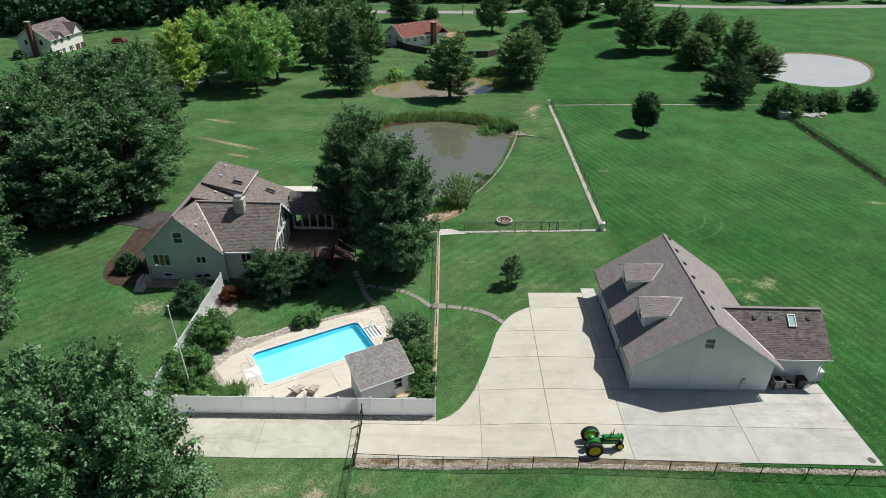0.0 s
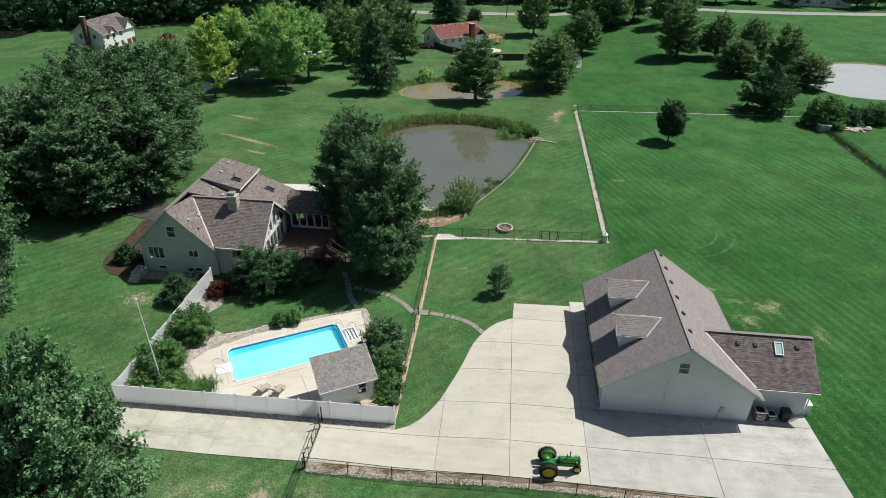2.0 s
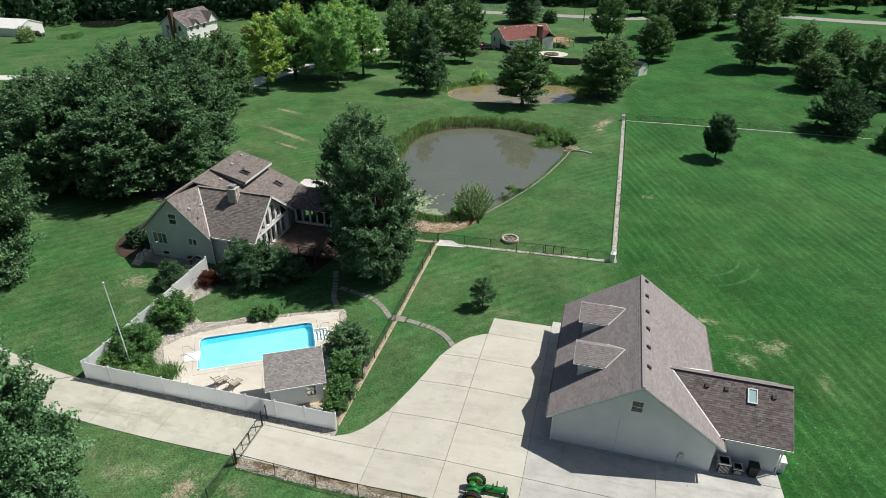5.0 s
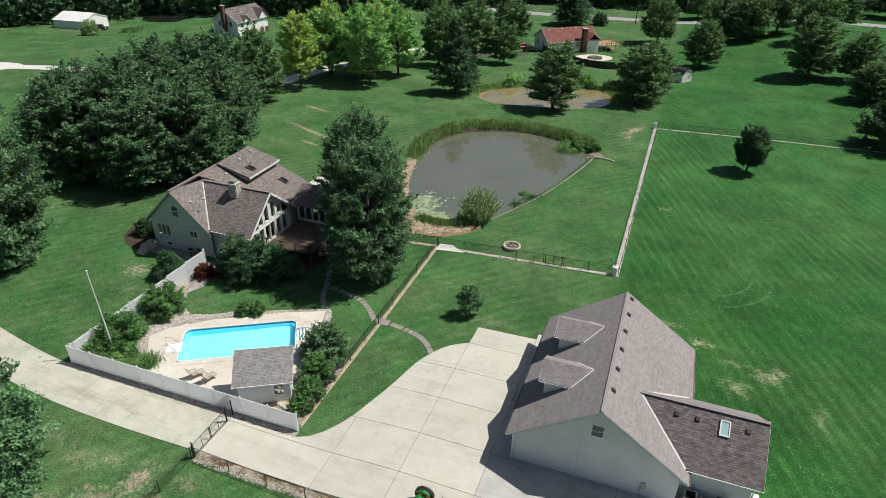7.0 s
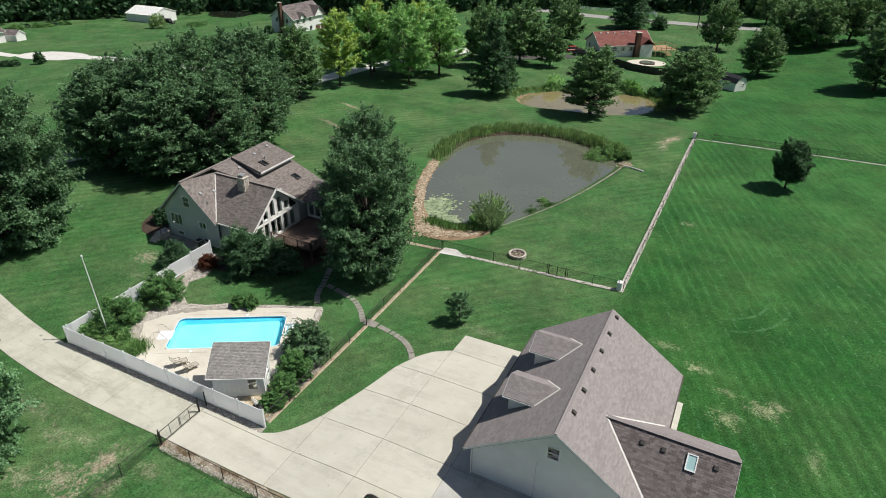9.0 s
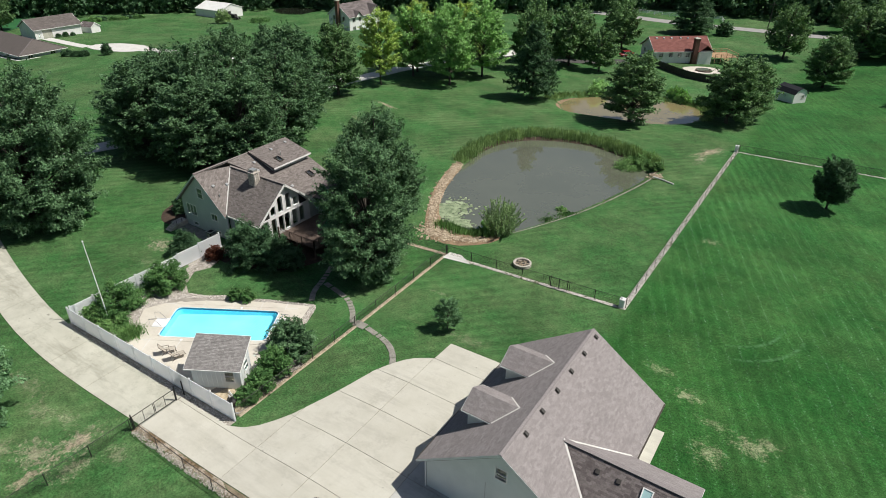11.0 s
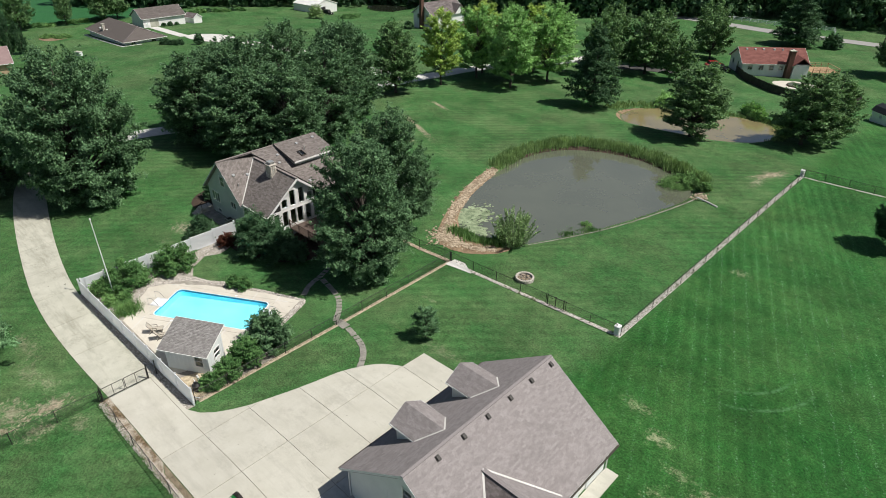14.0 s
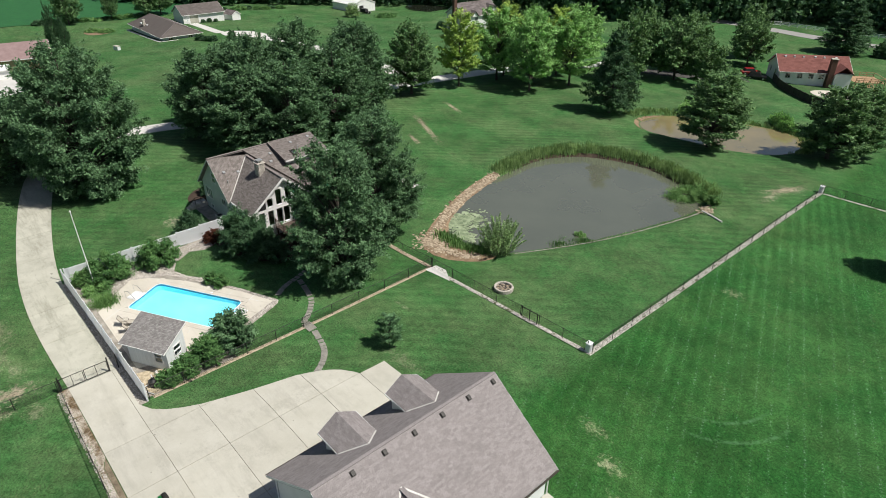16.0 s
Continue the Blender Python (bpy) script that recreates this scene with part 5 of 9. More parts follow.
    zx = lambda x: zr - k * (x - xr)
    east = roof_slope(g, (e, ya, ze), (e, yb, ze), (xr, yb, zr), (xr, ya, zr), SHINGLE, 0.18, skip=lambda u, v: 43.0 < ya + u < 49.9 and 2.4 < v < 4.2)
    # a stretch of single tabs
    tab = bmesh.new()
    tv = [tab.verts.new(p) for p in ((0, 0, 0.002), (0, 0.335, 0.002), (0, 0.335, 0.02), (0, 0, 0.02), (-0.178, 0.335, 0.004), (-0.178, 0, 0.004))]
    tab.faces.new(tv[:4])
    tab.faces.new((tv[3], tv[2], tv[4], tv[5]))
    tme = bpy.data.meshes.new("shingle")
    tab.to_mesh(tme)
    tab.free()
    tme.materials.append(SHINGLE)
    ang = math.atan2(zr - ze, e - xr)
    for r in range(12):
        for c in range(20):
            u, v = 43.05 - 0.13 * ((r * 7) % 3) + c * 0.345, 2.45 + r * 0.155
            s = new("shingle", tme)
            s.parent = east
            s.matrix_basis = Matrix.Translation((e - v * math.cos(ang), u, ze + v * math.sin(ang))) @ Matrix.Rotation(ang, 4, "Y")
    part("ridge_cap", boxed(-0.1, 0.1, ya, yb, -0.05, 0.012, m=pose(xr, 0, zr)), SHINGLE, g)
    for yy in (ya, yb):
        for xx in (14.64, e):
            bar3(g, "fascia", (xx, yy, ze - 0.09), (xr, yy, zr - 0.09), 0.03, 0.15, SIDING)
    for xx, sg in ((14.64, -1), (e, 1)):
        for ys in ((ya, yb),):
            bar3(g, "gutter", (xx + sg * 0.06, ys[0], ze - 0.08), (xx + sg * 0.06, ys[1], ze - 0.08), 0.1, 0.1, BRONZE)
    for xx, yy in ((15.08, 38.28), (26.2, 51.85)):
        part("downspout", tube(bmesh.new(), [(xx, yy, ze - 0.1), (xx, yy, z0)], 0.05), TRIM, g)
    part("conduit", tube(bmesh.new(), [(19.6, 38.24, 0.05), (19.6, 38.24, 3.7)], 0.018, 6), ALU, g)
    # roof vents near the ridge
    for i in range(6):
        yy, xv = 40.4 + i * 2.25, xr + 0.4
        m2 = pose(xv, yy, zx(xv) + 0.02, 0, math.degrees(ang), 0)
        bm = boxed(-0.15, 0.15, -0.13, 0.13, 0.0, 0.13, m=m2, bevel=0.03)
        box(bm, -0.19, 0.19, -0.17, 0.17, 0.0, 0.02, m=m2)
        part("roof_vent", bm, VENT, g)
    # east wing
    wx, wy, we, wr, yr = 30.5, 39.45, 3.05, 5.55, 42.42
    kw = (wr - we) / (yr - 38.95)
    yn = 2 * yr - 38.95
    wz = lambda y: wr - kw * abs(y - yr) - 0.2
    ms = face_s(0, wy)
    part("wing_wall", wall(bmesh.new(), [(x1 + 0.01, z0), (wx, z0), (wx, wz(wy)), (x1 + 0.01, wz(wy))], [], ms, 0.18), SIDING, g)
    part("wing_wall", wall(bmesh.new(), [(-wx, z0), (-x1 - 0.01, z0), (-x1 - 0.01, wz(wy)), (-wx, wz(wy))], [], face_n(0, 2 * yr - wy), 0.18), SIDING, g)
    yw = 2 * yr - wy
    part("wing_wall", wall(bmesh.new(), [(wy + 0.18, z0), (yw - 0.18, z0), (yw - 0.18, wz(yw)), (yr, wz(yr)), (wy + 0.18, wz(wy))], [(41.9, 42.9, 1.2, 2.3)], face_e(wx, 0), 0.18), SIDING, g)
    window(g, face_e(wx, 0), 41.9, 42.9, 1.2, 2.3, 1, 2)
    xm = lambda z: xr + (zr - z) / k
    ex = 30.96
    # south slope's weaker sunlight is put into this darker shingle colour
    wroof = roof_slope(g, (xm(we), 38.95, we), (ex, 38.95, we), (ex, yr, wr), (xm(wr), yr, wr), SHINGLE_BROWN_AND_SHADE, 0.16, name="wing_roof")
    roof_slope(g, (ex, yn, we), (xm(we), yn, we), (xm(wr), yr, wr), (ex, yr, wr), SHINGLE, 0.16, name="wing_roof")
    bar3(g, "flashing", (xm(we), 38.95, we + 0.04), (xm(wr), yr, wr + 0.05), 0.13, 0.03, CONCRETE_WHITE, "pale valley flashing")
    bar3(g, "flashing", (xm(we), yn, we + 0.04), (xm(wr), yr, wr + 0.05), 0.14, 0.03, CONCRETE_WHITE, "pale valley flashing")
    bar3(g, "ridge_cap", (xm(wr), yr, wr + 0.02), (ex, yr, wr + 0.02), 0.3, 0.05, SHINGLE)
    for yy in (38.95, yn):
        bar3(g, "fascia", (ex, yy, we - 0.09), (ex, yr, wr - 0.09), 0.03, 0.14, SIDING)
    bar3(g, "gutter", (xm(we), 38.9, we - 0.07), (ex, 38.9, we - 0.07), 0.06, 0.05, SIDING)
    part("downspout", tube(bmesh.new(), [(wx + 0.08, wy - 0.06, we - 0.1), (wx + 0.08, wy - 0.06, z0)], 0.05), TRIM, g)
    aw = math.degrees(math.atan(kw))
    for xx, yy in ((25.3, 41.7), (26.6, 41.7), (29.7, 41.7)):
        part("roof_vent", boxed(-0.15, 0.15, -0.15, 0.15, 0.0, 0.11, m=pose(xx, yy, wz(yy) + 0.21, aw, 0, 0), bevel=0.03), VENT, g)
    ps = pose(28.3, 41.55, wz(41.55) + 0.2, aw, 0, 0)
    sk = wall(bmesh.new(), [(-0.32, -0.52), (0.32, -0.52), (0.32, 0.52), (-0.32, 0.52)], [(-0.25, 0.25, -0.45, 0.45)], ps @ Matrix.Rotation(radians(-90), 4, "X"), -0.13)
    sk = part("skylight", sk, TRIM, g, "white framed skylight")
    part("pane", boxed(-0.25, 0.25, -0.45, 0.45, 0.07, 0.085, m=ps), SKYLIGHT_SKY_TINT, sk)
    # meter box and conduit on the gable
    mb = part("meter_box", boxed(23.9, 24.2, -0.14, 0.0, 1.0, 1.5, m=m, bevel=0.02), ALU, g, "grey electric meter box")
    part("conduit", tube(bmesh.new(), [(23.85, y0 - 0.05, 1.2), (23.85, y0 - 0.05, 0.1)], 0.03), ALU, mb)
    return g


build_garage()
sheet("garage_stoop", [(26.15, 47.2), (27.15, 47.2), (27.15, 52.0), (26.15, 52.0)], CONCRETE, "concrete stoop beside the garage wall", "stoop", 0.1)


# ---- house ----
def build_house():
    h = thing("house", pose(0, 0, 0), "sage-grey house with steep brown shingle roof and tall gable windows", "house")
    z0 = -0.35
    x0, x1, y0, y1, xr, zr, ze = -30.1, -22.3, 53.3, 66.2, -26.25, 7.5, 3.35
    xw, xe = -30.55, -21.95
    k = (zr - ze) / (xr - xw)
    un = lambda x: zr - k * abs(x - xr) - 0.2
    gable = [(x0, z0), (x1, z0), (x1, un(x1)), (xr, un(xr)), (x0, un(x0))]
    m = face_s(0, y0)
    ops = [(-29.3, -27.7, 1.75, 3.0, 3, 1), (-25.0, -24.05, 2.1, 2.85, 2, 1), (-26.85, -26.0, 4.35, 5.5, 1, 2), (-28.6, -27.8, 0.45, 0.8, 1, 1), (-24.7, -23.9, 0.45, 0.8, 1, 1)]
    part("wall", wall(bmesh.new(), gable, [o[:4] for o in ops], m, 0.2), SIDING_GREEN, h)
    for o in ops:
        window(h, m, *o[:4], o[4], o[5])
    part("wall", wall(bmesh.new(), [(-s, z) for s, z in gable[::-1]], [], face_n(0, y1), 0.2), SIDING_GREEN, h)
    part("wall", wall(bmesh.new(), [(-y1 + 0.2, z0), (-y0 - 0.2, z0), (-y0 - 0.2, un(x0)), (-y1 + 0.2, un(x0))], [(-60, -58.8, 1.6, 2.9), (-64, -62.5, 1.6, 2.9)], face_w(x0, 0), 0.2), SIDING_GREEN, h)
    window(h, face_w(x0, 0), -60, -58.8, 1.6, 2.9, 2, 1)
    window(h, face_w(x0, 0), -64, -62.5, 1.6, 2.9, 2, 1)
    # main roof
    ya, yb = 52.85, 66.65
    roof_slope(h, (xw, yb, ze), (xw, ya, ze), (xr, ya, zr), (xr, yb, zr), SHINGLE_HOUSE, 0.18)
    cz, cy, cs, ce = 7.0, 57.45, 53.2, 3.55
    kc = (cz - ce) / (cy - cs)
    xin = lambda z: xr + (zr - z) / k
    roof_slope(h, (xe, ya, ze), (xin(ce), cs, ce), (xin(cz), cy, cz), (xr, ya, zr), SHINGLE_HOUSE, 0.18)
    # slope north of the cross gable, at a lower pitch
    kn = (zr - 4.0) / (-17.7 - xr)
    bm_pts = ((-17.7, 61.4, 4.0), (-17.7, yb, 4.0), (xr, yb, zr), (xr, 57.3, zr))
    roof_slope(h, *bm_pts, SHINGLE_HOUSE, 0.18)
    part("wall", wall(bmesh.new(), [(61.3, z0), (yb - 0.3, z0), (yb - 0.3, 3.8), (61.3, 3.8)], [], face_e(-18.0, 0), 0.2), SIDING_GREEN, h)
    part("wall", wall(bmesh.new(), [(18.2, z0), (22.3, z0), (22.3, 5.6), (18.2, 3.9)], [], face_n(0, yb - 0.35), 0.2), SIDING_GREEN, h)
    # cross gable
    gx = -17.45
    roof_slope(h, (xin(ce), cs, ce), (-17.0, cs, ce), (-17.0, cy, cz), (xin(cz), cy, cz), SHINGLE_HOUSE, 0.18)
    cn = 2 * cy - cs
    roof_slope(h, (-17.0, cn, ce), (xin(ce) + 1.0, cn, ce), (xin(cz), cy, cz), (-17.0, cy, cz), SHINGLE_HOUSE, 0.18)
    bar3(h, "ridge_cap", (xin(cz), cy, cz + 0.02), (-17.0, cy, cz + 0.02), 0.3, 0.05, SHINGLE_HOUSE)
    bar3(h, "ridge_cap", (xr, ya, zr + 0.02), (xr, yb, zr + 0.02), 0.3, 0.05, SHINGLE_HOUSE)
    bar3(h, "flashing", (xin(ce), cs, ce + 0.04), (xin(cz), cy, cz + 0.04), 0.14, 0.03, CONCRETE_WHITE, "pale valley flashing")
    cu = lambda y: cz - kc * abs(y - cy) - 0.2
    ys, yn = 53.7, 61.2
    part("wall", wall(bmesh.new(), [(x1 - 0.1, z0), (gx - 0.2, z0), (gx - 0.2, cu(ys)), (x1 - 0.1, cu(ys))], [(-20.6, -19.6, 1.5, 3.0)], face_s(0, ys), 0.2), SIDING_GREEN, h)
    window(h, face_s(0, ys), -20.6, -19.6, 1.5, 3.0, 2, 1)
    for s in np.arange(-22.0, -17.6, 0.42):
        if not -20.85 < s < -19.35:
            part("batten", boxed(s - 0.025, s + 0.025, -0.02, 0.0, z0, cu(ys), m=face_s(0, ys)), SIDING_GREEN, h)
    part("wall", wall(bmesh.new(), [(-gx + 0.2, z0), (-x1, z0), (-x1, cu(yn)), (-gx + 0.2, cu(yn))], [], face_n(0, yn), 0.2), SIDING_GREEN, h)
    me = face_e(gx, 0)
    low = [(54.25, 54.95), (55.35, 56.05), (56.4, 57.15), (57.3, 58.05), (58.45, 59.15), (59.55, 60.25)]
    high = [(55.4, 56.1, 3.75, 4.75), (56.5, 57.2, 3.75, 5.6), (57.7, 58.4, 3.75, 5.6), (58.8, 59.5, 3.75, 4.75)]
    ops = [(a, b, 1.45, 3.3) for a, b in low] + high
    prof = [(ys, z0), (yn, z0), (yn, cu(yn)), (cy, cu(cy)), (ys, cu(ys))]
    part("gable_wall", wall(bmesh.new(), prof, ops, me, 0.2), SIDING_WHITE, h, "white board-and-batten gable wall")
    for o in ops:
        window(h, me, *o, 1, 1, 0.1)
    for a, b, c in ((54.0, 55.2, 1), (59.7, 60.9, -1)):
        lo_y, hi_y = (a, b) if c == 1 else (b, a)
        tri = [(lo_y, 3.62), (hi_y, 3.62), (hi_y, cu(hi_y) - 0.12)]
        bm = bmesh.new()
        va = [bm.verts.new(me @ Vector((s, -0.02, z))) for s, z in tri]
        vb = [bm.verts.new(me @ Vector((s, 0.02, z))) for s, z in tri]
        bm.faces.new(va), bm.faces.new(vb)
        for i in range(3):
            bm.faces.new((va[i], va[(i + 1) % 3], vb[(i + 1) % 3], vb[i]))
        bmesh.ops.recalc_face_normals(bm, faces=bm.faces[:])
        part("corner_pane", bm, DARK, h, "dark triangular gable window")
    for yy in (cs, cn):
        bar3(h, "fascia", (-16.98, yy, ce - 0.1), (-16.98, cy, cz - 0.1), 0.04, 0.24, TRIM)
    for yy in (ya,):
        for xx in (xw, xe):
            bar3(h, "fascia", (xx, yy, ze - 0.1), (xr, yy, zr - 0.1), 0.03, 0.16, SIDING_GREEN)
    bar3(h, "gutter", (xe, cs - 0.05, ce - 0.1), (-17.0, cs - 0.05, ce - 0.1), 0.12, 0.12, TRIM)
    part("downspout", tube(bmesh.new(), [(-22.15, 53.2, 3.1), (-22.15, 53.2, z0)], 0.05), TRIM, h)
    # long shed dormer
    dx0, dz0, dx1, dz1, d0, d1 = -26.1, 7.72, -21.85, 6.62, 60.5, 66.5
    roof_slope(h, (dx1, d0, dz1), (dx1, d1, dz1), (dx0, d1, dz0), (dx0, d0, dz0), SHINGLE_HOUSE, 0.2, name="dormer_roof")
    bm = bmesh.new()
    zn = lambda x: zr - kn * (x - xr)
    for yy in (d0 + 0.35, d1 - 0.35):
        pts = [(-25.6, zn(-25.6) - 0.1), (-22.35, zn(-22.35) - 0.1), (-22.35, 6.55), (-25.6, 7.38)]
        a = [bm.verts.new((x, yy, z)) for x, z in pts]
        b = [bm.verts.new((x, yy + 0.1, z)) for x, z in pts]
        bm.faces.new(a), bm.faces.new(b)
        for i in range(4):
            bm.faces.new((a[i], a[(i + 1) % 4], b[(i + 1) % 4], b[i]))
    box(bm, -22.45, -22.35, d0 + 0.35, d1 - 0.35, zn(-22.35) - 0.1, 6.5)
    bmesh.ops.recalc_face_normals(bm, faces=bm.faces[:])
    part("dormer_wall", bm, SIDING_GREEN, h)
    for yy in np.linspace(d0 + 0.9, d1 - 1.7, 4):
        window(h, face_e(-22.35, 0), yy, yy + 0.8, 5.98, 6.3, 1, 1, 0.05)
    bar3(h, "fascia", (dx1 + 0.02, d0, dz1 - 0.1), (dx1 + 0.02, d1, dz1 - 0.1), 0.03, 0.2, TRIM)
    # vents, pipes and skylights
    for x, y, zf in ((-24.7, 54.0, 0), (-24.4, 55.6, 0), (-23.4, 59.4, 1), (-24.6, 60.0, 1), (-24.9, 63.0, 2), (-25.2, 65.6, 2), (-19.6, 60.9, 1)):
        z = (zr - k * (x - xr), zn(x), dz0 - (dz0 - dz1) / (dx1 - dx0) * (x - dx0))[zf]
        part("roof_vent", boxed(-0.16, 0.16, -0.16, 0.16, -0.05, 0.14, m=pose(x, y, z, 0, 20, 0), bevel=0.02), ALU, h)
    part("vent_pipe", tube(bmesh.new(), [(-23.7, 53.9, 4.7), (-23.7, 53.9, 5.4)], 0.06), ALU, h)
    part("vent_pipe", tube(bmesh.new(), [(-23.4, 63.1, 6.9), (-23.4, 63.1, 7.5)], 0.06), ALU, h)
    for x, y, z, tilt in ((-20.1, 64.4, zn(-20.1), math.degrees(math.atan(kn))), (-22.9, 62.3, 6.9, 14.5)):
        ps = pose(x, y, z, 0, tilt, 0)
        bm = wall(bmesh.new(), [(-0.55, -0.35), (0.55, -0.35), (0.55, 0.35), (-0.55, 0.35)], [(-0.45, 0.45, -0.27, 0.27)], ps @ Matrix.Rotation(radians(-90), 4, "X"), -0.14)
        s = part("skylight", bm, BRONZE, h, "brown framed skylight")
        part("pane", boxed(-0.45, 0.45, -0.27, 0.27, 0.08, 0.095, m=ps), GLASS, s)
    # stone chimney
    ca, cb, da, db = -21.5, -20.55, 56.4, 57.2
    c = part("chimney", boxed(ca, cb, da, db, 5.3, 7.65, bevel=0.03), STONEWORK, h, "tan stone chimney")
    for side in range(2):
        for r in range(9):
            for q in range(3):
                z = 5.4 + r * 0.25
                if side == 0:
                    a = ca + 0.02 + q * 0.31
                    bm = boxed(a, a + 0.28, da - 0.05, da + 0.01, z, z + 0.21, bevel=0.015)
                else:
                    a = da + 0.02 + q * 0.26
                    bm = boxed(cb - 0.01, cb + 0.05, a, a + 0.23, z, z + 0.21, bevel=0.015)
                part("stone", bm, STONEWORK, c)
    part("chimney_cap", boxed(ca - 0.1, cb + 0.1, da - 0.1, db + 0.1, 7.65, 7.73, bevel=0.02), STONEWORK, c)
    bm = boxed(ca + 0.1, cb - 0.1, da + 0.08, db - 0.08, 7.98, 8.03)
    for x in (ca + 0.18, cb - 0.18):
        for y in (da + 0.15, db - 0.15):
            box(bm, x - 0.03, x + 0.03, y - 0.03, y + 0.03, 7.73, 7.98)
    box(bm, ca + 0.25, cb - 0.25, da + 0.22, db - 0.22, 7.73, 7.92)
    part("flue_cover", bm, ALU, c, "metal flue cover")
    # sunroom
    sx0, sx1, sy0, sy1, sz = -17.4, -12.9, 62.6, 67.2, 3.35
    lows = [(sx0 + 0.25 + i * 0.88, sx0 + 0.95 + i * 0.88) for i in range(5)]
    part("sunroom_wall", wall(bmesh.new(), [(sx0, z0), (sx1, z0), (sx1, sz - 0.1), (sx0, sz - 0.1)], [(a, b, 1.5, 3.0) for a, b in lows], face_s(0, sy0), 0.18), SIDING_WHITE, h)
    for a, b in lows:
        window(h, face_s(0, sy0), a, b, 1.5, 3.0, 1, 1, 0.06)
    lows = [(sy0 + 0.4 + i * 1.0, sy0 + 1.2 + i * 1.0) for i in range(4)]
    part("sunroom_wall", wall(bmesh.new(), [(sy0 + 0.18, z0), (sy1, z0), (sy1, sz - 0.1), (sy0 + 0.18, sz - 0.1)], [(a, b, 1.5, 3.0) for a, b in lows], face_e(sx1, 0), 0.18), SIDING_WHITE, h)
    for a, b in lows:
        window(h, face_e(sx1, 0), a, b, 1.5, 3.0, 1, 1, 0.06)
    part("sunroom_wall", wall(bmesh.new(), [(-sx1, z0), (-sx0, z0), (-sx0, sz - 0.1), (-sx1, sz - 0.1)], [], face_n(0, sy1), 0.18), SIDING_GREEN, h)
    o = 0.4
    pk0, pk1 = (-17.9, 64.9, 4.85), (-14.9, 64.9, 4.85)
    roof_slope(h, (sx0 - 0.5, sy0 - o, sz), (sx1 + o, sy0 - o, sz), pk1, pk0, SHINGLE_BROWN_AND_SHADE, 0.15)
    roof_slope(h, (sx1 + o, sy0 - o, sz), (sx1 + o, sy1 + o, sz), pk1, pk1, SHINGLE_BROWN_AND_SHADE, 0.15)
    roof_slope(h, (sx1 + o, sy1 + o, sz), (sx0 - 0.5, sy1 + o, sz), pk0, pk1, SHINGLE_BROWN_AND_SHADE, 0.15)
    return h


build_house()


def build_deck():
    d = thing("wooden_deck", pose(0, 0, 0), "raised dark-stained wooden deck with railings and stairs behind the house", "deck")
    x0, x1, y0, y1, z = -17.35, -11.9, 56.0, 62.5, 1.25
    n = 0
    y = y0
    while y < y1 - 0.05:
        part("deck_board", boxed(x0, x1, y, y + 0.135, z - 0.04, z), WOOD_DECK, d)
        y += 0.142
    for x in (x0 + 0.1, (x0 + x1) / 2, x1 - 0.1):
        part("joist", boxed(x - 0.05, x + 0.05, y0, y1, z - 0.28, z - 0.04), WOOD_DECK, d)
        for y in (y0 + 0.15, (y0 + y1) / 2, y1 - 0.2):
            part("deck_post", boxed(x - 0.07, x + 0.07, y - 0.07, y + 0.07, -0.45, z - 0.28), WOOD_DECK, d)
    def rail(p, q):
        L = math.hypot(q[0] - p[0], q[1] - p[1])
        steps = max(2, round(L / 1.6))
        for i in range(steps + 1):
            x, y = p[0] + (q[0] - p[0]) * i / steps, p[1] + (q[1] - p[1]) * i / steps
            part("rail_post", boxed(x - 0.05, x + 0.05, y - 0.05, y + 0.05, z - 0.2, z + 1.05), WOOD_DECK, d)
        for zz in (0.98, 0.12):
            bar3(d, "handrail", (*p, z + zz), (*q, z + zz), 0.09, 0.05, WOOD_DECK)
        b = bmesh.new()
        for i in range(int(L / 0.13)):
            x, y = p[0] + (q[0] - p[0]) * i * 0.13 / L, p[1] + (q[1] - p[1]) * i * 0.13 / L
            box(b, x - 0.015, x + 0.015, y - 0.015, y + 0.015, z + 0.12, z + 0.98)
        tagged(part("balusters", b, WOOD_DECK, d), kind="stuff")
    rail((x0 + 0.1, y0), (x1, y0))
    rail((x1, y0), (x1, 57.6))
    rail((x1, 59.0), (x1, y1))
    for i in range(7):
        part("stair_tread", boxed(x1 + 0.05 + i * 0.27, x1 + 0.33 + i * 0.27, 57.7, 58.9, z - 0.2 * (i + 1), z - 0.2 * (i + 1) + 0.045), WOOD_DECK, d)
    for y in (57.65, 58.95):
        bar3(d, "stringer", (x1, y, z - 0.15), (x1 + 2.0, y, -0.3), 0.05, 0.26, WOOD_DECK)
        bar3(d, "handrail", (x1, y, z + 0.95), (x1 + 2.0, y, 0.6), 0.07, 0.06, WOOD_DECK)
        part("rail_post", boxed(x1 + 1.95, x1 + 2.05, y - 0.05, y + 0.05, -0.4, 0.7), WOOD_DECK, d)


build_deck()


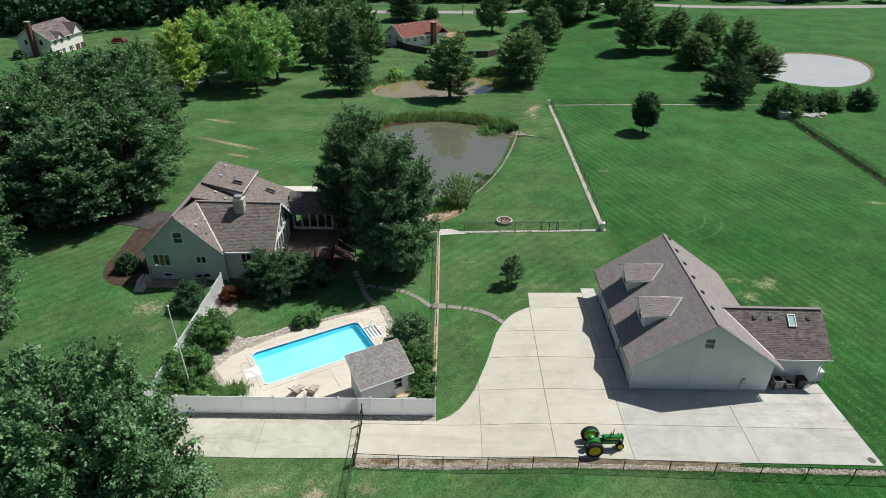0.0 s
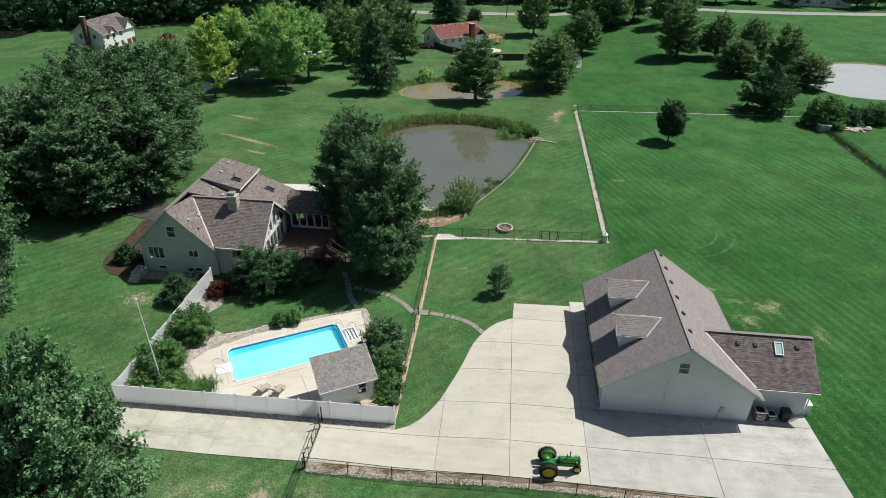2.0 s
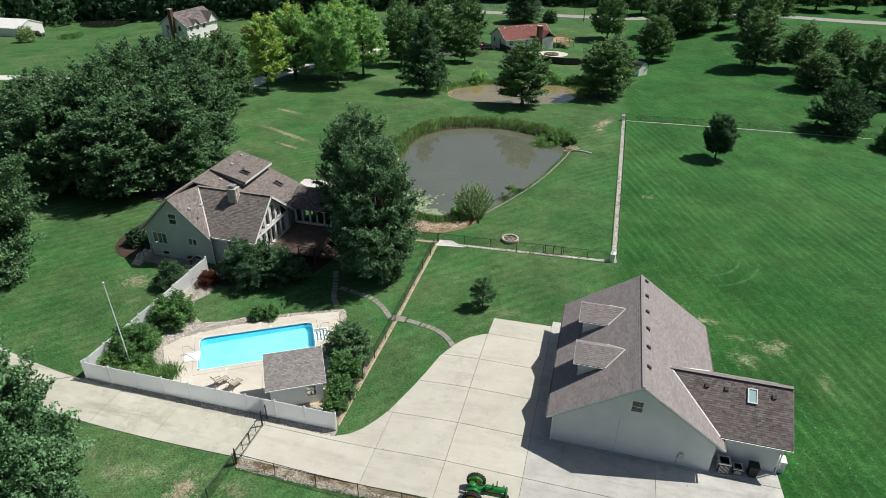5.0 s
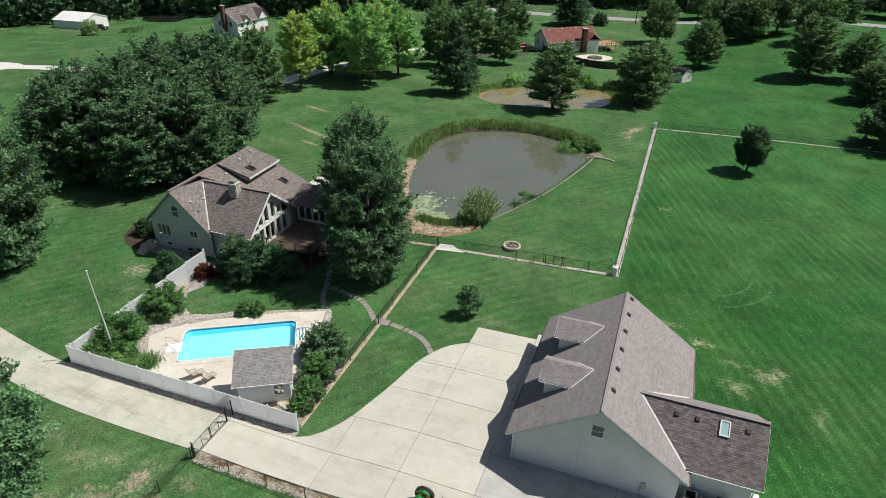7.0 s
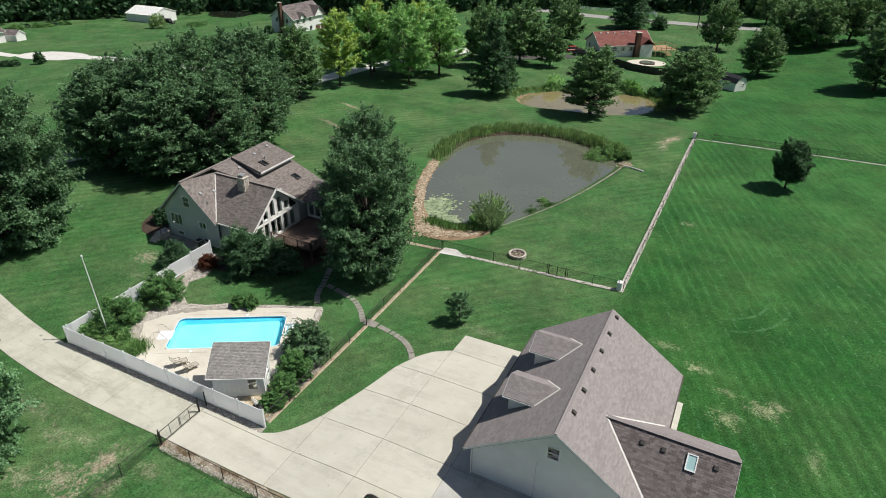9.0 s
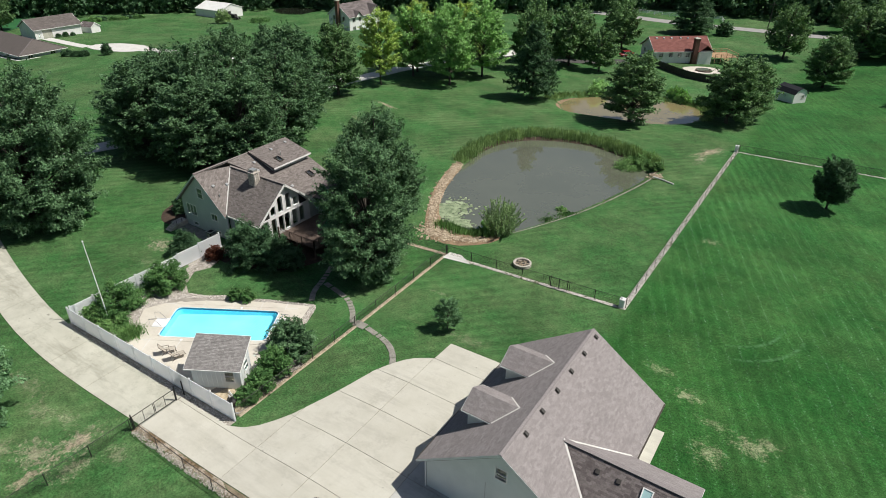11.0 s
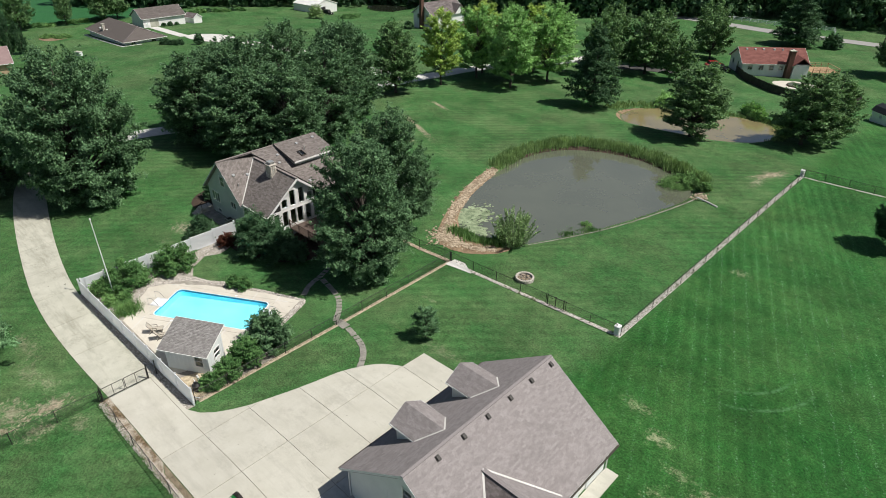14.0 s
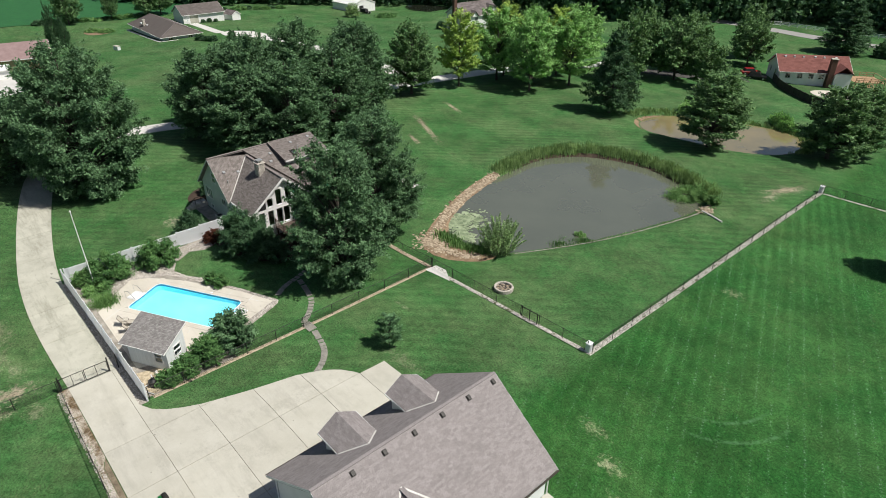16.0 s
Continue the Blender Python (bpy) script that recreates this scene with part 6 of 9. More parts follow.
def house_landing():
    """Raised stone landing with steps and a rail at the house's corner."""
    g = land_at(-30.2, 52.6)
    t = thing("stone_landing", pose(-30.3, 52.5, g), "small stone landing with steps and a dark rail beside the house", "landing")
    part("platform", boxed(-0.55, 0.55, -0.75, 0.75, -0.2, 0.62, bevel=0.03), STONEWORK, t)
    for i in range(3):
        part("step", boxed(-0.5, 0.5, -1.05 - 0.3 * i, -0.75 - 0.3 * i, -0.2, 0.45 - 0.17 * i, bevel=0.02), STONEWORK, t)
    for y in (-0.7, 0.0, 0.7):
        part("rail_post", cone(bmesh.new(), (0.5, y, 0.6), (0.5, y, 1.45), 0.025, 0.025, 8), IRON, t)
    part("handrail", tube(bmesh.new(), [(0.5, -1.6, 0.9), (0.5, -0.7, 1.45), (0.5, 0.7, 1.45)], 0.025), IRON, t)


house_landing()


# ---- pool ----
def rounded(u, v, r, n=5):
    pts = []
    for cu, cv, a0 in ((u - r, v - r, 0), (-u + r, v - r, 90), (-u + r, -v + r, 180), (u - r, -v + r, 270)):
        for i in range(n + 1):
            a = radians(a0 + 90 * i / n)
            pts.append((cu + r * math.cos(a), cv + r * math.sin(a)))
    return pts


def build_pool():
    deck_z = -0.2
    deck = tagged(new("pool_deck"), "beige concrete pool deck in jointed panels", "pool deck", kind="structure")
    outer = [(-19.2, 40.2), (-17.6, 43.5), (-9.7, 47.9), (-6.4, 49.4), (-4.75, 45.3), (-3.6, 42.6), (-3.5, 41.3), (-5.0, 36.0), (-15.5, 36.0), (-16.9, 37.3)]
    ring = rounded(POOL_L, POOL_W, 0.5)
    hole = [pool_xy(u, v) for u, v in ring]
    # sectors between the pool and the outline, cut by the joints
    a0, a1, a2 = -0.75, 1.05, POOL_L + 1.25  # the step alcove
    cells = [(u0, u1, v0, v1) for u0, u1 in ((-9, -5.4), (-5.4, -2.6), (-2.6, 0.3), (0.3, 3.0), (3.0, 5.4), (5.4, 9)) for v0, v1 in ((-9, -2.8), (-2.8, 2.8), (2.8, 9)) if (u0, v0) != (5.4, -2.8)]
    cells += [(5.4, 9, -2.8, a0), (5.4, 9, a1, 2.8), (a2, 9, a0, a1)]
    for u0, u1, v0, v1 in cells:
        if u1 > u0:
            bm = bmesh.new()
            bm.faces.new([bm.verts.new((x, y, 0)) for x, y in outer])
            bm.normal_update()
            bmesh.ops.triangulate(bm, faces=bm.faces[:])
            g = 0.012
            for s, ax, sg in ((u0 + g, POOL_U, -1), (u1 - g, POOL_U, 1), (v0 + g, POOL_V, -1), (v1 - g, POOL_V, 1)):
                co = (POOL_C[0] + ax[0] * s, POOL_C[1] + ax[1] * s, 0)
                bmesh.ops.bisect_plane(bm, geom=bm.verts[:] + bm.edges[:] + bm.faces[:], plane_co=co, plane_no=(ax[0] * sg, ax[1] * sg, 0), clear_outer=True)
            if not bm.faces:
                bm.free()
                continue
            if abs(u0) < 5.5 and abs(u1) < 5.5 and v0 == -2.8:
                bm.free()
                # strips beside the water
                bm = bmesh.new()
                for a, b in ((POOL_W + 0.02, 2.79), (-2.79, -POOL_W - 0.02)):
                    bm.faces.new([bm.verts.new((*pool_xy(u, v), 0)) for u, v in ((u0 + g, a), (u1 - g, a), (u1 - g, b), (u0 + g, b))])
                for lim, sg in ((-5.4, -1), (5.4, 1)):
                    if u0 == lim or u1 == lim:
                        a, b = sorted((lim - sg * g, sg * (POOL_L + 0.02)))
                        for c0, c1 in ([(-POOL_W, a0), (a1, POOL_W)] if sg > 0 else [(-POOL_W, POOL_W)]):
                            bm.faces.new([bm.verts.new((*pool_xy(u, v), 0)) for u, v in ((a, c0), (b, c0), (b, c1), (a, c1))])
            bmesh.ops.recalc_face_normals(bm, faces=bm.faces[:])
            for f in bm.faces:
                if f.normal.z < 0:
                    f.normal_flip()
            r = bmesh.ops.extrude_face_region(bm, geom=bm.faces[:], use_keep_orig=True)
            for v in [q for q in r["geom"] if isinstance(q, bmesh.types.BMVert)]:
                v.co.z -= 0.25
            for v in bm.verts:
                v.co.z += deck_z
            bmesh.ops.recalc_face_normals(bm, faces=bm.faces[:])
            part("panel", bm, CONCRETE_DECK, deck)
    pool = thing("swimming_pool", pose(POOL_C[0], POOL_C[1], deck_z, 0, 0, math.degrees(math.atan2(POOL_U[1], POOL_U[0]))), "rectangular in-ground swimming pool with clear turquoise water", "swimming pool")
    bm = bmesh.new()
    n = len(ring)
    top = [bm.verts.new((u, v, -0.02)) for u, v in ring]
    def depth(u):
        return -0.85 - 0.5 * max(0, min(1, (-u + 1.0) / 3.0))
    bot = [bm.verts.new((u * 0.985, v * 0.97, depth(u))) for u, v in ring]
    for i in range(n):
        bm.faces.new((top[(i + 1) % n], top[i], bot[i], bot[(i + 1) % n]))
    bm.faces.new(bot)
    part("basin", bm, POOL_LINER, pool, "turquoise pool liner")
    bm = bmesh.new()
    bm.faces.new([bm.verts.new((u * 0.999, v * 0.999, -0.15)) for u, v in ring])
    w = part("water", bm, POOL_WATER, pool, "clear pool water")
    w.visible_shadow = False
    bm = bmesh.new()
    for (au, av), (bu, bv) in zip(ring, ring[1:] + ring[:1]):
        k = 1.0 + 0.045
        lo = [(au, av), (bu, bv), (bu + 0.07 * np.sign(bu), bv + 0.07 * np.sign(bv)), (au + 0.07 * np.sign(au), av + 0.07 * np.sign(av))]
        vs = [bm.verts.new((u, v, 0.025)) for u, v in lo]
        bm.faces.new(vs)
        ws = [bm.verts.new((u, v, -0.05)) for u, v in lo]
        bm.faces.new((vs[1], vs[0], ws[0], ws[1]))
        bm.faces.new((vs[3], vs[2], ws[2], ws[3]))
    bmesh.ops.remove_doubles(bm, verts=bm.verts[:], dist=0.001)
    bmesh.ops.recalc_face_normals(bm, faces=bm.faces[:])
    part("coping", bm, TRIM, pool, "white pool coping")
    # dark tile line
    bm = bmesh.new()
    for (au, av), (bu, bv) in zip(ring, ring[1:] + ring[:1]):
        bm.faces.new([bm.verts.new(p) for p in ((au * 0.996, av * 0.992, -0.04), (bu * 0.996, bv * 0.992, -0.04), (bu * 0.996, bv * 0.992, -0.24), (au * 0.996, av * 0.992, -0.24))])
    part("tile_line", bm, mottled("blue_tile", (0.03, 0.13, 0.24), (0.06, 0.22, 0.38), 6, 0.3, 0.1, 30), pool)
    # white board with rails at the deep end
    part("diving_platform", boxed(-POOL_L - 1.2, -POOL_L + 0.12, -0.95, 0.4, 0.004, 0.045, bevel=0.015), WHITE_PAINT, pool, "white moulded platform")
    for v in (-0.85, 0.3):
        part("grab_rail", tube(bmesh.new(), [(-POOL_L - 1.3, v, 0.0), (-POOL_L - 1.3, v, 0.75), (-POOL_L - 0.8, v, 0.78), (-POOL_L - 0.25, v, 0.03)], 0.02), STEEL, pool)
    # alcove with moulded steps at the shallow end
    part("step_alcove", boxed(POOL_L + 0.02, a2 - 0.01, a0 + 0.01, a1 - 0.01, -1.15, -0.95), POOL_LINER, pool, "turquoise step alcove")
    for p in ((POOL_L + 0.02, a2, a0 - 0.1, a0 + 0.04), (POOL_L + 0.02, a2, a1 - 0.04, a1 + 0.1), (a2 - 0.04, a2 + 0.1, a0 - 0.1, a1 + 0.1)):
        part("alcove_rim", boxed(*p, -1.1, 0.026, bevel=0.012), TRIM, pool, "white alcove rim")
    for i in range(4):
        u = POOL_L + 1.0 - i * 0.29
        part("pool_step", boxed(u - 0.06, u + 0.13, a0 + 0.06, a1 - 0.06, -0.30 - 0.1 * i, -0.10 - 0.1 * i, bevel=0.02), WHITE_PAINT, pool, "white moulded pool step")
    bm = bmesh.new()
    bm.faces.new([bm.verts.new((u, v, -0.11)) for u, v in ((POOL_L + 0.02, a0 + 0.04), (a2 - 0.04, a0 + 0.04), (a2 - 0.04, a1 - 0.04), (POOL_L + 0.02, a1 - 0.04))])
    w = part("alcove_water", bm, POOL_WATER, pool, "clear pool water")
    w.visible_shadow = False
    for v in (a0 + 0.3, a1 - 0.3):
        part("hand_rail", tube(bmesh.new(), [(a2 + 0.2, v, 0.0), (a2 + 0.2, v, 0.75), (a2 - 0.4, v, 0.8), (a2 - 0.9, v, -0.3)], 0.022), STEEL, pool)
    # pale sealed joints in the deck
    for u in (-5.4, -2.6, 0.3, 3.0, 5.4):
        for v0, v1 in ((POOL_W + 0.3, 3.0 if u < 0 else 3.9), (-4.6 if u < 0 else -3.6, -POOL_W - 0.3)):
            part("joint_strip", boxed(u - 0.035, u + 0.035, v0, v1, -0.02, 0.004), CONCRETE_WHITE, pool, "pale sealed deck joint")
    for u0, u1 in ((-6.6, -5.5), (5.5, 6.6)):
        for v in (-2.8, 2.8):
            part("joint_strip", boxed(u0, u1, v - 0.035, v + 0.035, -0.02, 0.004), CONCRETE_WHITE, pool, "pale sealed deck joint")
    part("skimmer_lid", cone(bmesh.new(), (1.2, POOL_W + 0.3, 0.005), (1.2, POOL_W + 0.3, 0.025), 0.13, 0.13, 16), WHITE_PAINT, pool)
    part("skimmer_lid", cone(bmesh.new(), (-2.6, -POOL_W - 0.4, 0.005), (-2.6, -POOL_W - 0.4, 0.025), 0.13, 0.13, 16), WHITE_PAINT, pool)


build_pool()


def build_pool_house():
    s = thing("pool_house", pose(-5.6, 38.85, -0.2, 0, 0, 29.5), "small grey pool house with a brown single-pitch shingle roof", "shed")
    L, W, N = 2.0, 2.15, 0.12
    u, o, top, ze, zt = 2.3, 2.62, 0.42, 2.25, 3.42
    k = (zt - ze) / (o + top)
    un = lambda v: ze + k * (v + o) - 0.14
    ops = [(0.75, 1.45, 0.75, 1.75)]
    part("wall", wall(bmesh.new(), [(-L, 0), (L, 0), (L, un(-W)), (-L, un(-W))], ops, face_s(0, -W), 0.1), SIDING, s)
    window(s, face_s(0, -W), *ops[0], 1, 2, 0.08)
    no = [(-1.2, -0.3, 2.35, 2.85), (0.3, 1.2, 2.35, 2.85)]
    part("wall", wall(bmesh.new(), [(-L, 0), (L, 0), (L, un(N)), (-L, un(N))], no, face_n(0, N), 0.1), SIDING, s)
    for q in no:
        window(s, face_n(0, N), *q, 1, 1, 0.06)
    for face, ops, sg in ((face_e(L, 0), [(-1.25, -0.5, 0.95, 1.85)], 1), (face_w(-L, 0), [(0.25, 1.15, 0.0, 2.0)], -1)):
        end = [(sg * (-W + 0.1), 0), (sg * (N - 0.1), 0), (sg * (N - 0.1), un(N - 0.1)), (sg * (-W + 0.1), un(-W + 0.1))]
        part("wall", wall(bmesh.new(), end if sg > 0 else end[::-1], ops, face, 0.1), SIDING, s)
        if sg > 0:
            window(s, face, *ops[0], 1, 2, 0.08)
    d = part("door", boxed(0.25, 1.15, 0.02, 0.07, 0, 2.0, m=face_w(-L, 0)), TRIM, s, "white panel door")
    part("handle", boxed(0.33, 0.39, -0.05, 0.02, 0.95, 1.05, m=face_w(-L, 0)), STEEL, d)
    for x in np.arange(-L + 0.4, L, 0.4):
        if not 0.6 < x < 1.6:
            part("batten", boxed(x - 0.02, x + 0.02, -0.015, 0, 0.0, un(-W), m=face_s(0, -W)), SIDING, s)
    for v in (-1.75, -0.35, -0.05):
        part("batten", boxed(v - 0.02, v + 0.02, -0.015, 0, 0.0, un(v), m=face_e(L, 0)), SIDING, s)
    roof_slope(s, (-u, -o, ze), (u, -o, ze), (u, top, zt), (-u, top, zt), SHINGLE_GREY, 0.1, tab=0.22, row=0.13)
    for x in (-u, u):
        bar3(s, "fascia", (x, -o, ze - 0.06), (x, top, zt - 0.06), 0.03, 0.13, TRIM)
    bar3(s, "fascia", (-u, top + 0.02, zt - 0.06), (u, top + 0.02, zt - 0.06), 0.03, 0.14, TRIM)
    bar3(s, "gutter", (-u, -o - 0.03, ze - 0.06), (u, -o - 0.03, ze - 0.06), 0.07, 0.08, TRIM)


build_pool_house()


# ---- fences ----
def vinyl_fence(points, height, label, every=2.4):
    f = thing("vinyl_fence", pose(0, 0, 0), label, "fence")
    for (ax, ay), (bx, by) in zip(points, points[1:]):
        L = math.hypot(bx - ax, by - ay)
        n = max(1, round(L / every))
        ang = math.degrees(math.atan2(by - ay, bx - ax))
        for i in range(n + 1):
            x, y = ax + (bx - ax) * i / n, ay + (by - ay) * i / n
            z = land_at(x, y)
            p = part("post", boxed(-0.065, 0.065, -0.065, 0.065, -0.3, height + 0.06, m=pose(x, y, z, 0, 0, ang)), VINYL, f)
            cap = bmesh.new()
            box(cap, -0.08, 0.08, -0.08, 0.08, height + 0.06, height + 0.09, m=pose(x, y, z, 0, 0, ang))
            bmesh.ops.create_cone(cap, cap_ends=True, segments=4, radius1=0.1, radius2=0.01, depth=0.08, matrix=pose(x, y, z + height + 0.13, 0, 0, ang + 45))
            part("post_cap", cap, VINYL, p)
            if i < n:
                x2, y2 = ax + (bx - ax) * (i + 1) / n, ay + (by - ay) * (i + 1) / n
                zm = (z + land_at(x2, y2)) / 2
                w = L / n / 2 - 0.065
                m = pose((x + x2) / 2, (y + y2) / 2, zm, 0, 0, ang)
                bm = bmesh.new()
                box(bm, -w, w, -0.02, 0.02, 0.06, height - 0.05, m=m)
                part("panel", bm, VINYL, f)
                part("rail", boxed(-w, w, -0.03, 0.03, height - 0.12, height, m=m, bevel=0.008), VINYL, f)
                part("rail", boxed(-w, w, -0.03, 0.03, 0.04, 0.2, m=m, bevel=0.008), VINYL, f)


vinyl_fence([(-22.7, 35.05), (-0.6, 35.3)], 1.75, "tall white vinyl privacy fence along the driveway")
vinyl_fence([(-22.7, 35.3), (-22.5, 44.0), (-22.2, 51.8)], 1.75, "tall white vinyl privacy fence beside the pool garden")


def chain_fence(points, height, label, every=3.0, gates=()):
    """Black chain-link fence: posts, top rail and woven wire."""
    f = thing("chain_link_fence", pose(0, 0, 0), label, "fence")
    vs = []
    for (ax, ay), (bx, by) in zip(points, points[1:]):
        L = math.hypot(bx - ax, by - ay)
        ux, uy = (bx - ax) / L, (by - ay) / L
        n = max(1, round(L / every))
        for i in range(n + 1):
            x, y = ax + ux * L * i / n, ay + uy * L * i / n
            z = land_at(x, y)
            bm = cone(bmesh.new(), (x, y, z - 0.2), (x, y, z + height + 0.03), 0.032, 0.032, 8)
            cone(bm, (x, y, z + height + 0.03), (x, y, z + height + 0.08), 0.04, 0.012, 8)
            part("post", bm, IRON, f)
            if i < n:
                x2, y2 = ax + ux * L * (i + 1) / n, ay + uy * L * (i + 1) / n
                z2 = land_at(x2, y2)
                part("top_rail", cone(bmesh.new(), (x, y, z + height), (x2, y2, z2 + height), 0.022, 0.022, 6), IRON, f)
        s = np.arange(-height, L, 0.085)
        for sg in (1, -1):
            a0, a1 = np.clip(s, 0, L), np.clip(s + height, 0, L)
            h0, h1 = np.clip(-s, 0, height), np.clip(L - s, 0, height)
            if sg < 0:
                h0, h1 = height - h0, height - h1
            z0, z1 = land(ax + ux * a0, ay + uy * a0), land(ax + ux * a1, ay + uy * a1)
            p = np.stack([ax + ux * a0, ay + uy * a0, z0 + h0], 1)
            q = np.stack([ax + ux * a1, ay + uy * a1, z1 + h1], 1)
            e = np.array([ux, uy, -sg]) / math.sqrt(2) * 0.0034
            vs.append(np.stack([p - e, p + e, q + e, q - e], 1).reshape(-1, 3))
    v = np.concatenate(vs)
    me = arrays_mesh("wire_mesh", v, np.arange(len(v)).reshape(-1, 4), IRON)
    w = new("wire_mesh", me)
    w.parent = f
    w["kind"] = "stuff"
    for gx, gy, hx, hy in gates:
        for t in (0, 0.5, 1):
            x, y = gx + (hx - gx) * t, gy + (hy - gy) * t
            z = land_at(x, y)
            part("gate_post", cone(bmesh.new(), (x, y, z - 0.2), (x, y, z + height + 0.15), 0.045, 0.045, 8), IRON, f)
        za = land_at(gx, gy)
        part("gate_frame", tube(bmesh.new(), [(gx, gy, za + 0.12), (hx, hy, za + 0.12), (hx, hy, za + height), (gx, gy, za + height), (gx, gy, za + 0.12)], 0.025), IRON, f)
    return f


chain_fence([(-6.15, 30.4), (31.3, 29.5)], 1.15, "black chain-link fence along the concrete pad")
chain_fence([(-6.2, 30.3), (-6.8, 12.0)], 1.15, "black chain-link fence across the front lawn")
chain_fence([(-0.7, 35.5), (-0.75, 49.5), (-0.9, 65.2)], 1.15, "black chain-link fence across the garden")
chain_fence([(-0.9, 65.3), (-5.2, 64.8), (-12.5, 64.6)], 1.15, "black chain-link fence between garden and pond")
chain_fence([(-0.8, 65.3), (11.2, 66.0), (13.4, 66.1), (18.7, 66.4)], 1.15, "black chain-link fence with a gate by the pond lawn", gates=[(11.4, 65.95, 13.2, 66.05)])
chain_fence([(19.15, 66.5), (19.6, 117.2)], 1.15, "black chain-link fence along the open field")
chain_fence([(19.1, 117.4), (61.2, 119.6)], 1.15, "black chain-link fence at the back of the field")
chain_fence([(61.7, 112.0), (62.3, 82), (63, 50)], 1.15, "black chain-link fence at the field boundary")


def drive_gate():
    g = thing("drive_gate", pose(0, 0, 0), "black steel double gate across the driveway", "gate")
    x, ya, yb, h = -6.15, 30.5, 34.9, 1.2
    z = land_at(x, 32.5)
    for y in (ya, yb, 34.2):
        part("gate_post", cone(bmesh.new(), (x, y, z - 0.2), (x, y, z + 1.5), 0.05, 0.05, 10), IRON, g)
    for y0, y1 in ((ya + 0.08, 32.3), (32.4, 34.12)):
        leaf = part("gate_leaf", tube(bmesh.new(), [(x, y0, z + 0.15), (x, y1, z + 0.15), (x, y1, z + h), (x, y0, z + h), (x, y0, z + 0.15)], 0.028), IRON, g)
        part("mid_rail", tube(bmesh.new(), [(x, (y0 + y1) / 2, z + 0.15), (x, (y0 + y1) / 2, z + h)], 0.02), IRON, leaf)
        b = bmesh.new()
        for s in np.arange(y0 + 0.1, y1, 0.1):
            cone(b, (x, s, z + 0.15), (x, s, z + h), 0.0022, 0.0022, 4)
        part("wire", b, IRON, leaf)


drive_gate()

for x, y in ((18.75, 66.55), (19.15, 117.5)):
    b = thing("corner_pillar", pose(x, y, land_at(x, y)), "pale square pillar box at the fence corner", "pillar", "fence corner pillars")
    part("shaft", boxed(-0.24, 0.24, -0.24, 0.24, -0.2, 0.9, bevel=0.03), WHITE_PAINT, b)
    part("cap", boxed(-0.29, 0.29, -0.29, 0.29, 0.9, 0.98, bevel=0.03), WHITE_PAINT, b)


# ---- shrubs ----
shrub("yew_shrub", -20.5, 43.7, 4.3, 3.0, LEAF_SHRUB, "rounded green shrub in the stone bed by the pool", 31, 170, 46, 0.13)
shrub("yew_shrub", -20.9, 38.9, 4.7, 2.9, LEAF_SHRUB, "wide green shrub in the stone bed by the pool", 32, 190, 46, 0.13)
shrub("low_shrub", -19.0, 37.0, 2.6, 1.0, LEAF_WEED, "low light-green shrub along the white fence", 33, 90, 40, 0.11)
shrub("low_shrub", -21.4, 36.6, 2.4, 1.7, LEAF_WEED, "light-green leafy shrub in the fence corner", 34, 80, 40, 0.12)
shrub("box_shrub", -13.3, 46.3, 1.5, 1.2, LEAF_SHRUB, "small clipped shrub beside the pool deck", 35, 70, 40, 0.1)
shrub("box_shrub", -12.2, 46.8, 1.6, 1.3, LEAF_SHRUB, "small clipped shrub beside the pool deck", 36, 70, 40, 0.1)
shrub("lilac_shrub", -3.0, 43.6, 4.2, 3.4, LEAF, "tall loose green shrub beside the pool house", 37, 170, 46, 0.14)
shrub("lilac_shrub", -2.2, 41.0, 3.0, 2.4, LEAF_SHRUB, "leafy green shrub beside the pool house", 38, 110, 44, 0.13)
shrub("lilac_shrub", -1.7, 38.9, 2.5, 1.8, LEAF_SHRUB, "low leafy shrub beside the pool house", 39, 80, 40, 0.12)
shrub("lilac_shrub", -1.6, 37.3, 1.9, 1.2, LEAF_SHRUB, "small shrub by the end of the white fence", 47, 50, 36, 0.1)
shrub("juniper_shrub", -24.3, 48.8, 4.2, 2.8, LEAF_PINE, "spiky dark juniper against the white fence", 40, 130, 46, 0.13, cone_profile)
shrub("holly_shrub", -33.0, 54.9, 2.7, 2.0, LEAF_PINE, "round dark shrub in the mulch by the house", 41, 110, 44, 0.12)
shrub("barberry_shrub", -20.9, 50.0, 2.2, 1.4, LEAF_RED, "russet-leaved barberry by the white fence", 42, 110, 44, 0.1)
shrub("evergreen_shrub", -17.0, 51.8, 6.0, 4.8, LEAF_DARK, "large dark evergreen shrub in front of the house", 43, 300, 56, 0.125)
shrub("evergreen_shrub", -14.4, 52.4, 4.4, 4.0, LEAF_DARK, "large dark evergreen shrub by the deck", 44, 260, 56, 0.125)
shrub("evergreen_shrub", -13.0, 53.6, 3.0, 2.6, LEAF_DARK, "dark shaded shrub below the deck", 48, 140, 46, 0.15)


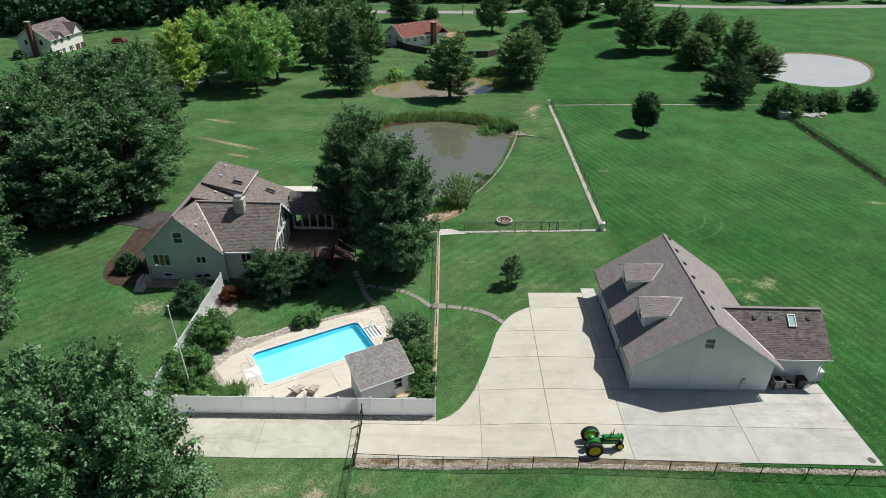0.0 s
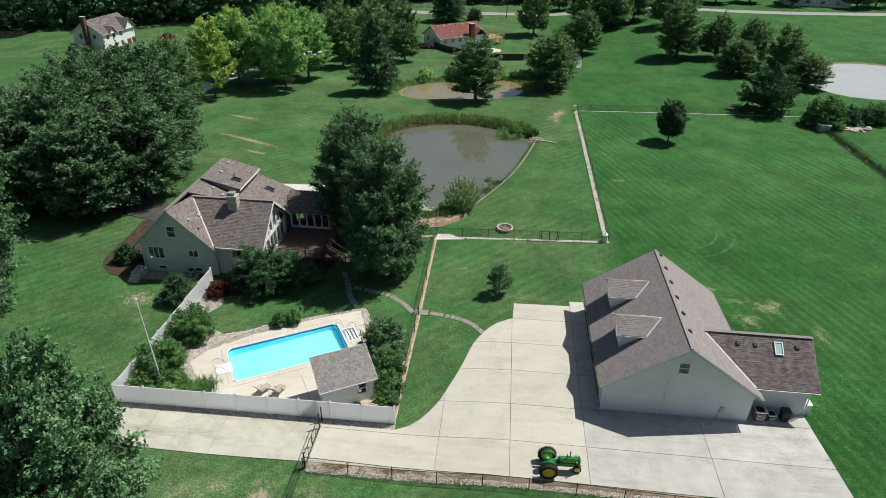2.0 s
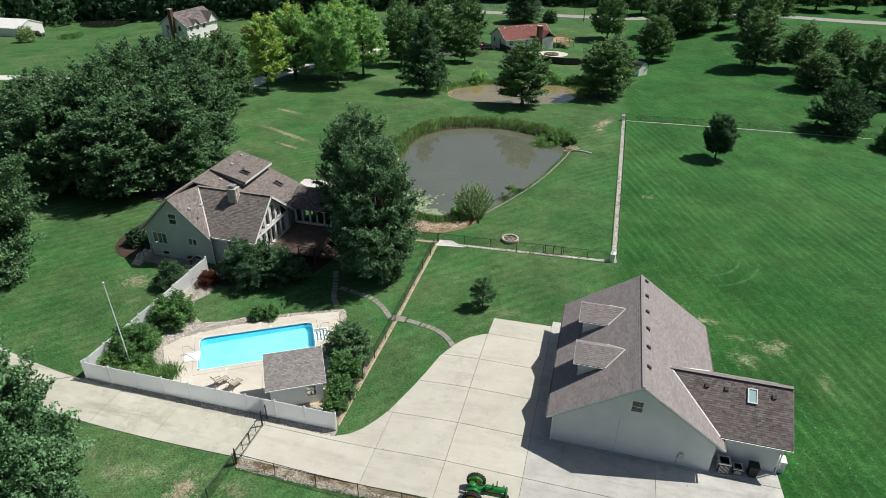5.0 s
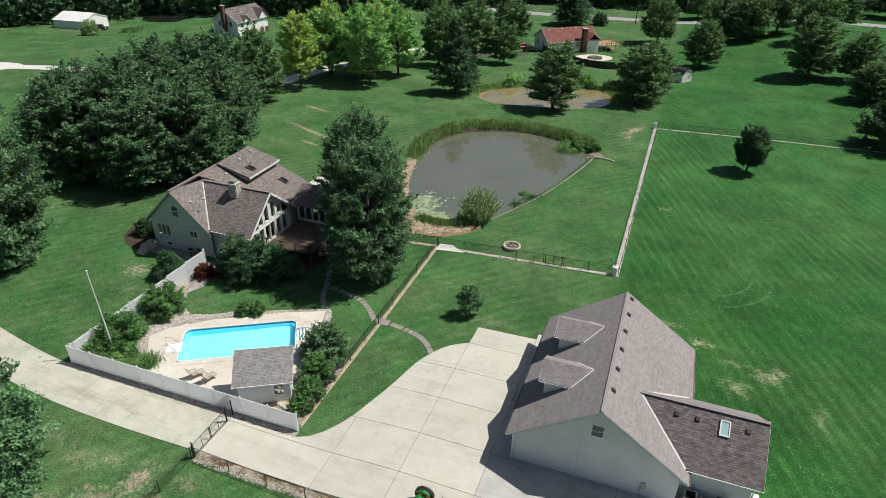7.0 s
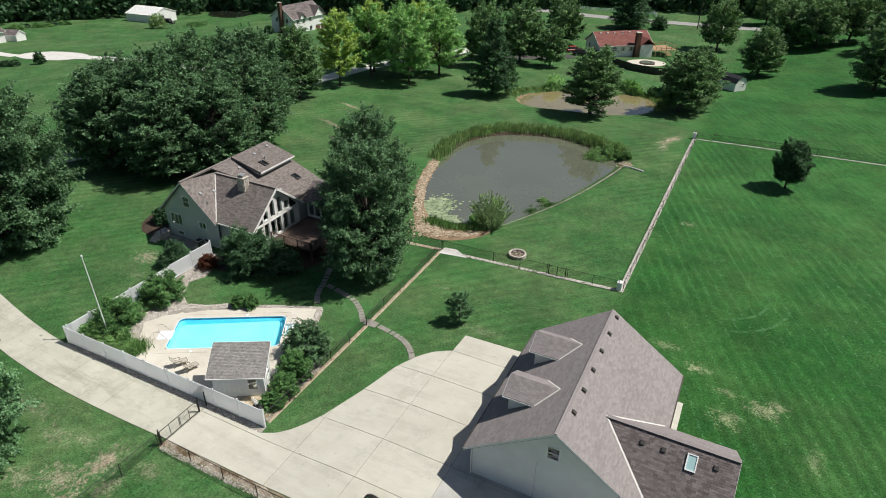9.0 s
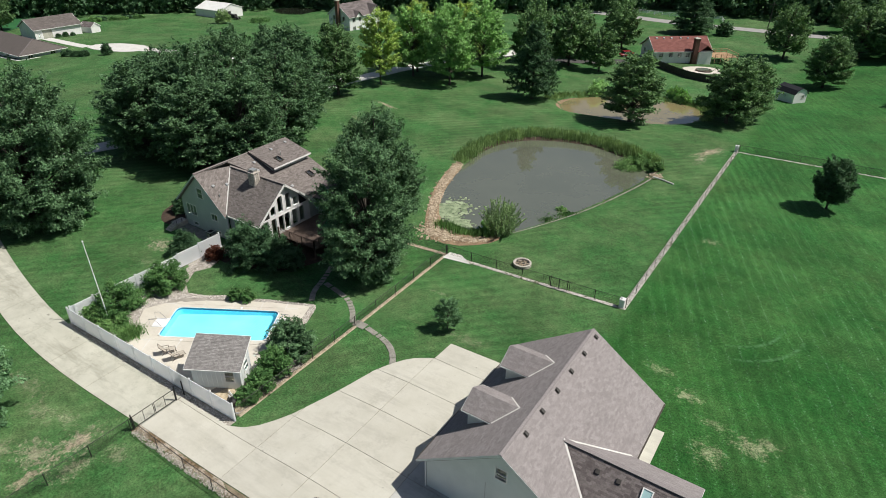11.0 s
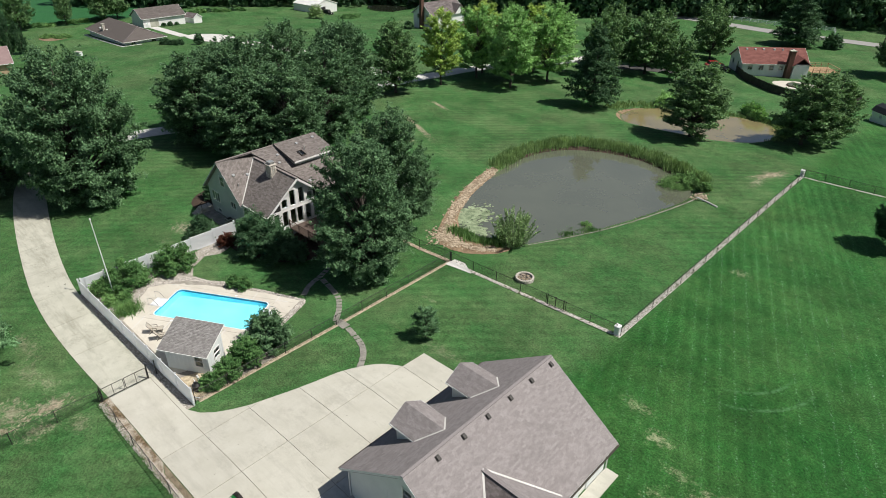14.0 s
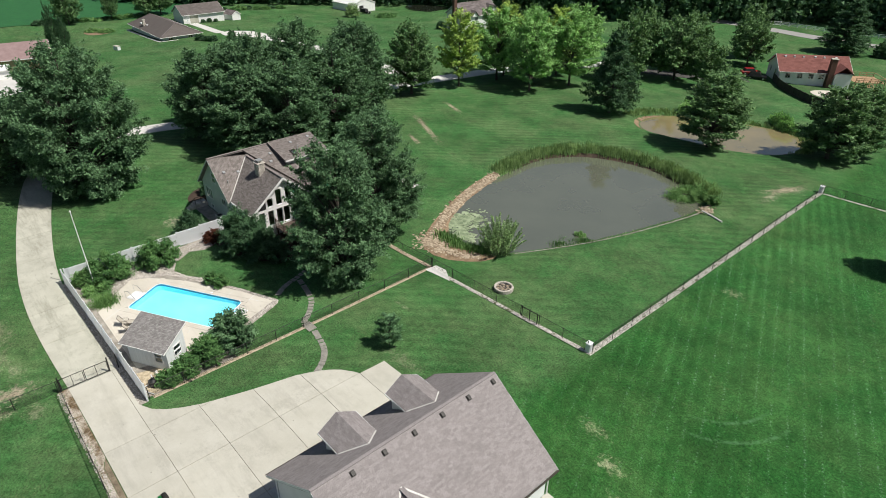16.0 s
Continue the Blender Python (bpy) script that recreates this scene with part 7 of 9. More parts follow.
def willow(x, y, w, h, stems, material, label, seed):
    """A many-stemmed airy shrub: thin arching stems with leaves along them."""
    rng = np.random.default_rng(seed)
    t = thing("pond_willow", pose(x, y, land_at(x, y)), label, "shrub")
    bm, pts, dirs = bmesh.new(), [], []
    for i in range(stems):
        a, r = i * 2.39996 + rng.normal() * 0.2, math.sqrt((i + 0.5) / stems)
        top = h * (1.0 - 0.45 * r * r) * (0.72 + 0.36 * rng.random())
        foot = Vector((math.cos(a) * r * w * 0.16, math.sin(a) * r * w * 0.16, -0.1))
        mid = foot + Vector((math.cos(a) * r * w * 0.2, math.sin(a) * r * w * 0.2, top * 0.6))
        tip = mid + Vector((math.cos(a) * r * w * 0.18 + rng.normal() * 0.12, math.sin(a) * r * w * 0.18 + rng.normal() * 0.12, top * 0.4))
        cone(bm, foot, mid, 0.022, 0.014, 4)
        cone(bm, mid, tip, 0.014, 0.004, 4)
        for _ in range(120):
            s = rng.random() ** 0.75
            p = foot.lerp(mid, s * 2) if s < 0.5 else mid.lerp(tip, s * 2 - 1)
            o = rng.normal(size=3) * (0.20 * (1.15 - s))
            pts.append((p.x + o[0], p.y + o[1], max(p.z + o[2] * 0.7, 0.1)))
            dirs.append((o[0] + math.cos(a) * 0.1, o[1] + math.sin(a) * 0.1, o[2] + 0.25))
    part("stems", bm, BARK, t)
    new("foliage", leaf_mesh("foliage", np.array(pts), np.array(dirs), 0.085, rng, material, 2.1)).parent = t


willow(1.6, 73.2, 5.2, 4.9, 80, LEAF_WILLOW, "airy multi-stemmed shrub at the pond edge", 45)
willow(-0.4, 73.8, 2.6, 2.0, 34, LEAF_BRIGHT, "loose light-green shrub at the pond edge", 46)
shrub("shore_weeds", 4.6, 84.0, 1.7, 0.9, LEAF_WEED, "clump of bright green weeds at the pond edge", 65, 80, 36, 0.08)
shrub("shore_weeds", 3.5, 82.0, 1.5, 0.5, LEAF_SHRUB, "low clump of green weeds at the pond edge", 66, 60, 36, 0.08)
shrub("weed_mound", 9.0, 105.2, 5.2, 0.9, LEAF_WEED, "low leafy mat of green weeds beside the cattails", 67, 220, 44, 0.11, dome_profile, 3.6)
shrub("bank_bush", 11.2, 103.0, 1.8, 1.1, LEAF_WEED, "low green bush at the end of the cattails", 64, 90, 36, 0.14)
shrub("weed_mound", 7.2, 103.8, 7.4, 0.7, LEAF_WEED, "low leafy mat of green weeds in the pond corner", 49, 300, 46, 0.11, dome_profile, 4.6)
shrub("hedge_bush", 62.5, 115.0, 7.5, 5.2, LEAF_SHRUB, "large spreading bush beside the field fence", 51, 200, 40, 0.24)
shrub("hedge_bush", 66.8, 116.5, 5.0, 3.6, LEAF_DARK, "spreading bush beside the brush pile", 52, 120, 40, 0.22)
shrub("hedge_bush", 72.5, 118.2, 6.0, 3.4, LEAF_SHRUB, "spreading green bush near the far pond", 53, 140, 40, 0.22)
shrub("hedge_bush", 78.8, 118.4, 5.0, 4.0, LEAF_PINE, "dark conical bush near the far pond", 54, 120, 40, 0.22)
shrub("bank_shrub", -12.0, 139.0, 7.0, 2.2, LEAF_BRIGHT, "light-green scrub on the brown pond's bank", 55, 110, 36, 0.26, dome_profile, 3.0)
shrub("bank_shrub", -6.0, 141.3, 7.0, 2.3, LEAF_SHRUB, "green scrub on the brown pond's bank", 56, 110, 36, 0.26, dome_profile, 3.0)
shrub("bank_shrub", 3.0, 144.0, 7.0, 2.2, LEAF_BRIGHT, "light-green scrub on the brown pond's bank", 57, 110, 36, 0.26, dome_profile, 3.0)
shrub("bank_shrub", 9.5, 142.4, 6.0, 2.0, LEAF_SHRUB, "green scrub on the brown pond's bank", 58, 100, 36, 0.26, dome_profile, 3.0)
shrub("house_shrub", -114.5, 168.0, 3.2, 2.6, LEAF_DARK, "dark shrub beside the neighbouring white house", 60, 60, 30, 0.3)
for x, y, w, hh in ((-174.2, 114.4, 1.4, 1.1), (-174.0, 116.5, 1.7, 1.3), (-173.8, 118.6, 1.3, 0.9)):
    shrub("outbuilding_bush", x, y, w, hh, LEAF_DARK, "clipped round bush at the foot of the outbuilding", int(-x * 3 + y), 34, 24, 0.22)
for x, y, w, hh in ((-143.0, 100.2, 3.2, 1.5), (-139.8, 101.0, 2.4, 1.3), (-137.6, 101.8, 2.6, 1.5), (-133.0, 105.4, 2.6, 3.2)):
    shrub("house_hedge_bush", x, y, w, hh, LEAF_DARK, "dark clipped bush beside the low hipped house", int(-x * 3 + y), 50, 26, 0.24)
for x, y, w, hh in ((-181.5, 82.0, 4.5, 0.7), (-178.0, 84.8, 4.8, 0.8)):
    shrub("bed_weeds", x, y, w, hh, LEAF_WEED, "low weeds growing in a bare garden bed", int(-x * 3 + y), 60, 24, 0.22)
shrub("lawn_weeds", -155.5, 176.6, 9.0, 1.3, LEAF_SHRUB, "low patch of weeds on the far lawn", 84, 110, 24, 0.3, dome_profile, 4.5)
shrub("young_tree_bush", -162.5, 166.5, 6.0, 5.2, LEAF_WILLOW, "loose young tree beside the metal barn", 85, 90, 26, 0.26)
rng_edge = np.random.default_rng(91)
for i in range(26):
    k = i / 25
    ex, ey = (-203.5 + 8.5 * min(k * 2, 1) + 1.0 * max(k * 2 - 1, 0), 72.0 + 82.0 * k)
    if not 106 < ey < 126:
        shrub("field_brush", ex + rng_edge.normal() * 0.8, ey, 2.8 + 2.0 * rng_edge.random(), 0.6 + 0.9 * rng_edge.random(), (LEAF_DARK, LEAF_SHRUB, LEAF_WEED)[i % 3], "rough brush along the edge of the crop field", 100 + i, 44, 22, 0.32)
shrub("garden_shrub", 34.8, 243, 5, 4, LEAF_DARK, "round dark bush beside the road", 61, 60, 30, 0.35)
shrub("garden_shrub", -6.5, 232, 5.5, 4.2, LEAF_DARK, "round dark bush on the roadside lawn", 62, 60, 30, 0.35)


def blades(name, spots, height, width, material, label, category, seed, lean=0.16):
    """Upright reeds or tall grass over many spots."""
    rng = np.random.default_rng(seed)
    p = np.array(spots)
    k = len(p)
    z = land(p[:, 0], p[:, 1])
    h = height * (0.55 + 0.6 * rng.random(k))
    a = rng.random(k) * 2 * np.pi
    side = np.stack([np.cos(a), np.sin(a), np.zeros(k)], 1) * width * (0.6 + 0.8 * rng.random((k, 1)))
    tip = np.stack([p[:, 0], p[:, 1], z + h], 1) + rng.normal(size=(k, 3)) * np.array([lean, lean, 0]) * h[:, None]
    foot = np.stack([p[:, 0], p[:, 1], z - 0.1], 1)
    mid = foot * 0.45 + tip * 0.55 + np.array([0, 0, 0.08])
    v = np.stack([foot - side, foot + side, mid + side * 0.8, tip + side * 0.12, tip - side * 0.12, mid - side * 0.8], 1).reshape(-1, 3)
    i = np.arange(k)[:, None] * 6
    f = np.concatenate([i + np.array([[0, 1, 2, 5]]), i + np.array([[5, 2, 3, 4]])])
    tagged(new(name, arrays_mesh(name, v, f, material)), label, category, kind="stuff")


def along(line, n, width, rng):
    pts = []
    seg = [math.hypot(b[0] - a[0], b[1] - a[1]) for a, b in zip(line, line[1:])]
    for _ in range(n):
        t = rng.random() * sum(seg)
        for (a, b), s in zip(zip(line, line[1:]), seg):
            if t <= s:
                break
            t -= s
        o = rng.normal() * width
        pts.append((a[0] + (b[0] - a[0]) * t / s - (b[1] - a[1]) / s * o, a[1] + (b[1] - a[1]) * t / s + (b[0] - a[0]) / s * o))
    return pts


def clustered(line, n, width, rng, clusters=60):
    cs = along(line, clusters, width, rng)
    return [(c[0] + rng.normal() * 0.45, c[1] + rng.normal() * 0.45) for c in (cs[int(rng.random() * clusters)] for _ in range(n))]


rng0 = np.random.default_rng(77)
NORTH_RIM = smooth_line([(-14.4, 89.5), (-15.4, 97.8), (-12.8, 104.2), (-8.2, 107.6), (-1.8, 109.2), (4.4, 107.8), (8.0, 106.2), (10.2, 104.6)], 2)
blades("cattails", clustered(NORTH_RIM, 11000, 0.27, rng0, 260), 1.1, 0.03, REED, "tall green cattails along the far pond bank", "cattails", 71, 0.09)
blades("shore_grass", clustered(smooth_line([(11.2, 101.0), (9.6, 93.6), (7.2, 85.0), (4.4, 78.2)]), 420, 0.14, rng0, 120), 0.18, 0.03, REED, "rough grass along the pond edge", "grass", 72)
blades("shore_clump", clustered([(3.2, 79.6), (4.8, 82.6), (5.9, 84.4)], 1000, 0.25, rng0, 20), 0.5, 0.04, LEAF_SHRUB, "low clump of weeds at the pond edge", "weeds", 79, 0.3)
blades("marsh_grass", clustered([(-5.4, 71.4), (-2.8, 70.9), (0.4, 72.4)], 2200, 0.5, rng0, 60), 0.8, 0.035, LEAF_WEED, "bright marsh grass at the near pond edge", "grass", 73)
blades("bank_grass", clustered(smooth_line([(-17.5, 127), (-16.2, 133.5), (-10, 138.8), (3, 143), (10, 140.2), (11, 132)]), 3500, 0.4, rng0, 200), 0.6, 0.045, REED, "rough grass round the brown pond", "grass", 74)
blades("field_weeds", along([(61.7, 112.0), (62.3, 82), (63, 50)], 3800, 0.28, rng0), 0.7, 0.03, LEAF_DARK, "dark weeds grown through the boundary fence", "weeds", 78, 0.3)
blades("ornamental_grass", clustered([(-16.8, 37.0), (-16.5, 36.8)], 1400, 0.30, rng0, 8), 0.8, 0.022, LEAF_WEED, "tuft of ornamental grass in the stone bed", "ornamental grass", 75, 0.4)
blades("fence_weeds", along([(-6, 30.25), (31, 29.9)], 2600, 0.16, rng0), 0.13, 0.014, LEAF_SHRUB, "ragged grass along the gravel verge", "grass", 76, 0.4)


def pads(name, spots, level, size, material, label, category, seed):
    rng = np.random.default_rng(seed)
    k, n = len(spots), 7
    p = np.array(spots)
    a = np.linspace(0, 2 * np.pi * 0.93, n)[None] + rng.random((k, 1)) * 6
    r = size * (0.6 + 0.7 * rng.random((k, 1)))
    z = level + 0.01 + 0.03 * rng.random((k, 1)) + 0.012 * rng.random((k, n))
    v = np.stack([p[:, :1] + r * np.cos(a), p[:, 1:] + r * np.sin(a), z], 2).reshape(-1, 3)
    c = np.concatenate([v.reshape(k, n, 3), np.stack([p[:, 0], p[:, 1], z[:, 0] - 0.005], 1)[:, None]], 1).reshape(-1, 3)
    i = np.arange(k)[:, None, None] * (n + 1)
    tri = np.stack([np.full(n - 1, n), np.arange(n - 1), np.arange(1, n)], 1)[None]
    tagged(new(name, arrays_mesh(name, c, (i + tri).reshape(-1, 3), material)), label, category, kind="stuff")


pads("lily_pads", [(-7.2 + rng0.normal() * 1.1, 75.6 + rng0.normal() * 1.5) for _ in range(560)] + [(-4.5 + rng0.normal() * 1.0, 73.6 + rng0.normal() * 0.5) for _ in range(160)], -0.93, 0.2, LILY, "pale floating lily pads near the pond edge", "lily pads", 81)


def stones(name, spots, size, material, label, category, seed, off=0.0):
    """Loose stones of uneven shape as one heap."""
    rng = np.random.default_rng(seed)
    base = bmesh.new()
    bmesh.ops.create_icosphere(base, subdivisions=1, radius=1)
    bv = np.array([v.co[:] for v in base.verts])
    bf = np.array([[v.index for v in f.verts] for f in base.faces])
    base.free()
    p = np.array(spots)
    k = len(p)
    s = size * (0.45 + 1.1 * rng.random((k, 1, 1)) ** 1.5)
    shape = np.stack([0.8 + 0.6 * rng.random(k), 0.7 + 0.4 * rng.random(k), 0.4 + 0.3 * rng.random(k)], 1)[:, None]
    a = rng.random(k) * 6.28
    v = bv[None] * shape * s * (0.8 + 0.4 * rng.random((k, len(bv), 1)))
    x = v[..., 0] * np.cos(a)[:, None] - v[..., 1] * np.sin(a)[:, None]
    y = v[..., 0] * np.sin(a)[:, None] + v[..., 1] * np.cos(a)[:, None]
    v = np.stack([x + p[:, :1], y + p[:, 1:], v[..., 2] + (land(p[:, 0], p[:, 1]) + off)[:, None]], 2).reshape(-1, 3)
    f = (np.arange(k)[:, None, None] * len(bv) + bf[None]).reshape(-1, 3)
    tagged(new(name, arrays_mesh(name, v, f, material)), label, category, kind="stuff")


DECK_LINE = [(-19.4, 40.0), (-17.8, 43.9), (-9.8, 48.2), (-6.2, 49.8), (-4.6, 46.6)]
bed = [(x, y) for x, y in along(DECK_LINE, 4200, 0.5, rng0) if poly_distance(np.array([x]), np.array([y]), ROCK_BED)[0] < 0]
bed += [(x, y) for x, y in ((-22.3 + 5.5 * rng0.random(), 36 + 16 * rng0.random()) for _ in range(4600)) if poly_distance(np.array([x]), np.array([y]), ROCK_BED)[0] < -0.1]
bed = [q for q in bed if poly_distance(np.array([q[0]]), np.array([q[1]]), [(-19.2, 40.2), (-17.6, 43.5), (-9.7, 47.9), (-6.4, 49.4), (-4.75, 45.3), (-3.5, 41.3), (-5.0, 36.0), (-15.5, 36.0), (-16.9, 37.3)])[0] > 0.02]
stones("river_stones", bed, 0.062, STONE, "mixed river stones round the pool deck", "stones", 91, 0.03)
stones("verge_stones", [(-22.8 + 22 * rng0.random(), 34.62 + 0.5 * rng0.random()) for _ in range(1700)] + [(-6 + 37 * rng0.random(), 30.08 + 0.42 * rng0.random()) for _ in range(2600)], 0.05, STONE, "loose pebbles on the gravel verges", "stones", 92, 0.03)
SHORE = smooth_line([(-14.1, 89.2), (-12.2, 81.2), (-9.3, 75.0), (-6.9, 71.0), (-4.9, 68.8), (-1.8, 68.6), (1.2, 70.6)], 2)
stones("riprap", along(SHORE, 2100, 0.30, rng0) + [(-4.9 + rng0.normal() * 1.0, 68.8 + rng0.normal() * 0.8) for _ in range(620)] + along([(10.8, 102.2), (12.0, 99.8)], 160, 0.4, rng0), 0.14, RIPRAP, "tan riprap stones along the pond edge", "stones", 93, 0.02)
stones("bank_stones", along(NORTH_RIM, 380, 0.1, rng0), 0.25, RIPRAP, "stones half hidden under the cattails", "stones", 94, -0.3)


# ---- stepping stones ----
def stepping(points, label):
    line = smooth_line(points, 2)
    t = tagged(new("stone_path"), label, "garden path", kind="structure")
    rng = random.Random(3)
    d, last = 0.0, line[0]
    for q in line[1:]:
        step = math.hypot(q[0] - last[0], q[1] - last[1])
        n = max(1, round(step / 0.5))
        for i in range(n):
            x, y = last[0] + (q[0] - last[0]) * i / n, last[1] + (q[1] - last[1]) * i / n
            a = math.degrees(math.atan2(q[1] - last[1], q[0] - last[0])) + rng.uniform(-6, 6)
            m = pose(x, y, land_at(x, y) + 0.02, 0, 0, a)
            part("paver", boxed(-0.21, 0.21, -0.26 - rng.random() * 0.05, 0.26, -0.08, 0.025, m=m, bevel=0.015), PAVER, t)
        last = q


stepping([(0.5, 49.95), (2.9, 49.4), (4.4, 48.5), (5.6, 47.0)], "curved path of grey concrete pavers across the lawn")
stepping([(-1.5, 50.0), (-2.7, 51.4), (-4.4, 52.6), (-8.0, 53.3)], "path of grey pavers across the shaded lawn")
stepping([(-7.1, 50.4), (-8.0, 51.6), (-8.6, 53.6), (-9.6, 56.0)], "short path of grey pavers toward the deck")


# ---- fire pit ----
def fire_pit(x, y):
    f = thing("fire_pit", pose(x, y, land_at(x, y)), "round ring of tan stones filled with ash on the lawn", "fire pit")
    rng = random.Random(8)
    for row in range(2):
        for i in range(16):
            a = i / 16 * 360 + row * 11
            m = pose(0.88 * math.cos(radians(a)), 0.88 * math.sin(radians(a)), 0.1 + row * 0.19, 0, 0, a + 90 + rng.uniform(-4, 4))
            part("stone", boxed(-0.165, 0.165, -0.11, 0.11, -0.12, 0.085, m=m, bevel=0.03), STONEWORK, f)
    part("ash_bed", cone(bmesh.new(), (0, 0, -0.1), (0, 0, 0.14), 0.8, 0.76, 24), STRIP, f)
    for i in range(34):
        a, r = i * 2.39996, 0.72 * math.sqrt((i + 0.5) / 34)
        q = 0.07 + 0.05 * rng.random()
        m = pose(r * math.cos(a), r * math.sin(a), 0.16, rng.uniform(-20, 20), rng.uniform(-20, 20), rng.uniform(0, 90))
        part("rubble", boxed(-q, q, -q * 0.7, q * 0.7, -0.06, 0.07, m=m, bevel=0.02), RIPRAP if i % 3 else WOOD_OLD, f)


fire_pit(7.1, 68.0)


# ---- flagpole ----
fp = thing("flagpole", pose(-20.0, 37.1, land_at(-20, 37.1)), "tall bare pale metal flagpole beside the shrubs", "flagpole")
part("pole", cone(bmesh.new(), (0, 0, -0.2), (-0.25, 0, 8.5), 0.06, 0.035, 12), WHITE_PAINT, fp)
bm = bmesh.new()
bmesh.ops.create_uvsphere(bm, u_segments=12, v_segments=8, radius=0.09, matrix=pose(-0.25, 0, 8.58))
part("finial", bm, WHITE_PAINT, fp)
part("base_collar", cone(bmesh.new(), (0, 0, -0.1), (0, 0, 0.12), 0.16, 0.1, 12), ALU, fp)


# ---- loungers ----
def lounger():
    c = thing("sun_lounger", pose(0, 0, 0), "beige sling lounge chair with raised back on the pool deck", "sun lounger", "loungers by the pool")
    for x in (-0.29, 0.29):
        part("side_rail", tube(bmesh.new(), [(x, -0.8, 0.3), (x, 0.12, 0.34), (x, 0.5, 0.98)], 0.02), BRONZE, c)
        for y0, y1 in ((-0.62, -0.4), (0.4, 0.05)):
            part("leg", tube(bmesh.new(), [(x, y0, 0.0), (x, y1, 0.33)], 0.02), BRONZE, c)
        part("armrest", tube(bmesh.new(), [(x, -0.3, 0.33), (x, -0.28, 0.56), (x, 0.28, 0.6)], 0.022), BRONZE, c)
    seat = bmesh.new()
    for i in range(6):
        y = -0.78 + i * 0.15
        slab3(seat, [(-0.28, y, 0.31 + 0.006 * i), (0.28, y, 0.31 + 0.006 * i), (0.28, y + 0.145, 0.316 + 0.006 * i), (-0.28, y + 0.145, 0.316 + 0.006 * i)], 0.014)
    part("sling_seat", seat, SLING, c)
    back = bmesh.new()
    for i in range(4):
        f, g = i / 4, i / 4 + 0.235
        slab3(back, [(-0.28, 0.13 + 0.36 * f, 0.36 + 0.6 * f), (0.28, 0.13 + 0.36 * f, 0.36 + 0.6 * f), (0.28, 0.13 + 0.36 * g, 0.36 + 0.6 * g), (-0.28, 0.13 + 0.36 * g, 0.36 + 0.6 * g)], 0.014)
    part("sling_back", back, SLING, c)
    part("cross_bar", tube(bmesh.new(), [(-0.29, 0.5, 0.98), (0.29, 0.5, 0.98)], 0.02), BRONZE, c)
    part("cross_bar", tube(bmesh.new(), [(-0.29, -0.8, 0.3), (0.29, -0.8, 0.3)], 0.02), BRONZE, c)
    return c


L1 = lounger()
L1.matrix_basis = pose(-11.8, 37.3, -0.2, 0, 0, 151)
copy_thing(L1, pose(-10.5, 37.3, -0.2, 0, 0, 165))


# ---- plant beside the garage ----
def ac_unit(x, y, s, h, label):
    """An air-conditioning unit: rounded dark cabinet with upright slats, a pale rim and a fan under its guard."""
    z = land_at(x, y) + 0.05
    a = thing("air_conditioner", pose(x, y, z), label, "air conditioner")
    part("cabinet", boxed(-s, s, -s, s, 0.05, h, bevel=0.1), VENT, a)
    for i in range(8):
        u = -s + 0.14 + (2 * s - 0.28) * i / 7
        for q in ((u - 0.014, u + 0.014, -s - 0.014, -s + 0.004), (-s - 0.014, -s + 0.004, u - 0.014, u + 0.014), (s - 0.004, s + 0.014, u - 0.014, u + 0.014)):
            part("slat", boxed(*q, 0.12, h - 0.14), ALU, a)
    rim = wall(bmesh.new(), [(-s - 0.01, -s - 0.01), (s + 0.01, -s - 0.01), (s + 0.01, s + 0.01), (-s - 0.01, s + 0.01)], [(-s * 0.72, s * 0.72, -s * 0.72, s * 0.72)], pose(0, 0, h - 0.04, -90, 0, 0), -0.06)
    part("top_rim", rim, ALU, a, "pale metal top rim")
    part("fan_well", cone(bmesh.new(), (0, 0, h - 0.03), (0, 0, h + 0.0), s * 0.7, s * 0.7, 24), PLASTIC_DARK, a)
    bm = bmesh.new()
    for r in (0.3, 0.55):
        pts = [(s * r * math.cos(t * 0.3927), s * r * math.sin(t * 0.3927), h + 0.02) for t in range(17)]
        tube(bm, pts, 0.008, 5)
    for t in range(6):
        tube(bm, [(0, 0, h + 0.02), (s * 0.72 * math.cos(t * 1.047), s * 0.72 * math.sin(t * 1.047), h + 0.02)], 0.007, 5)
    part("fan_guard", bm, VENT, a)
    part("base_pad", boxed(-s - 0.06, s + 0.06, -s - 0.06, s + 0.06, -0.05, 0.05), CONCRETE_WHITE, a)


ac_unit(-24.75, 52.6, 0.4, 0.8, "dark air-conditioning unit beside the house")
ac_unit(27.0, 38.7, 0.42, 0.98, "tall grey air-conditioning unit beside the garage")
ac_unit(27.95, 38.75, 0.33, 0.62, "small grey air-conditioning unit beside the garage")
tb = thing("trash_bin", pose(28.95, 38.8, land_at(28.85, 38.8) + 0.05), "dark wheeled trash bin beside the garage", "trash bin")
bm = bmesh.new()
bmesh.ops.create_cone(bm, cap_ends=True, segments=4, radius1=0.34, radius2=0.44, depth=0.95, matrix=pose(0, 0, 0.5, 0, 0, 45))
part("bin_body", bm, PLASTIC_DARK, tb)
part("lid", boxed(-0.34, 0.34, -0.36, 0.34, 0.97, 1.03, bevel=0.02), PLASTIC_DARK, tb)
for x in (-0.22, 0.22):
    part("wheel", cone(bmesh.new(), (x - 0.03, 0.28, 0.1), (x + 0.03, 0.28, 0.1), 0.1, 0.1, 14), RUBBER, tb)
pr = thing("propane_tank", pose(30.95, 39.9, land_at(30.95, 39.9)), "small white utility box beside the garage corner", "utility box")
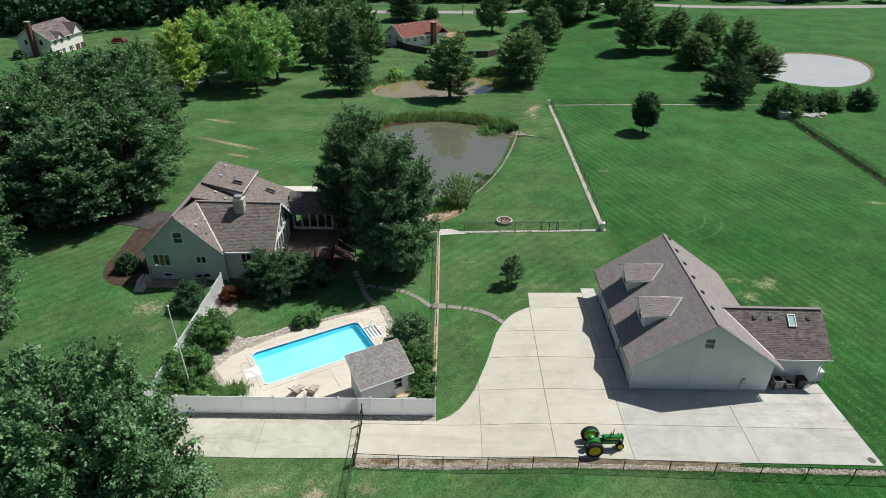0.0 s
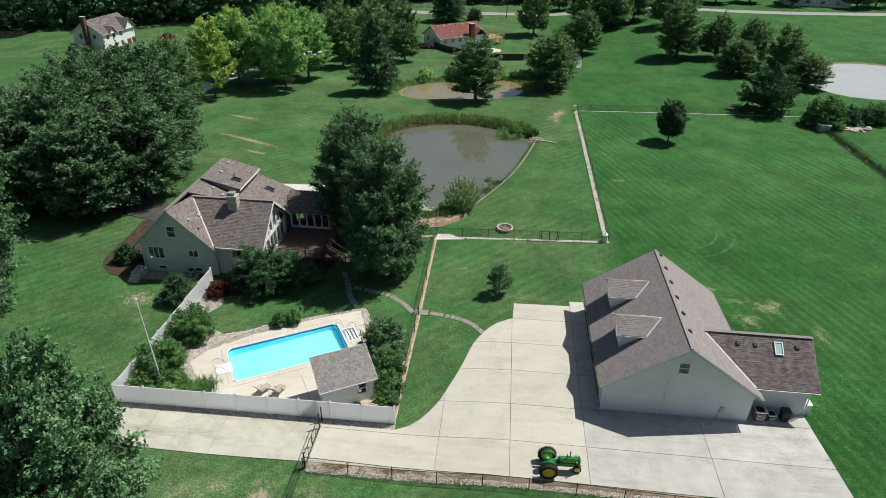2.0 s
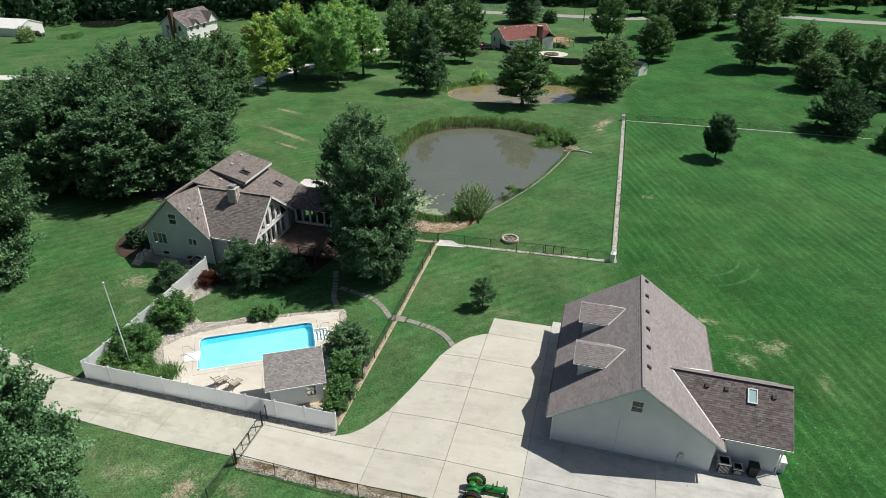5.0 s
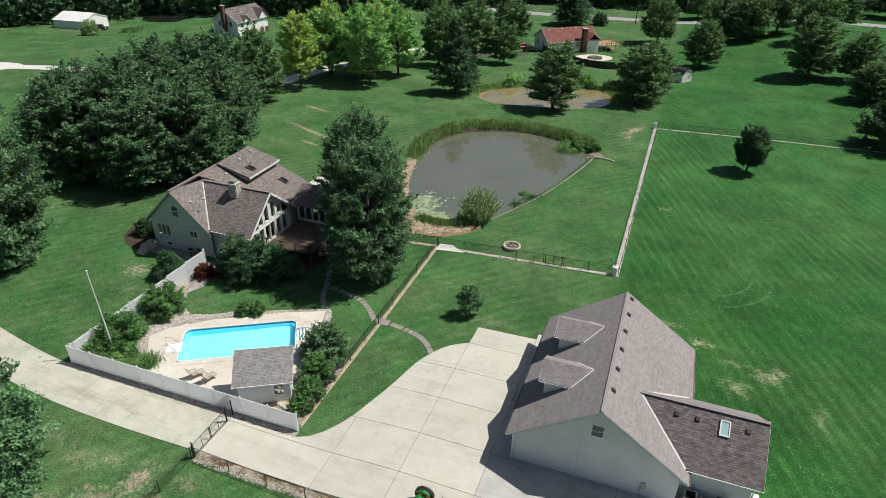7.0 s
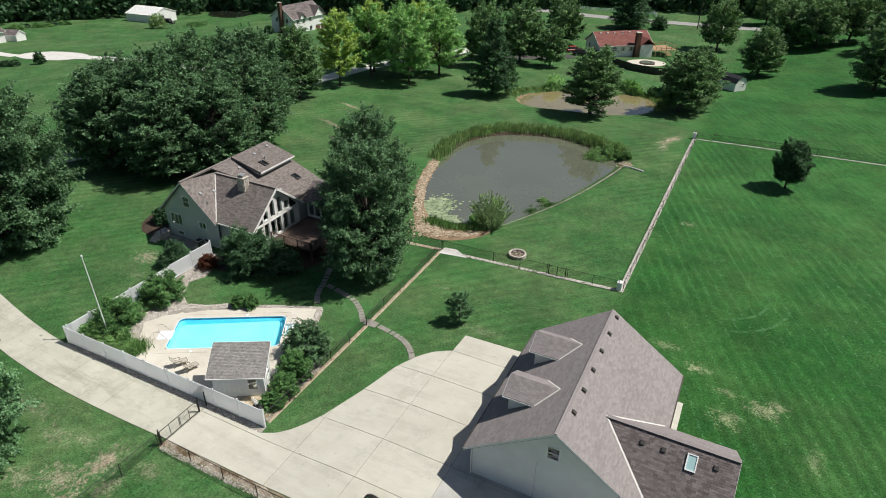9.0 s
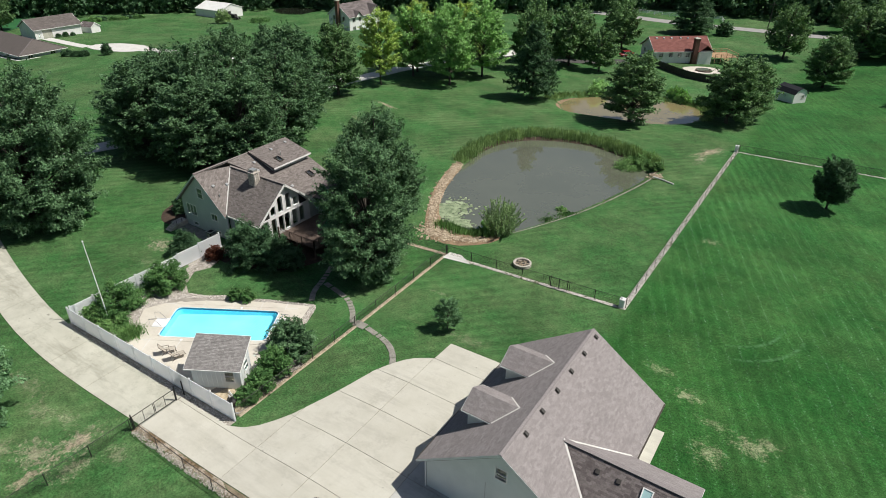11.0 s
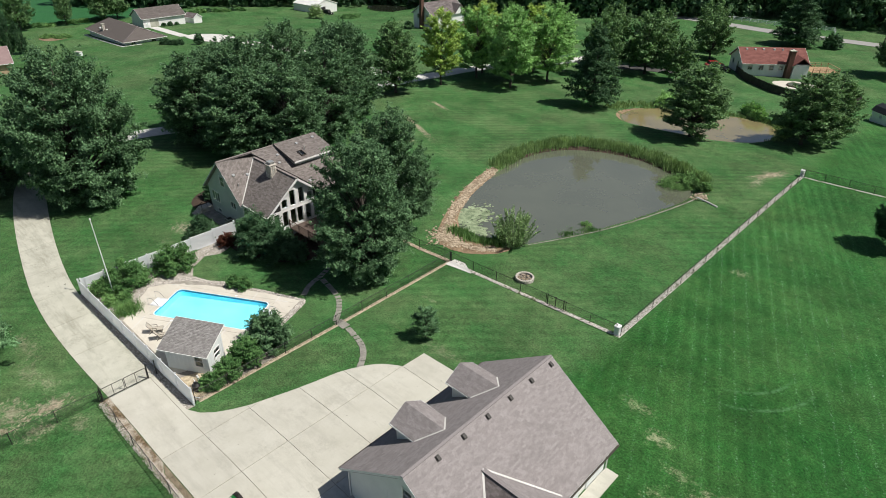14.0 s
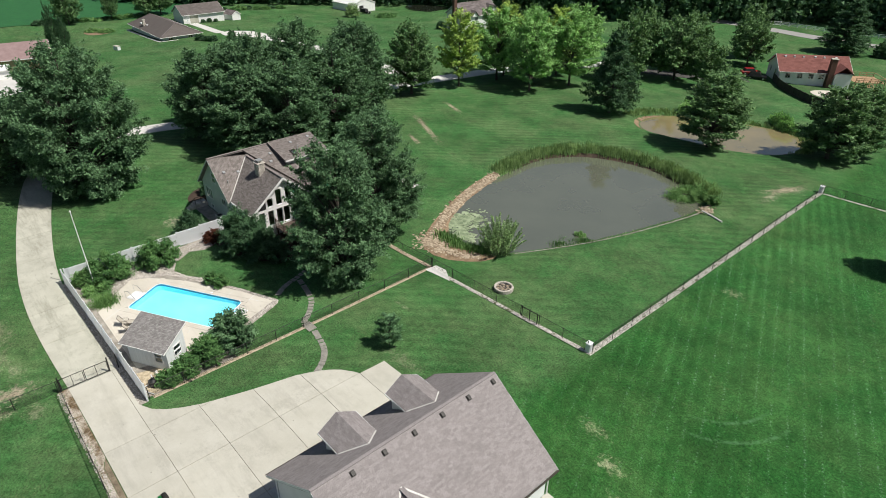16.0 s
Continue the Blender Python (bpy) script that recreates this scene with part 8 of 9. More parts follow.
part("cabinet", boxed(-0.2, 0.2, -0.35, 0.35, -0.05, 1.0, bevel=0.04), WHITE_PAINT, pr)
part("lid", boxed(-0.23, 0.23, -0.38, 0.38, 1.0, 1.06, bevel=0.02), WHITE_PAINT, pr)
dr = thing("floor_drain", pose(30.6, 31.35, land_at(30.6, 31.35) + 0.055), "round grey iron drain cover in the concrete", "drain cover")
part("cover", cone(bmesh.new(), (0, 0, -0.02), (0, 0, 0.012), 0.22, 0.22, 20), VENT, dr)
part("rim", cone(bmesh.new(), (0, 0, -0.02), (0, 0, 0.006), 0.27, 0.27, 20), VENT, dr)
pp = thing("pool_pump", pose(-2.0, 36.3, land_at(-2.0, 36.3) + 0.02), "black pool filter and pump with white pipes on gravel", "pool pump")
tank = cone(bmesh.new(), (0, 0, 0.0), (0, 0, 0.55), 0.31, 0.33, 18)
cone(tank, (0, 0, 0.55), (0, 0, 0.72), 0.33, 0.18, 18)
part("tank", tank, PLASTIC_DARK, pp)
part("clamp_band", cone(bmesh.new(), (0, 0, 0.5), (0, 0, 0.56), 0.36, 0.36, 18), VENT, pp)
part("valve_head", cone(bmesh.new(), (0, 0, 0.7), (0, 0, 0.86), 0.1, 0.08, 12), PLASTIC_DARK, pp)
pump = cone(bmesh.new(), (-0.75, 0.2, 0.22), (-0.3, 0.2, 0.22), 0.13, 0.15, 12)
box(pump, -0.8, -0.35, 0.06, 0.34, -0.02, 0.1)
part("pump", pump, PLASTIC_DARK, pp)
part("pipe", tube(bmesh.new(), [(-0.15, -0.35, 0.25), (-0.2, -0.75, 0.12), (0.3, -0.8, 0.1), (1.1, -0.35, 0.1)], 0.04), WHITE_PAINT, pp, "white plastic pipe")
part("pipe", tube(bmesh.new(), [(0.0, 0.0, 0.8), (-0.5, 0.1, 0.8), (-0.55, 0.2, 0.3)], 0.035), WHITE_PAINT, pp, "white plastic pipe")
for k in range(5):
    x = -1.25 + k * 0.2
    part("valve", tube(bmesh.new(), [(x, 0.75 - 0.05 * k, 0.0), (x, 0.75 - 0.05 * k, 0.35), (x + 0.1, 0.6 - 0.05 * k, 0.4)], 0.035), WHITE_PAINT, pp, "white plastic valve")
part("manifold", tube(bmesh.new(), [(-1.4, 0.72, 0.1), (-0.35, 0.5, 0.1)], 0.035), WHITE_PAINT, pp, "white plastic pipe")
pi = thing("drain_pipe", pose(0, 0, land_at(13.2, 99.1)), "pale overflow pipe on the pond bank", "pipe")
part("pipe", tube(bmesh.new(), [(11.6, 99.6, 0.05), (13.0, 99.2, 0.1), (14.7, 98.6, 0.1)], 0.11, 10), CONCRETE_WHITE, pi)
bx = thing("utility_box", pose(61.2, 111.6, land_at(61.2, 111.6)), "pale grey utility box by the field fence", "utility box")
part("cabinet", boxed(-0.9, 0.9, -0.6, 0.6, -0.1, 1.1, bevel=0.05), ALU, bx)
part("lid", boxed(-0.98, 0.98, -0.68, 0.68, 1.1, 1.2, bevel=0.03), WHITE_PAINT, bx)
stones("brush_pile", [(67 + rng0.normal() * 1.4, 113.6 + rng0.normal() * 0.8) for _ in range(70)], 0.4, STONE, "pile of rubble stones by the bushes", "rubble", 95, 0.1)


# ---- tractor ----
def build_tractor():
    t = thing("tractor", pose(10.75, 31.95, land_at(10.75, 31.95) + 0.05, 0, 0, 2) @ Matrix.Diagonal((0.94, 0.94, 0.94, 1)), "old green farm tractor with yellow wheels parked on concrete", "tractor")

    def wheel(name, x, y, r, w, rim_r):
        wh = part(name, bmesh.new(), RUBBER, t)
        ring = bmesh.new()
        n, prof = 28, [(r * 0.70, -w / 2), (r * 0.94, -w / 2), (r, -w * 0.3), (r, w * 0.3), (r * 0.94, w / 2), (r * 0.70, w / 2)]
        vs = [[ring.verts.new((x + rr * math.cos(a), y + yy, r + rr * math.sin(a))) for rr, yy in prof] for a in (i * 2 * math.pi / n for i in range(n))]
        for i in range(n):
            for j in range(len(prof)):
                ring.faces.new((vs[i][j], vs[i][(j + 1) % 6], vs[(i + 1) % n][(j + 1) % 6], vs[(i + 1) % n][j]))
        bmesh.ops.recalc_face_normals(ring, faces=ring.faces[:])
        if r > 0.5:
            for i in range(22):
                a = i * 2 * math.pi / 22
                for sg in (-1, 1):
                    m = pose(x + (r + 0.01) * math.cos(a + sg * 0.07), y + sg * w * 0.22, r + (r + 0.01) * math.sin(a + sg * 0.07)) @ Matrix.Rotation(-a, 4, "Y") @ Matrix.Rotation(radians(sg * 35), 4, "X")
                    box(ring, -0.03, 0.03, -w * 0.28, w * 0.28, -0.025, 0.025, m=m)
        part("tyre", ring, RUBBER, wh)
        rim = bmesh.new()
        for yy in (-w * 0.30, w * 0.30):
            cone(rim, (x, y + yy - 0.02, r), (x, y + yy + 0.02, r), r * 0.72, r * 0.72, 28)
            cone(rim, (x, y + yy - 0.05 * np.sign(yy), r), (x, y + yy + 0.06 * np.sign(yy), r), r * 0.22, r * 0.16, 16)
        part("rim", rim, YELLOW_PAINT, wh, "yellow wheel disc")
        part("hub", cone(bmesh.new(), (x, y - w * 0.42, r), (x, y + w * 0.42, r), r * 0.1, r * 0.1, 12), GREEN_PAINT, wh)

    for y in (-0.82, 0.82):
        wheel("rear_wheel", 0, y, 0.66, 0.32, 0.46)
    for y in (-0.16, 0.16):
        wheel("front_wheel", 2.15, y, 0.31, 0.16, 0.2)
    part("rear_axle", cone(bmesh.new(), (0, -0.8, 0.66), (0, 0.8, 0.66), 0.12, 0.12, 12), GREEN_PAINT, t)
    part("transmission", boxed(-0.32, 0.75, -0.24, 0.24, 0.5, 0.95, bevel=0.06), GREEN_PAINT, t)
    part("engine_block", boxed(0.75, 1.95, -0.2, 0.2, 0.55, 0.95, bevel=0.04), GREEN_PAINT, t)
    hood = bmesh.new()
    box(hood, 0.7, 2.2, -0.23, 0.23, 0.95, 1.33, bevel=0.11)
    part("hood", hood, GREEN_PAINT, t)
    part("radiator", boxed(2.16, 2.3, -0.24, 0.24, 0.62, 1.34, bevel=0.04), GREEN_PAINT, t)
    part("grille", boxed(2.3, 2.315, -0.17, 0.17, 0.75, 1.25), VENT, t)
    part("hood_stripe", boxed(1.0, 1.9, -0.236, -0.228, 1.08, 1.16), YELLOW_PAINT, t)
    part("hood_stripe", boxed(1.0, 1.9, 0.228, 0.236, 1.08, 1.16), YELLOW_PAINT, t)
    part("front_pedestal", cone(bmesh.new(), (2.15, 0, 0.3), (2.15, 0, 0.7), 0.09, 0.12, 10), GREEN_PAINT, t)
    part("front_axle", cone(bmesh.new(), (2.15, -0.2, 0.31), (2.15, 0.2, 0.31), 0.04, 0.04, 8), GREEN_PAINT, t)
    part("exhaust_stack", cone(bmesh.new(), (1.55, 0.1, 1.3), (1.55, 0.1, 1.85), 0.04, 0.035, 10), VENT, t)
    part("air_stack", cone(bmesh.new(), (1.3, -0.1, 1.3), (1.3, -0.1, 1.75), 0.05, 0.05, 10), GREEN_PAINT, t)
    st = bmesh.new()
    bmesh.ops.create_uvsphere(st, u_segments=14, v_segments=8, radius=0.26, matrix=pose(-0.15, 0, 1.22) @ Matrix.Diagonal((1, 1, 0.4, 1)))
    part("seat", st, GREEN_PAINT, t)
    part("seat_post", cone(bmesh.new(), (0.05, 0, 0.9), (-0.12, 0, 1.16), 0.04, 0.04, 8), GREEN_PAINT, t)
    part("steering_shaft", cone(bmesh.new(), (0.8, 0, 1.2), (0.38, 0, 1.42), 0.025, 0.025, 8), GREEN_PAINT, t)
    sw = bmesh.new()
    m = pose(0.36, 0, 1.43, 0, -62, 0)
    pts = [m @ Vector((0.2 * math.cos(i * 0.3927), 0.2 * math.sin(i * 0.3927), 0)) for i in range(17)]
    tube(sw, pts, 0.016, 6)
    for i in range(3):
        tube(sw, [m @ Vector((0, 0, 0)), pts[i * 5]], 0.012, 5)
    part("steering_wheel", sw, PLASTIC_DARK, t)
    for y in (-0.5, 0.5):
        fe = bmesh.new()
        arc = [(0.62 * math.cos(radians(a)), 0.72 * math.sin(radians(a)) + 0.66) for a in range(35, 150, 16)]
        for (xa, za), (xb, zb) in zip(arc, arc[1:]):
            slab3(fe, [(xa, y - 0.1, za), (xb, y - 0.1, zb), (xb, y + 0.1, zb), (xa, y + 0.1, za)], 0.02)
        part("fender", fe, GREEN_PAINT, t)
    part("drawbar", tube(bmesh.new(), [(-0.2, 0, 0.42), (-0.75, 0, 0.38)], 0.04), GREEN_PAINT, t)
    for y in (-0.35, 0.35):
        part("lift_arm", tube(bmesh.new(), [(-0.1, y, 0.55), (-0.7, y * 0.8, 0.4)], 0.03), GREEN_PAINT, t)
    for y in (-0.33, 0.33):
        part("headlight", cone(bmesh.new(), (1.95, y, 1.2), (2.08, y, 1.2), 0.05, 0.08, 12), ALU, t)


build_tractor()


# ---- neighbouring buildings ----
def gable_house(name, label, x, y, turn, L, W, wall_h, rise, siding, roof_mat, wins=(), doors=(), over=0.45, tabs=True, category="house", tab=0.8, row=0.42):
    """A plain gabled building, long side along its own x; wins: (side, s0, s1, z0, z1, columns)."""
    corners = [pose(x, y, 0, 0, 0, turn) @ Vector((a * L / 2, b * W / 2, 0)) for a in (-1, 1) for b in (-1, 1)]
    z = min(land_at(c.x, c.y) for c in corners)
    h = thing(name, pose(x, y, z, 0, 0, turn), label, category)
    l, w = L / 2, W / 2
    k = rise / (w + over)
    top = wall_h + rise - over * 0
    zr = wall_h + k * w
    sides = {"s": face_s(0, -w), "n": face_n(0, w), "e": face_e(l, 0), "w": face_w(-l, 0)}
    for sd, m in sides.items():
        ops = [q[1:5] for q in wins if q[0] == sd] + [q[1:5] for q in doors if q[0] == sd]
        if sd in "sn":
            prof = [(-l, -0.6), (l, -0.6), (l, wall_h), (-l, wall_h)]
        else:
            prof = [(-w + 0.16, -0.6), (w - 0.16, -0.6), (w - 0.16, wall_h), (0, zr - 0.16), (-w + 0.16, wall_h)]
        part("wall", wall(bmesh.new(), prof, ops, m, 0.15), siding, h)
        for q in wins:
            if q[0] == sd:
                window(h, m, *q[1:5], q[5] if len(q) > 5 else 1, 1, 0.1)
        for q in doors:
            if q[0] == sd:
                part("door", boxed(q[1], q[2], 0.04, 0.1, q[3], q[4], m=m), q[5] if len(q) > 5 else TRIM, h)
    ze, zt = wall_h - k * over + 0.05, zr + 0.05
    lo = l + over
    for sg in (-1, 1):
        roof_slope(h, (-lo * -sg * -1, sg * (w + over), ze), (lo * -sg * -1, sg * (w + over), ze), (lo * sg, 0, zt), (-lo * sg, 0, zt), roof_mat, 0.16, tabs=tabs, tab=tab, row=row)
        for xx in (-lo, lo):
            bar3(h, "fascia", (xx, sg * (w + over), ze - 0.1), (xx, 0, zt - 0.1), 0.05, 0.2, TRIM)
        bar3(h, "gutter", (-lo, sg * (w + over + 0.05), ze - 0.08), (lo, sg * (w + over + 0.05), ze - 0.08), 0.1, 0.12, TRIM)
    return h, zt


def chimney(h, x, y, z0, z1, material, s=0.5):
    c = part("chimney", boxed(x - s, x + s, y - s, y + s, z0, z1, bevel=0.03), material, h, "brick chimney")
    part("chimney_cap", boxed(x - s - 0.08, x + s + 0.08, y - s - 0.08, y + s + 0.08, z1, z1 + 0.12), CONCRETE_OLD, c)


# white two-storey house
wins = [("s", s, s + 1.1, zz, zz + 1.4, 2) for s in (-5.5, -2.8, 0.2) for zz in (1.0, 3.8)] + [("w", -2.6, -1.7, 4.0, 5.3, 1), ("w", 1.7, 2.6, 4.0, 5.3, 1)]
h, zt = gable_house("white_house", "white two-storey house with brown roof and brick chimney", -112.0, 179.5, 85, 14, 9.5, 5.6, 3.6, SIDING_WHITE, SHINGLE_BROWN_AND_SHADE, wins, [("s", 3.0, 5.0, -0.2, 2.3, BRICK), ("s", 5.4, 7.2, -0.2, 2.3, BRICK)])
chimney(h, -7.9, -0.5, -0.5, zt + 1.2, BRICK, 0.55)
for s in (-3.2, 4.6):
    bm = bmesh.new()
    wdt = 1.6 if s < 0 else 2.6
    for sg in (-1, 1):
        slab3(bm, [(s + sg * wdt, -5.6, 5.3), (s, -5.6, 5.3 + wdt * 1.1), (s, -1.2, 5.3 + wdt * 1.1), (s + sg * wdt, -3.2, 5.3)], 0.14)
    part("gable_roof", bm, SHINGLE_BROWN_AND_SHADE, h)
    bm = bmesh.new()
    vs = [bm.verts.new(p) for p in ((s - wdt + 0.2, -5.2, 5.1), (s + wdt - 0.2, -5.2, 5.1), (s, -5.2, 5.1 + wdt * 1.0))]
    ws = [bm.verts.new((v.co.x, -4.5, v.co.z)) for v in vs]
    bm.faces.new(vs), bm.faces.new(ws[::-1])
    for i in range(3):
        bm.faces.new((vs[i], vs[(i + 1) % 3], ws[(i + 1) % 3], ws[i]))
    part("gable_front", bm, SIDING_WHITE, h)

# red-roofed house
wins = [("s", s, s + 1.0, 1.9, 2.9, 2) for s in (-6.2, -3.6, -1.2, 1.0)] + [("s", -5.4, -4.6, 0.2, 0.7, 1), ("w", -2.4, -1.6, 2.0, 3.1, 1), ("w", 0.9, 1.7, 2.0, 3.1, 1), ("s", 5.0, 6.4, 1.2, 2.9, 2)]
h, zt = gable_house("red_roofed_house", "white house with faded red shingle roof and brick chimney", -10.3, 189.8, 40, 15, 8.6, 3.6, 2.9, SIDING_WHITE, SHINGLE_RED, wins, [("w", -3.2, 1.2, -0.4, 1.5)])
chimney(h, 3.0, -4.9, -0.5, zt + 0.3, BRICK, 0.6)
for s in (-6, -4, -2, 0.5, 2.5, 5):
    part("roof_vent", boxed(s - 0.2, s + 0.2, -0.9, -0.5, zt - 0.6, zt - 0.2), TRIM, h)
bm = bmesh.new()
for sg in (-1, 1):
    slab3(bm, [(5.6 + sg * 2.2, -6.0, 3.4), (5.6, -6.0, 5.1), (5.6, -1.5, 5.1), (5.6 + sg * 2.2, -3.9, 3.4)], 0.14)
part("gable_roof", bm, SHINGLE_RED, h)
part("gable_front", boxed(3.8, 7.4, -5.6, -4.4, -0.5, 3.5), SIDING_WHITE, h)


def cedar_deck():
    d = thing("cedar_deck", pose(0.2, 195.5, land_at(0.2, 195.5) + 0.7, 0, 0, 40), "new orange cedar deck with railings behind the red-roofed house", "deck")
    for i in range(24):
        part("deck_board", boxed(-3.2, 3.2, -3.0 + i * 0.25, -2.77 + i * 0.25, 1.0, 1.06), WOOD_NEW, d)
    for a in (-3.1, -1.5, 0.0, 1.5, 3.1):
        for b in (-2.95, 2.95):
            part("rail_post", boxed(a - 0.06, a + 0.06, b - 0.06, b + 0.06, -0.4, 2.0), WOOD_NEW, d)
    for b in (-2.95, 2.95):
        for zz in (1.5, 1.95):
            part("handrail", boxed(-3.2, 3.2, b - 0.05, b + 0.05, zz, zz + 0.08), WOOD_NEW, d)
    part("handrail", boxed(3.1, 3.2, -3, 3, 1.95, 2.03), WOOD_NEW, d)
    for i in range(6):
        part("stair_tread", boxed(-1.0 + i * 0.05, 0.6 + i * 0.05, -3.3 - i * 0.3, -3.02 - i * 0.3, 0.85 - i * 0.17, 0.9 - i * 0.17), WOOD_NEW, d)


cedar_deck()
sheet("stone_terrace", smooth_loop([(-6.6, 181.0), (-2.5, 176.0), (3.0, 177.6), (4.6, 184.6), (-1.0, 187.0)], 2), CONCRETE_DECK, "pale stone terrace round a small round pool", "terrace", 0.1)
rp = thing("round_pool", pose(-0.3, 180.2, land_at(-0.3, 180.2) + 0.1), "small dark round garden pool with a stone rim", "garden pool")
part("pool_wall", cone(bmesh.new(), (0, 0, -0.1), (0, 0, 0.35), 2.0, 1.9, 24), WOOD_DECK, rp)
part("water", cone(bmesh.new(), (0, 0, 0.35), (0, 0, 0.37), 1.7, 1.7, 24), WATER, rp)


def board_fence(points, height, label):
    f = thing("board_fence", pose(0, 0, 0), label, "fence")
    for (ax, ay), (bx, by) in zip(points, points[1:]):
        L = math.hypot(bx - ax, by - ay)
        n = max(1, round(L / 2.4))
        for i in range(n):
            x, y, x2, y2 = (ax + (bx - ax) * i / n, ay + (by - ay) * i / n, ax + (bx - ax) * (i + 1) / n, ay + (by - ay) * (i + 1) / n)
            z = min(land_at(x, y), land_at(x2, y2))
            part("post", boxed(x - 0.06, x + 0.06, y - 0.06, y + 0.06, z - 0.2, z + height + 0.1), WOOD_OLD, f)
            bar3(f, "board_panel", (x, y, z + height / 2), (x2, y2, z + height / 2), 0.04, height, WOOD_OLD)


board_fence([(-15.2, 183.5), (-10.8, 177), (-6.2, 172.5), (-1.5, 168.5), (4, 166.8), (10, 168.5), (14, 174.5)], 1.7, "weathered dark board fence round the neighbouring garden")

# small barn-roofed shed
sb = thing("garden_shed", pose(21.4, 160.9, land_at(21.4, 160.9), 0, 0, -36), "small white shed with a dark gambrel roof", "shed")
prof = [(-1.7, 0), (1.7, 0), (1.7, 2.1), (1.15, 2.75), (0, 3.15), (-1.15, 2.75), (-1.7, 2.1)]
part("wall", wall(bmesh.new(), [(s, z) for s, z in prof], [(0.35, 0.95, 1.0, 1.7)], face_e(2.3, 0), 0.1), SIDING_WHITE, sb)
window(sb, face_e(2.3, 0), 0.35, 0.95, 1.0, 1.7, 1, 2)
part("wall", wall(bmesh.new(), prof, [], face_w(-2.3, 0), 0.1), SIDING_WHITE, sb)
part("wall", boxed(-2.2, 2.2, -1.7, -1.6, -0.3, 2.1), SIDING_WHITE, sb)
part("wall", boxed(-2.2, 2.2, 1.6, 1.7, -0.3, 2.1), SIDING_WHITE, sb)
window(sb, face_s(0, -1.72), -0.4, 0.3, 1.0, 1.6, 1, 1)
bm = bmesh.new()
for sg in (-1, 1):
    slab3(bm, [(-2.5, sg * 1.9, 2.0), (2.5, sg * 1.9, 2.0), (2.5, sg * 1.2, 2.83), (-2.5, sg * 1.2, 2.83)], 0.08)
    slab3(bm, [(-2.5, sg * 1.2, 2.83), (2.5, sg * 1.2, 2.83), (2.5, 0, 3.27), (-2.5, 0, 3.27)], 0.08)
part("roof", bm, PLASTIC_DARK, sb, "dark shingle gambrel roof")





def hip_house(x, y, turn, L, W, wall_h, rise, label):
    z = min(land_at(x + a, y + b) for a in (-14, 14) for b in (-6, 6))
    h = thing("ranch_house", pose(x, y, z + 0.35, 0, 0, turn), label, "house")
    l, w, o = L / 2, W / 2, 0.9
    for face, n in ((face_s(0, -w), l), (face_n(0, w), l), (face_e(l, 0), w - 0.16), (face_w(-l, 0), w - 0.16)):
        ops = [(s, s + 1.2, 0.5, 1.2) for s in (-n * 0.7, n * 0.4)]
        part("wall", wall(bmesh.new(), [(-n, -0.6), (n, -0.6), (n, wall_h), (-n, wall_h)], ops, face, 0.15), SIDING, h)
        for q in ops:
            window(h, face, *q, 2, 1, 0.1)
    a, b, r = l + o, w + o, (L - W) / 2 + 2.6
    zt = wall_h + rise
    for q in (((-a, -b), (a, -b), (r, 0), (-r, 0)), ((a, b), (-a, b), (-r, 0), (r, 0)), ((a, -b), (a, b), (r, 0), (r, 0)), ((-a, b), (-a, -b), (-r, 0), (-r, 0))):
        bm = bmesh.new()
        vs = [bm.verts.new((*p, wall_h if i < 2 else zt)) for i, p in enumerate(q if q[2] != q[3] else q[:3])]
        bm.faces.new(vs)
        r2 = bmesh.ops.extrude_face_region(bm, geom=bm.faces[:], use_keep_orig=True)
        for v in [e for e in r2["geom"] if isinstance(e, bmesh.types.BMVert)]:
            v.co.z -= 0.15
        bmesh.ops.recalc_face_normals(bm, faces=bm.faces[:])
        part("roof", bm, SHINGLE_RANCH, h)
    for p, q in (((-a, -b), (a, -b)), ((a, -b), (a, b)), ((a, b), (-a, b)), ((-a, b), (-a, -b))):
        bar3(h, "gutter", (*p, wall_h - 0.06), (*q, wall_h - 0.06), 0.12, 0.14, TRIM)
    for p, q in (((-a, -b), (-r, 0)), ((a, -b), (r, 0)), ((a, b), (r, 0)), ((-a, b), (-r, 0))):
        bar3(h, "hip_cap", (*p, wall_h + 0.03), (*q, zt + 0.03), 0.3, 0.05, SHINGLE_BROWN_AND_SHADE)
    return h, zt


h, zt = hip_house(-163.2, 97.6, 0, 25.5, 11.0, 1.6, 2.9, "low earth-sheltered house with a broad brown hipped roof")
chimney(h, -3.4, -4.6, 0.6, 4.1, STONEWORK, 0.38)
for vx, vy in ((-6.5, -4.2), (-2.2, -3.9)):
    part("roof_vent", boxed(vx - 0.45, vx + 0.45, vy - 0.45, vy + 0.45, 1.9, 2.75, bevel=0.05), METAL_ROOF, h, "pale metal roof vent")
h, zt = gable_house("outbuilding", "white outbuilding with a grey roof and a wide garage door", -179.6, 115.4, 88, 13.8, 9.2, 3.3, 2.6, SIDING_WHITE, SHINGLE_RANCH, [("s", -5.9, -5.5, 1.1, 1.9, 1)], [("s", -4.7, -1.9, -0.2, 2.7, CONCRETE_OLD), ("s", -6.3, -5.1, -0.2, 2.2), ("s", -1.3, 6.4, 0.9, 2.6)], category="garage")
gable_house("tool_shed", "small white tool shed with double doors", -175.9, 125.6, 12, 4.6, 3.4, 2.0, 1.3, SIDING_WHITE, SHINGLE_BROWN_AND_SHADE, (), [("e", -1.0, -0.04, 0, 1.9), ("e", 0.04, 1.0, 0, 1.9)], 0.2, category="shed")
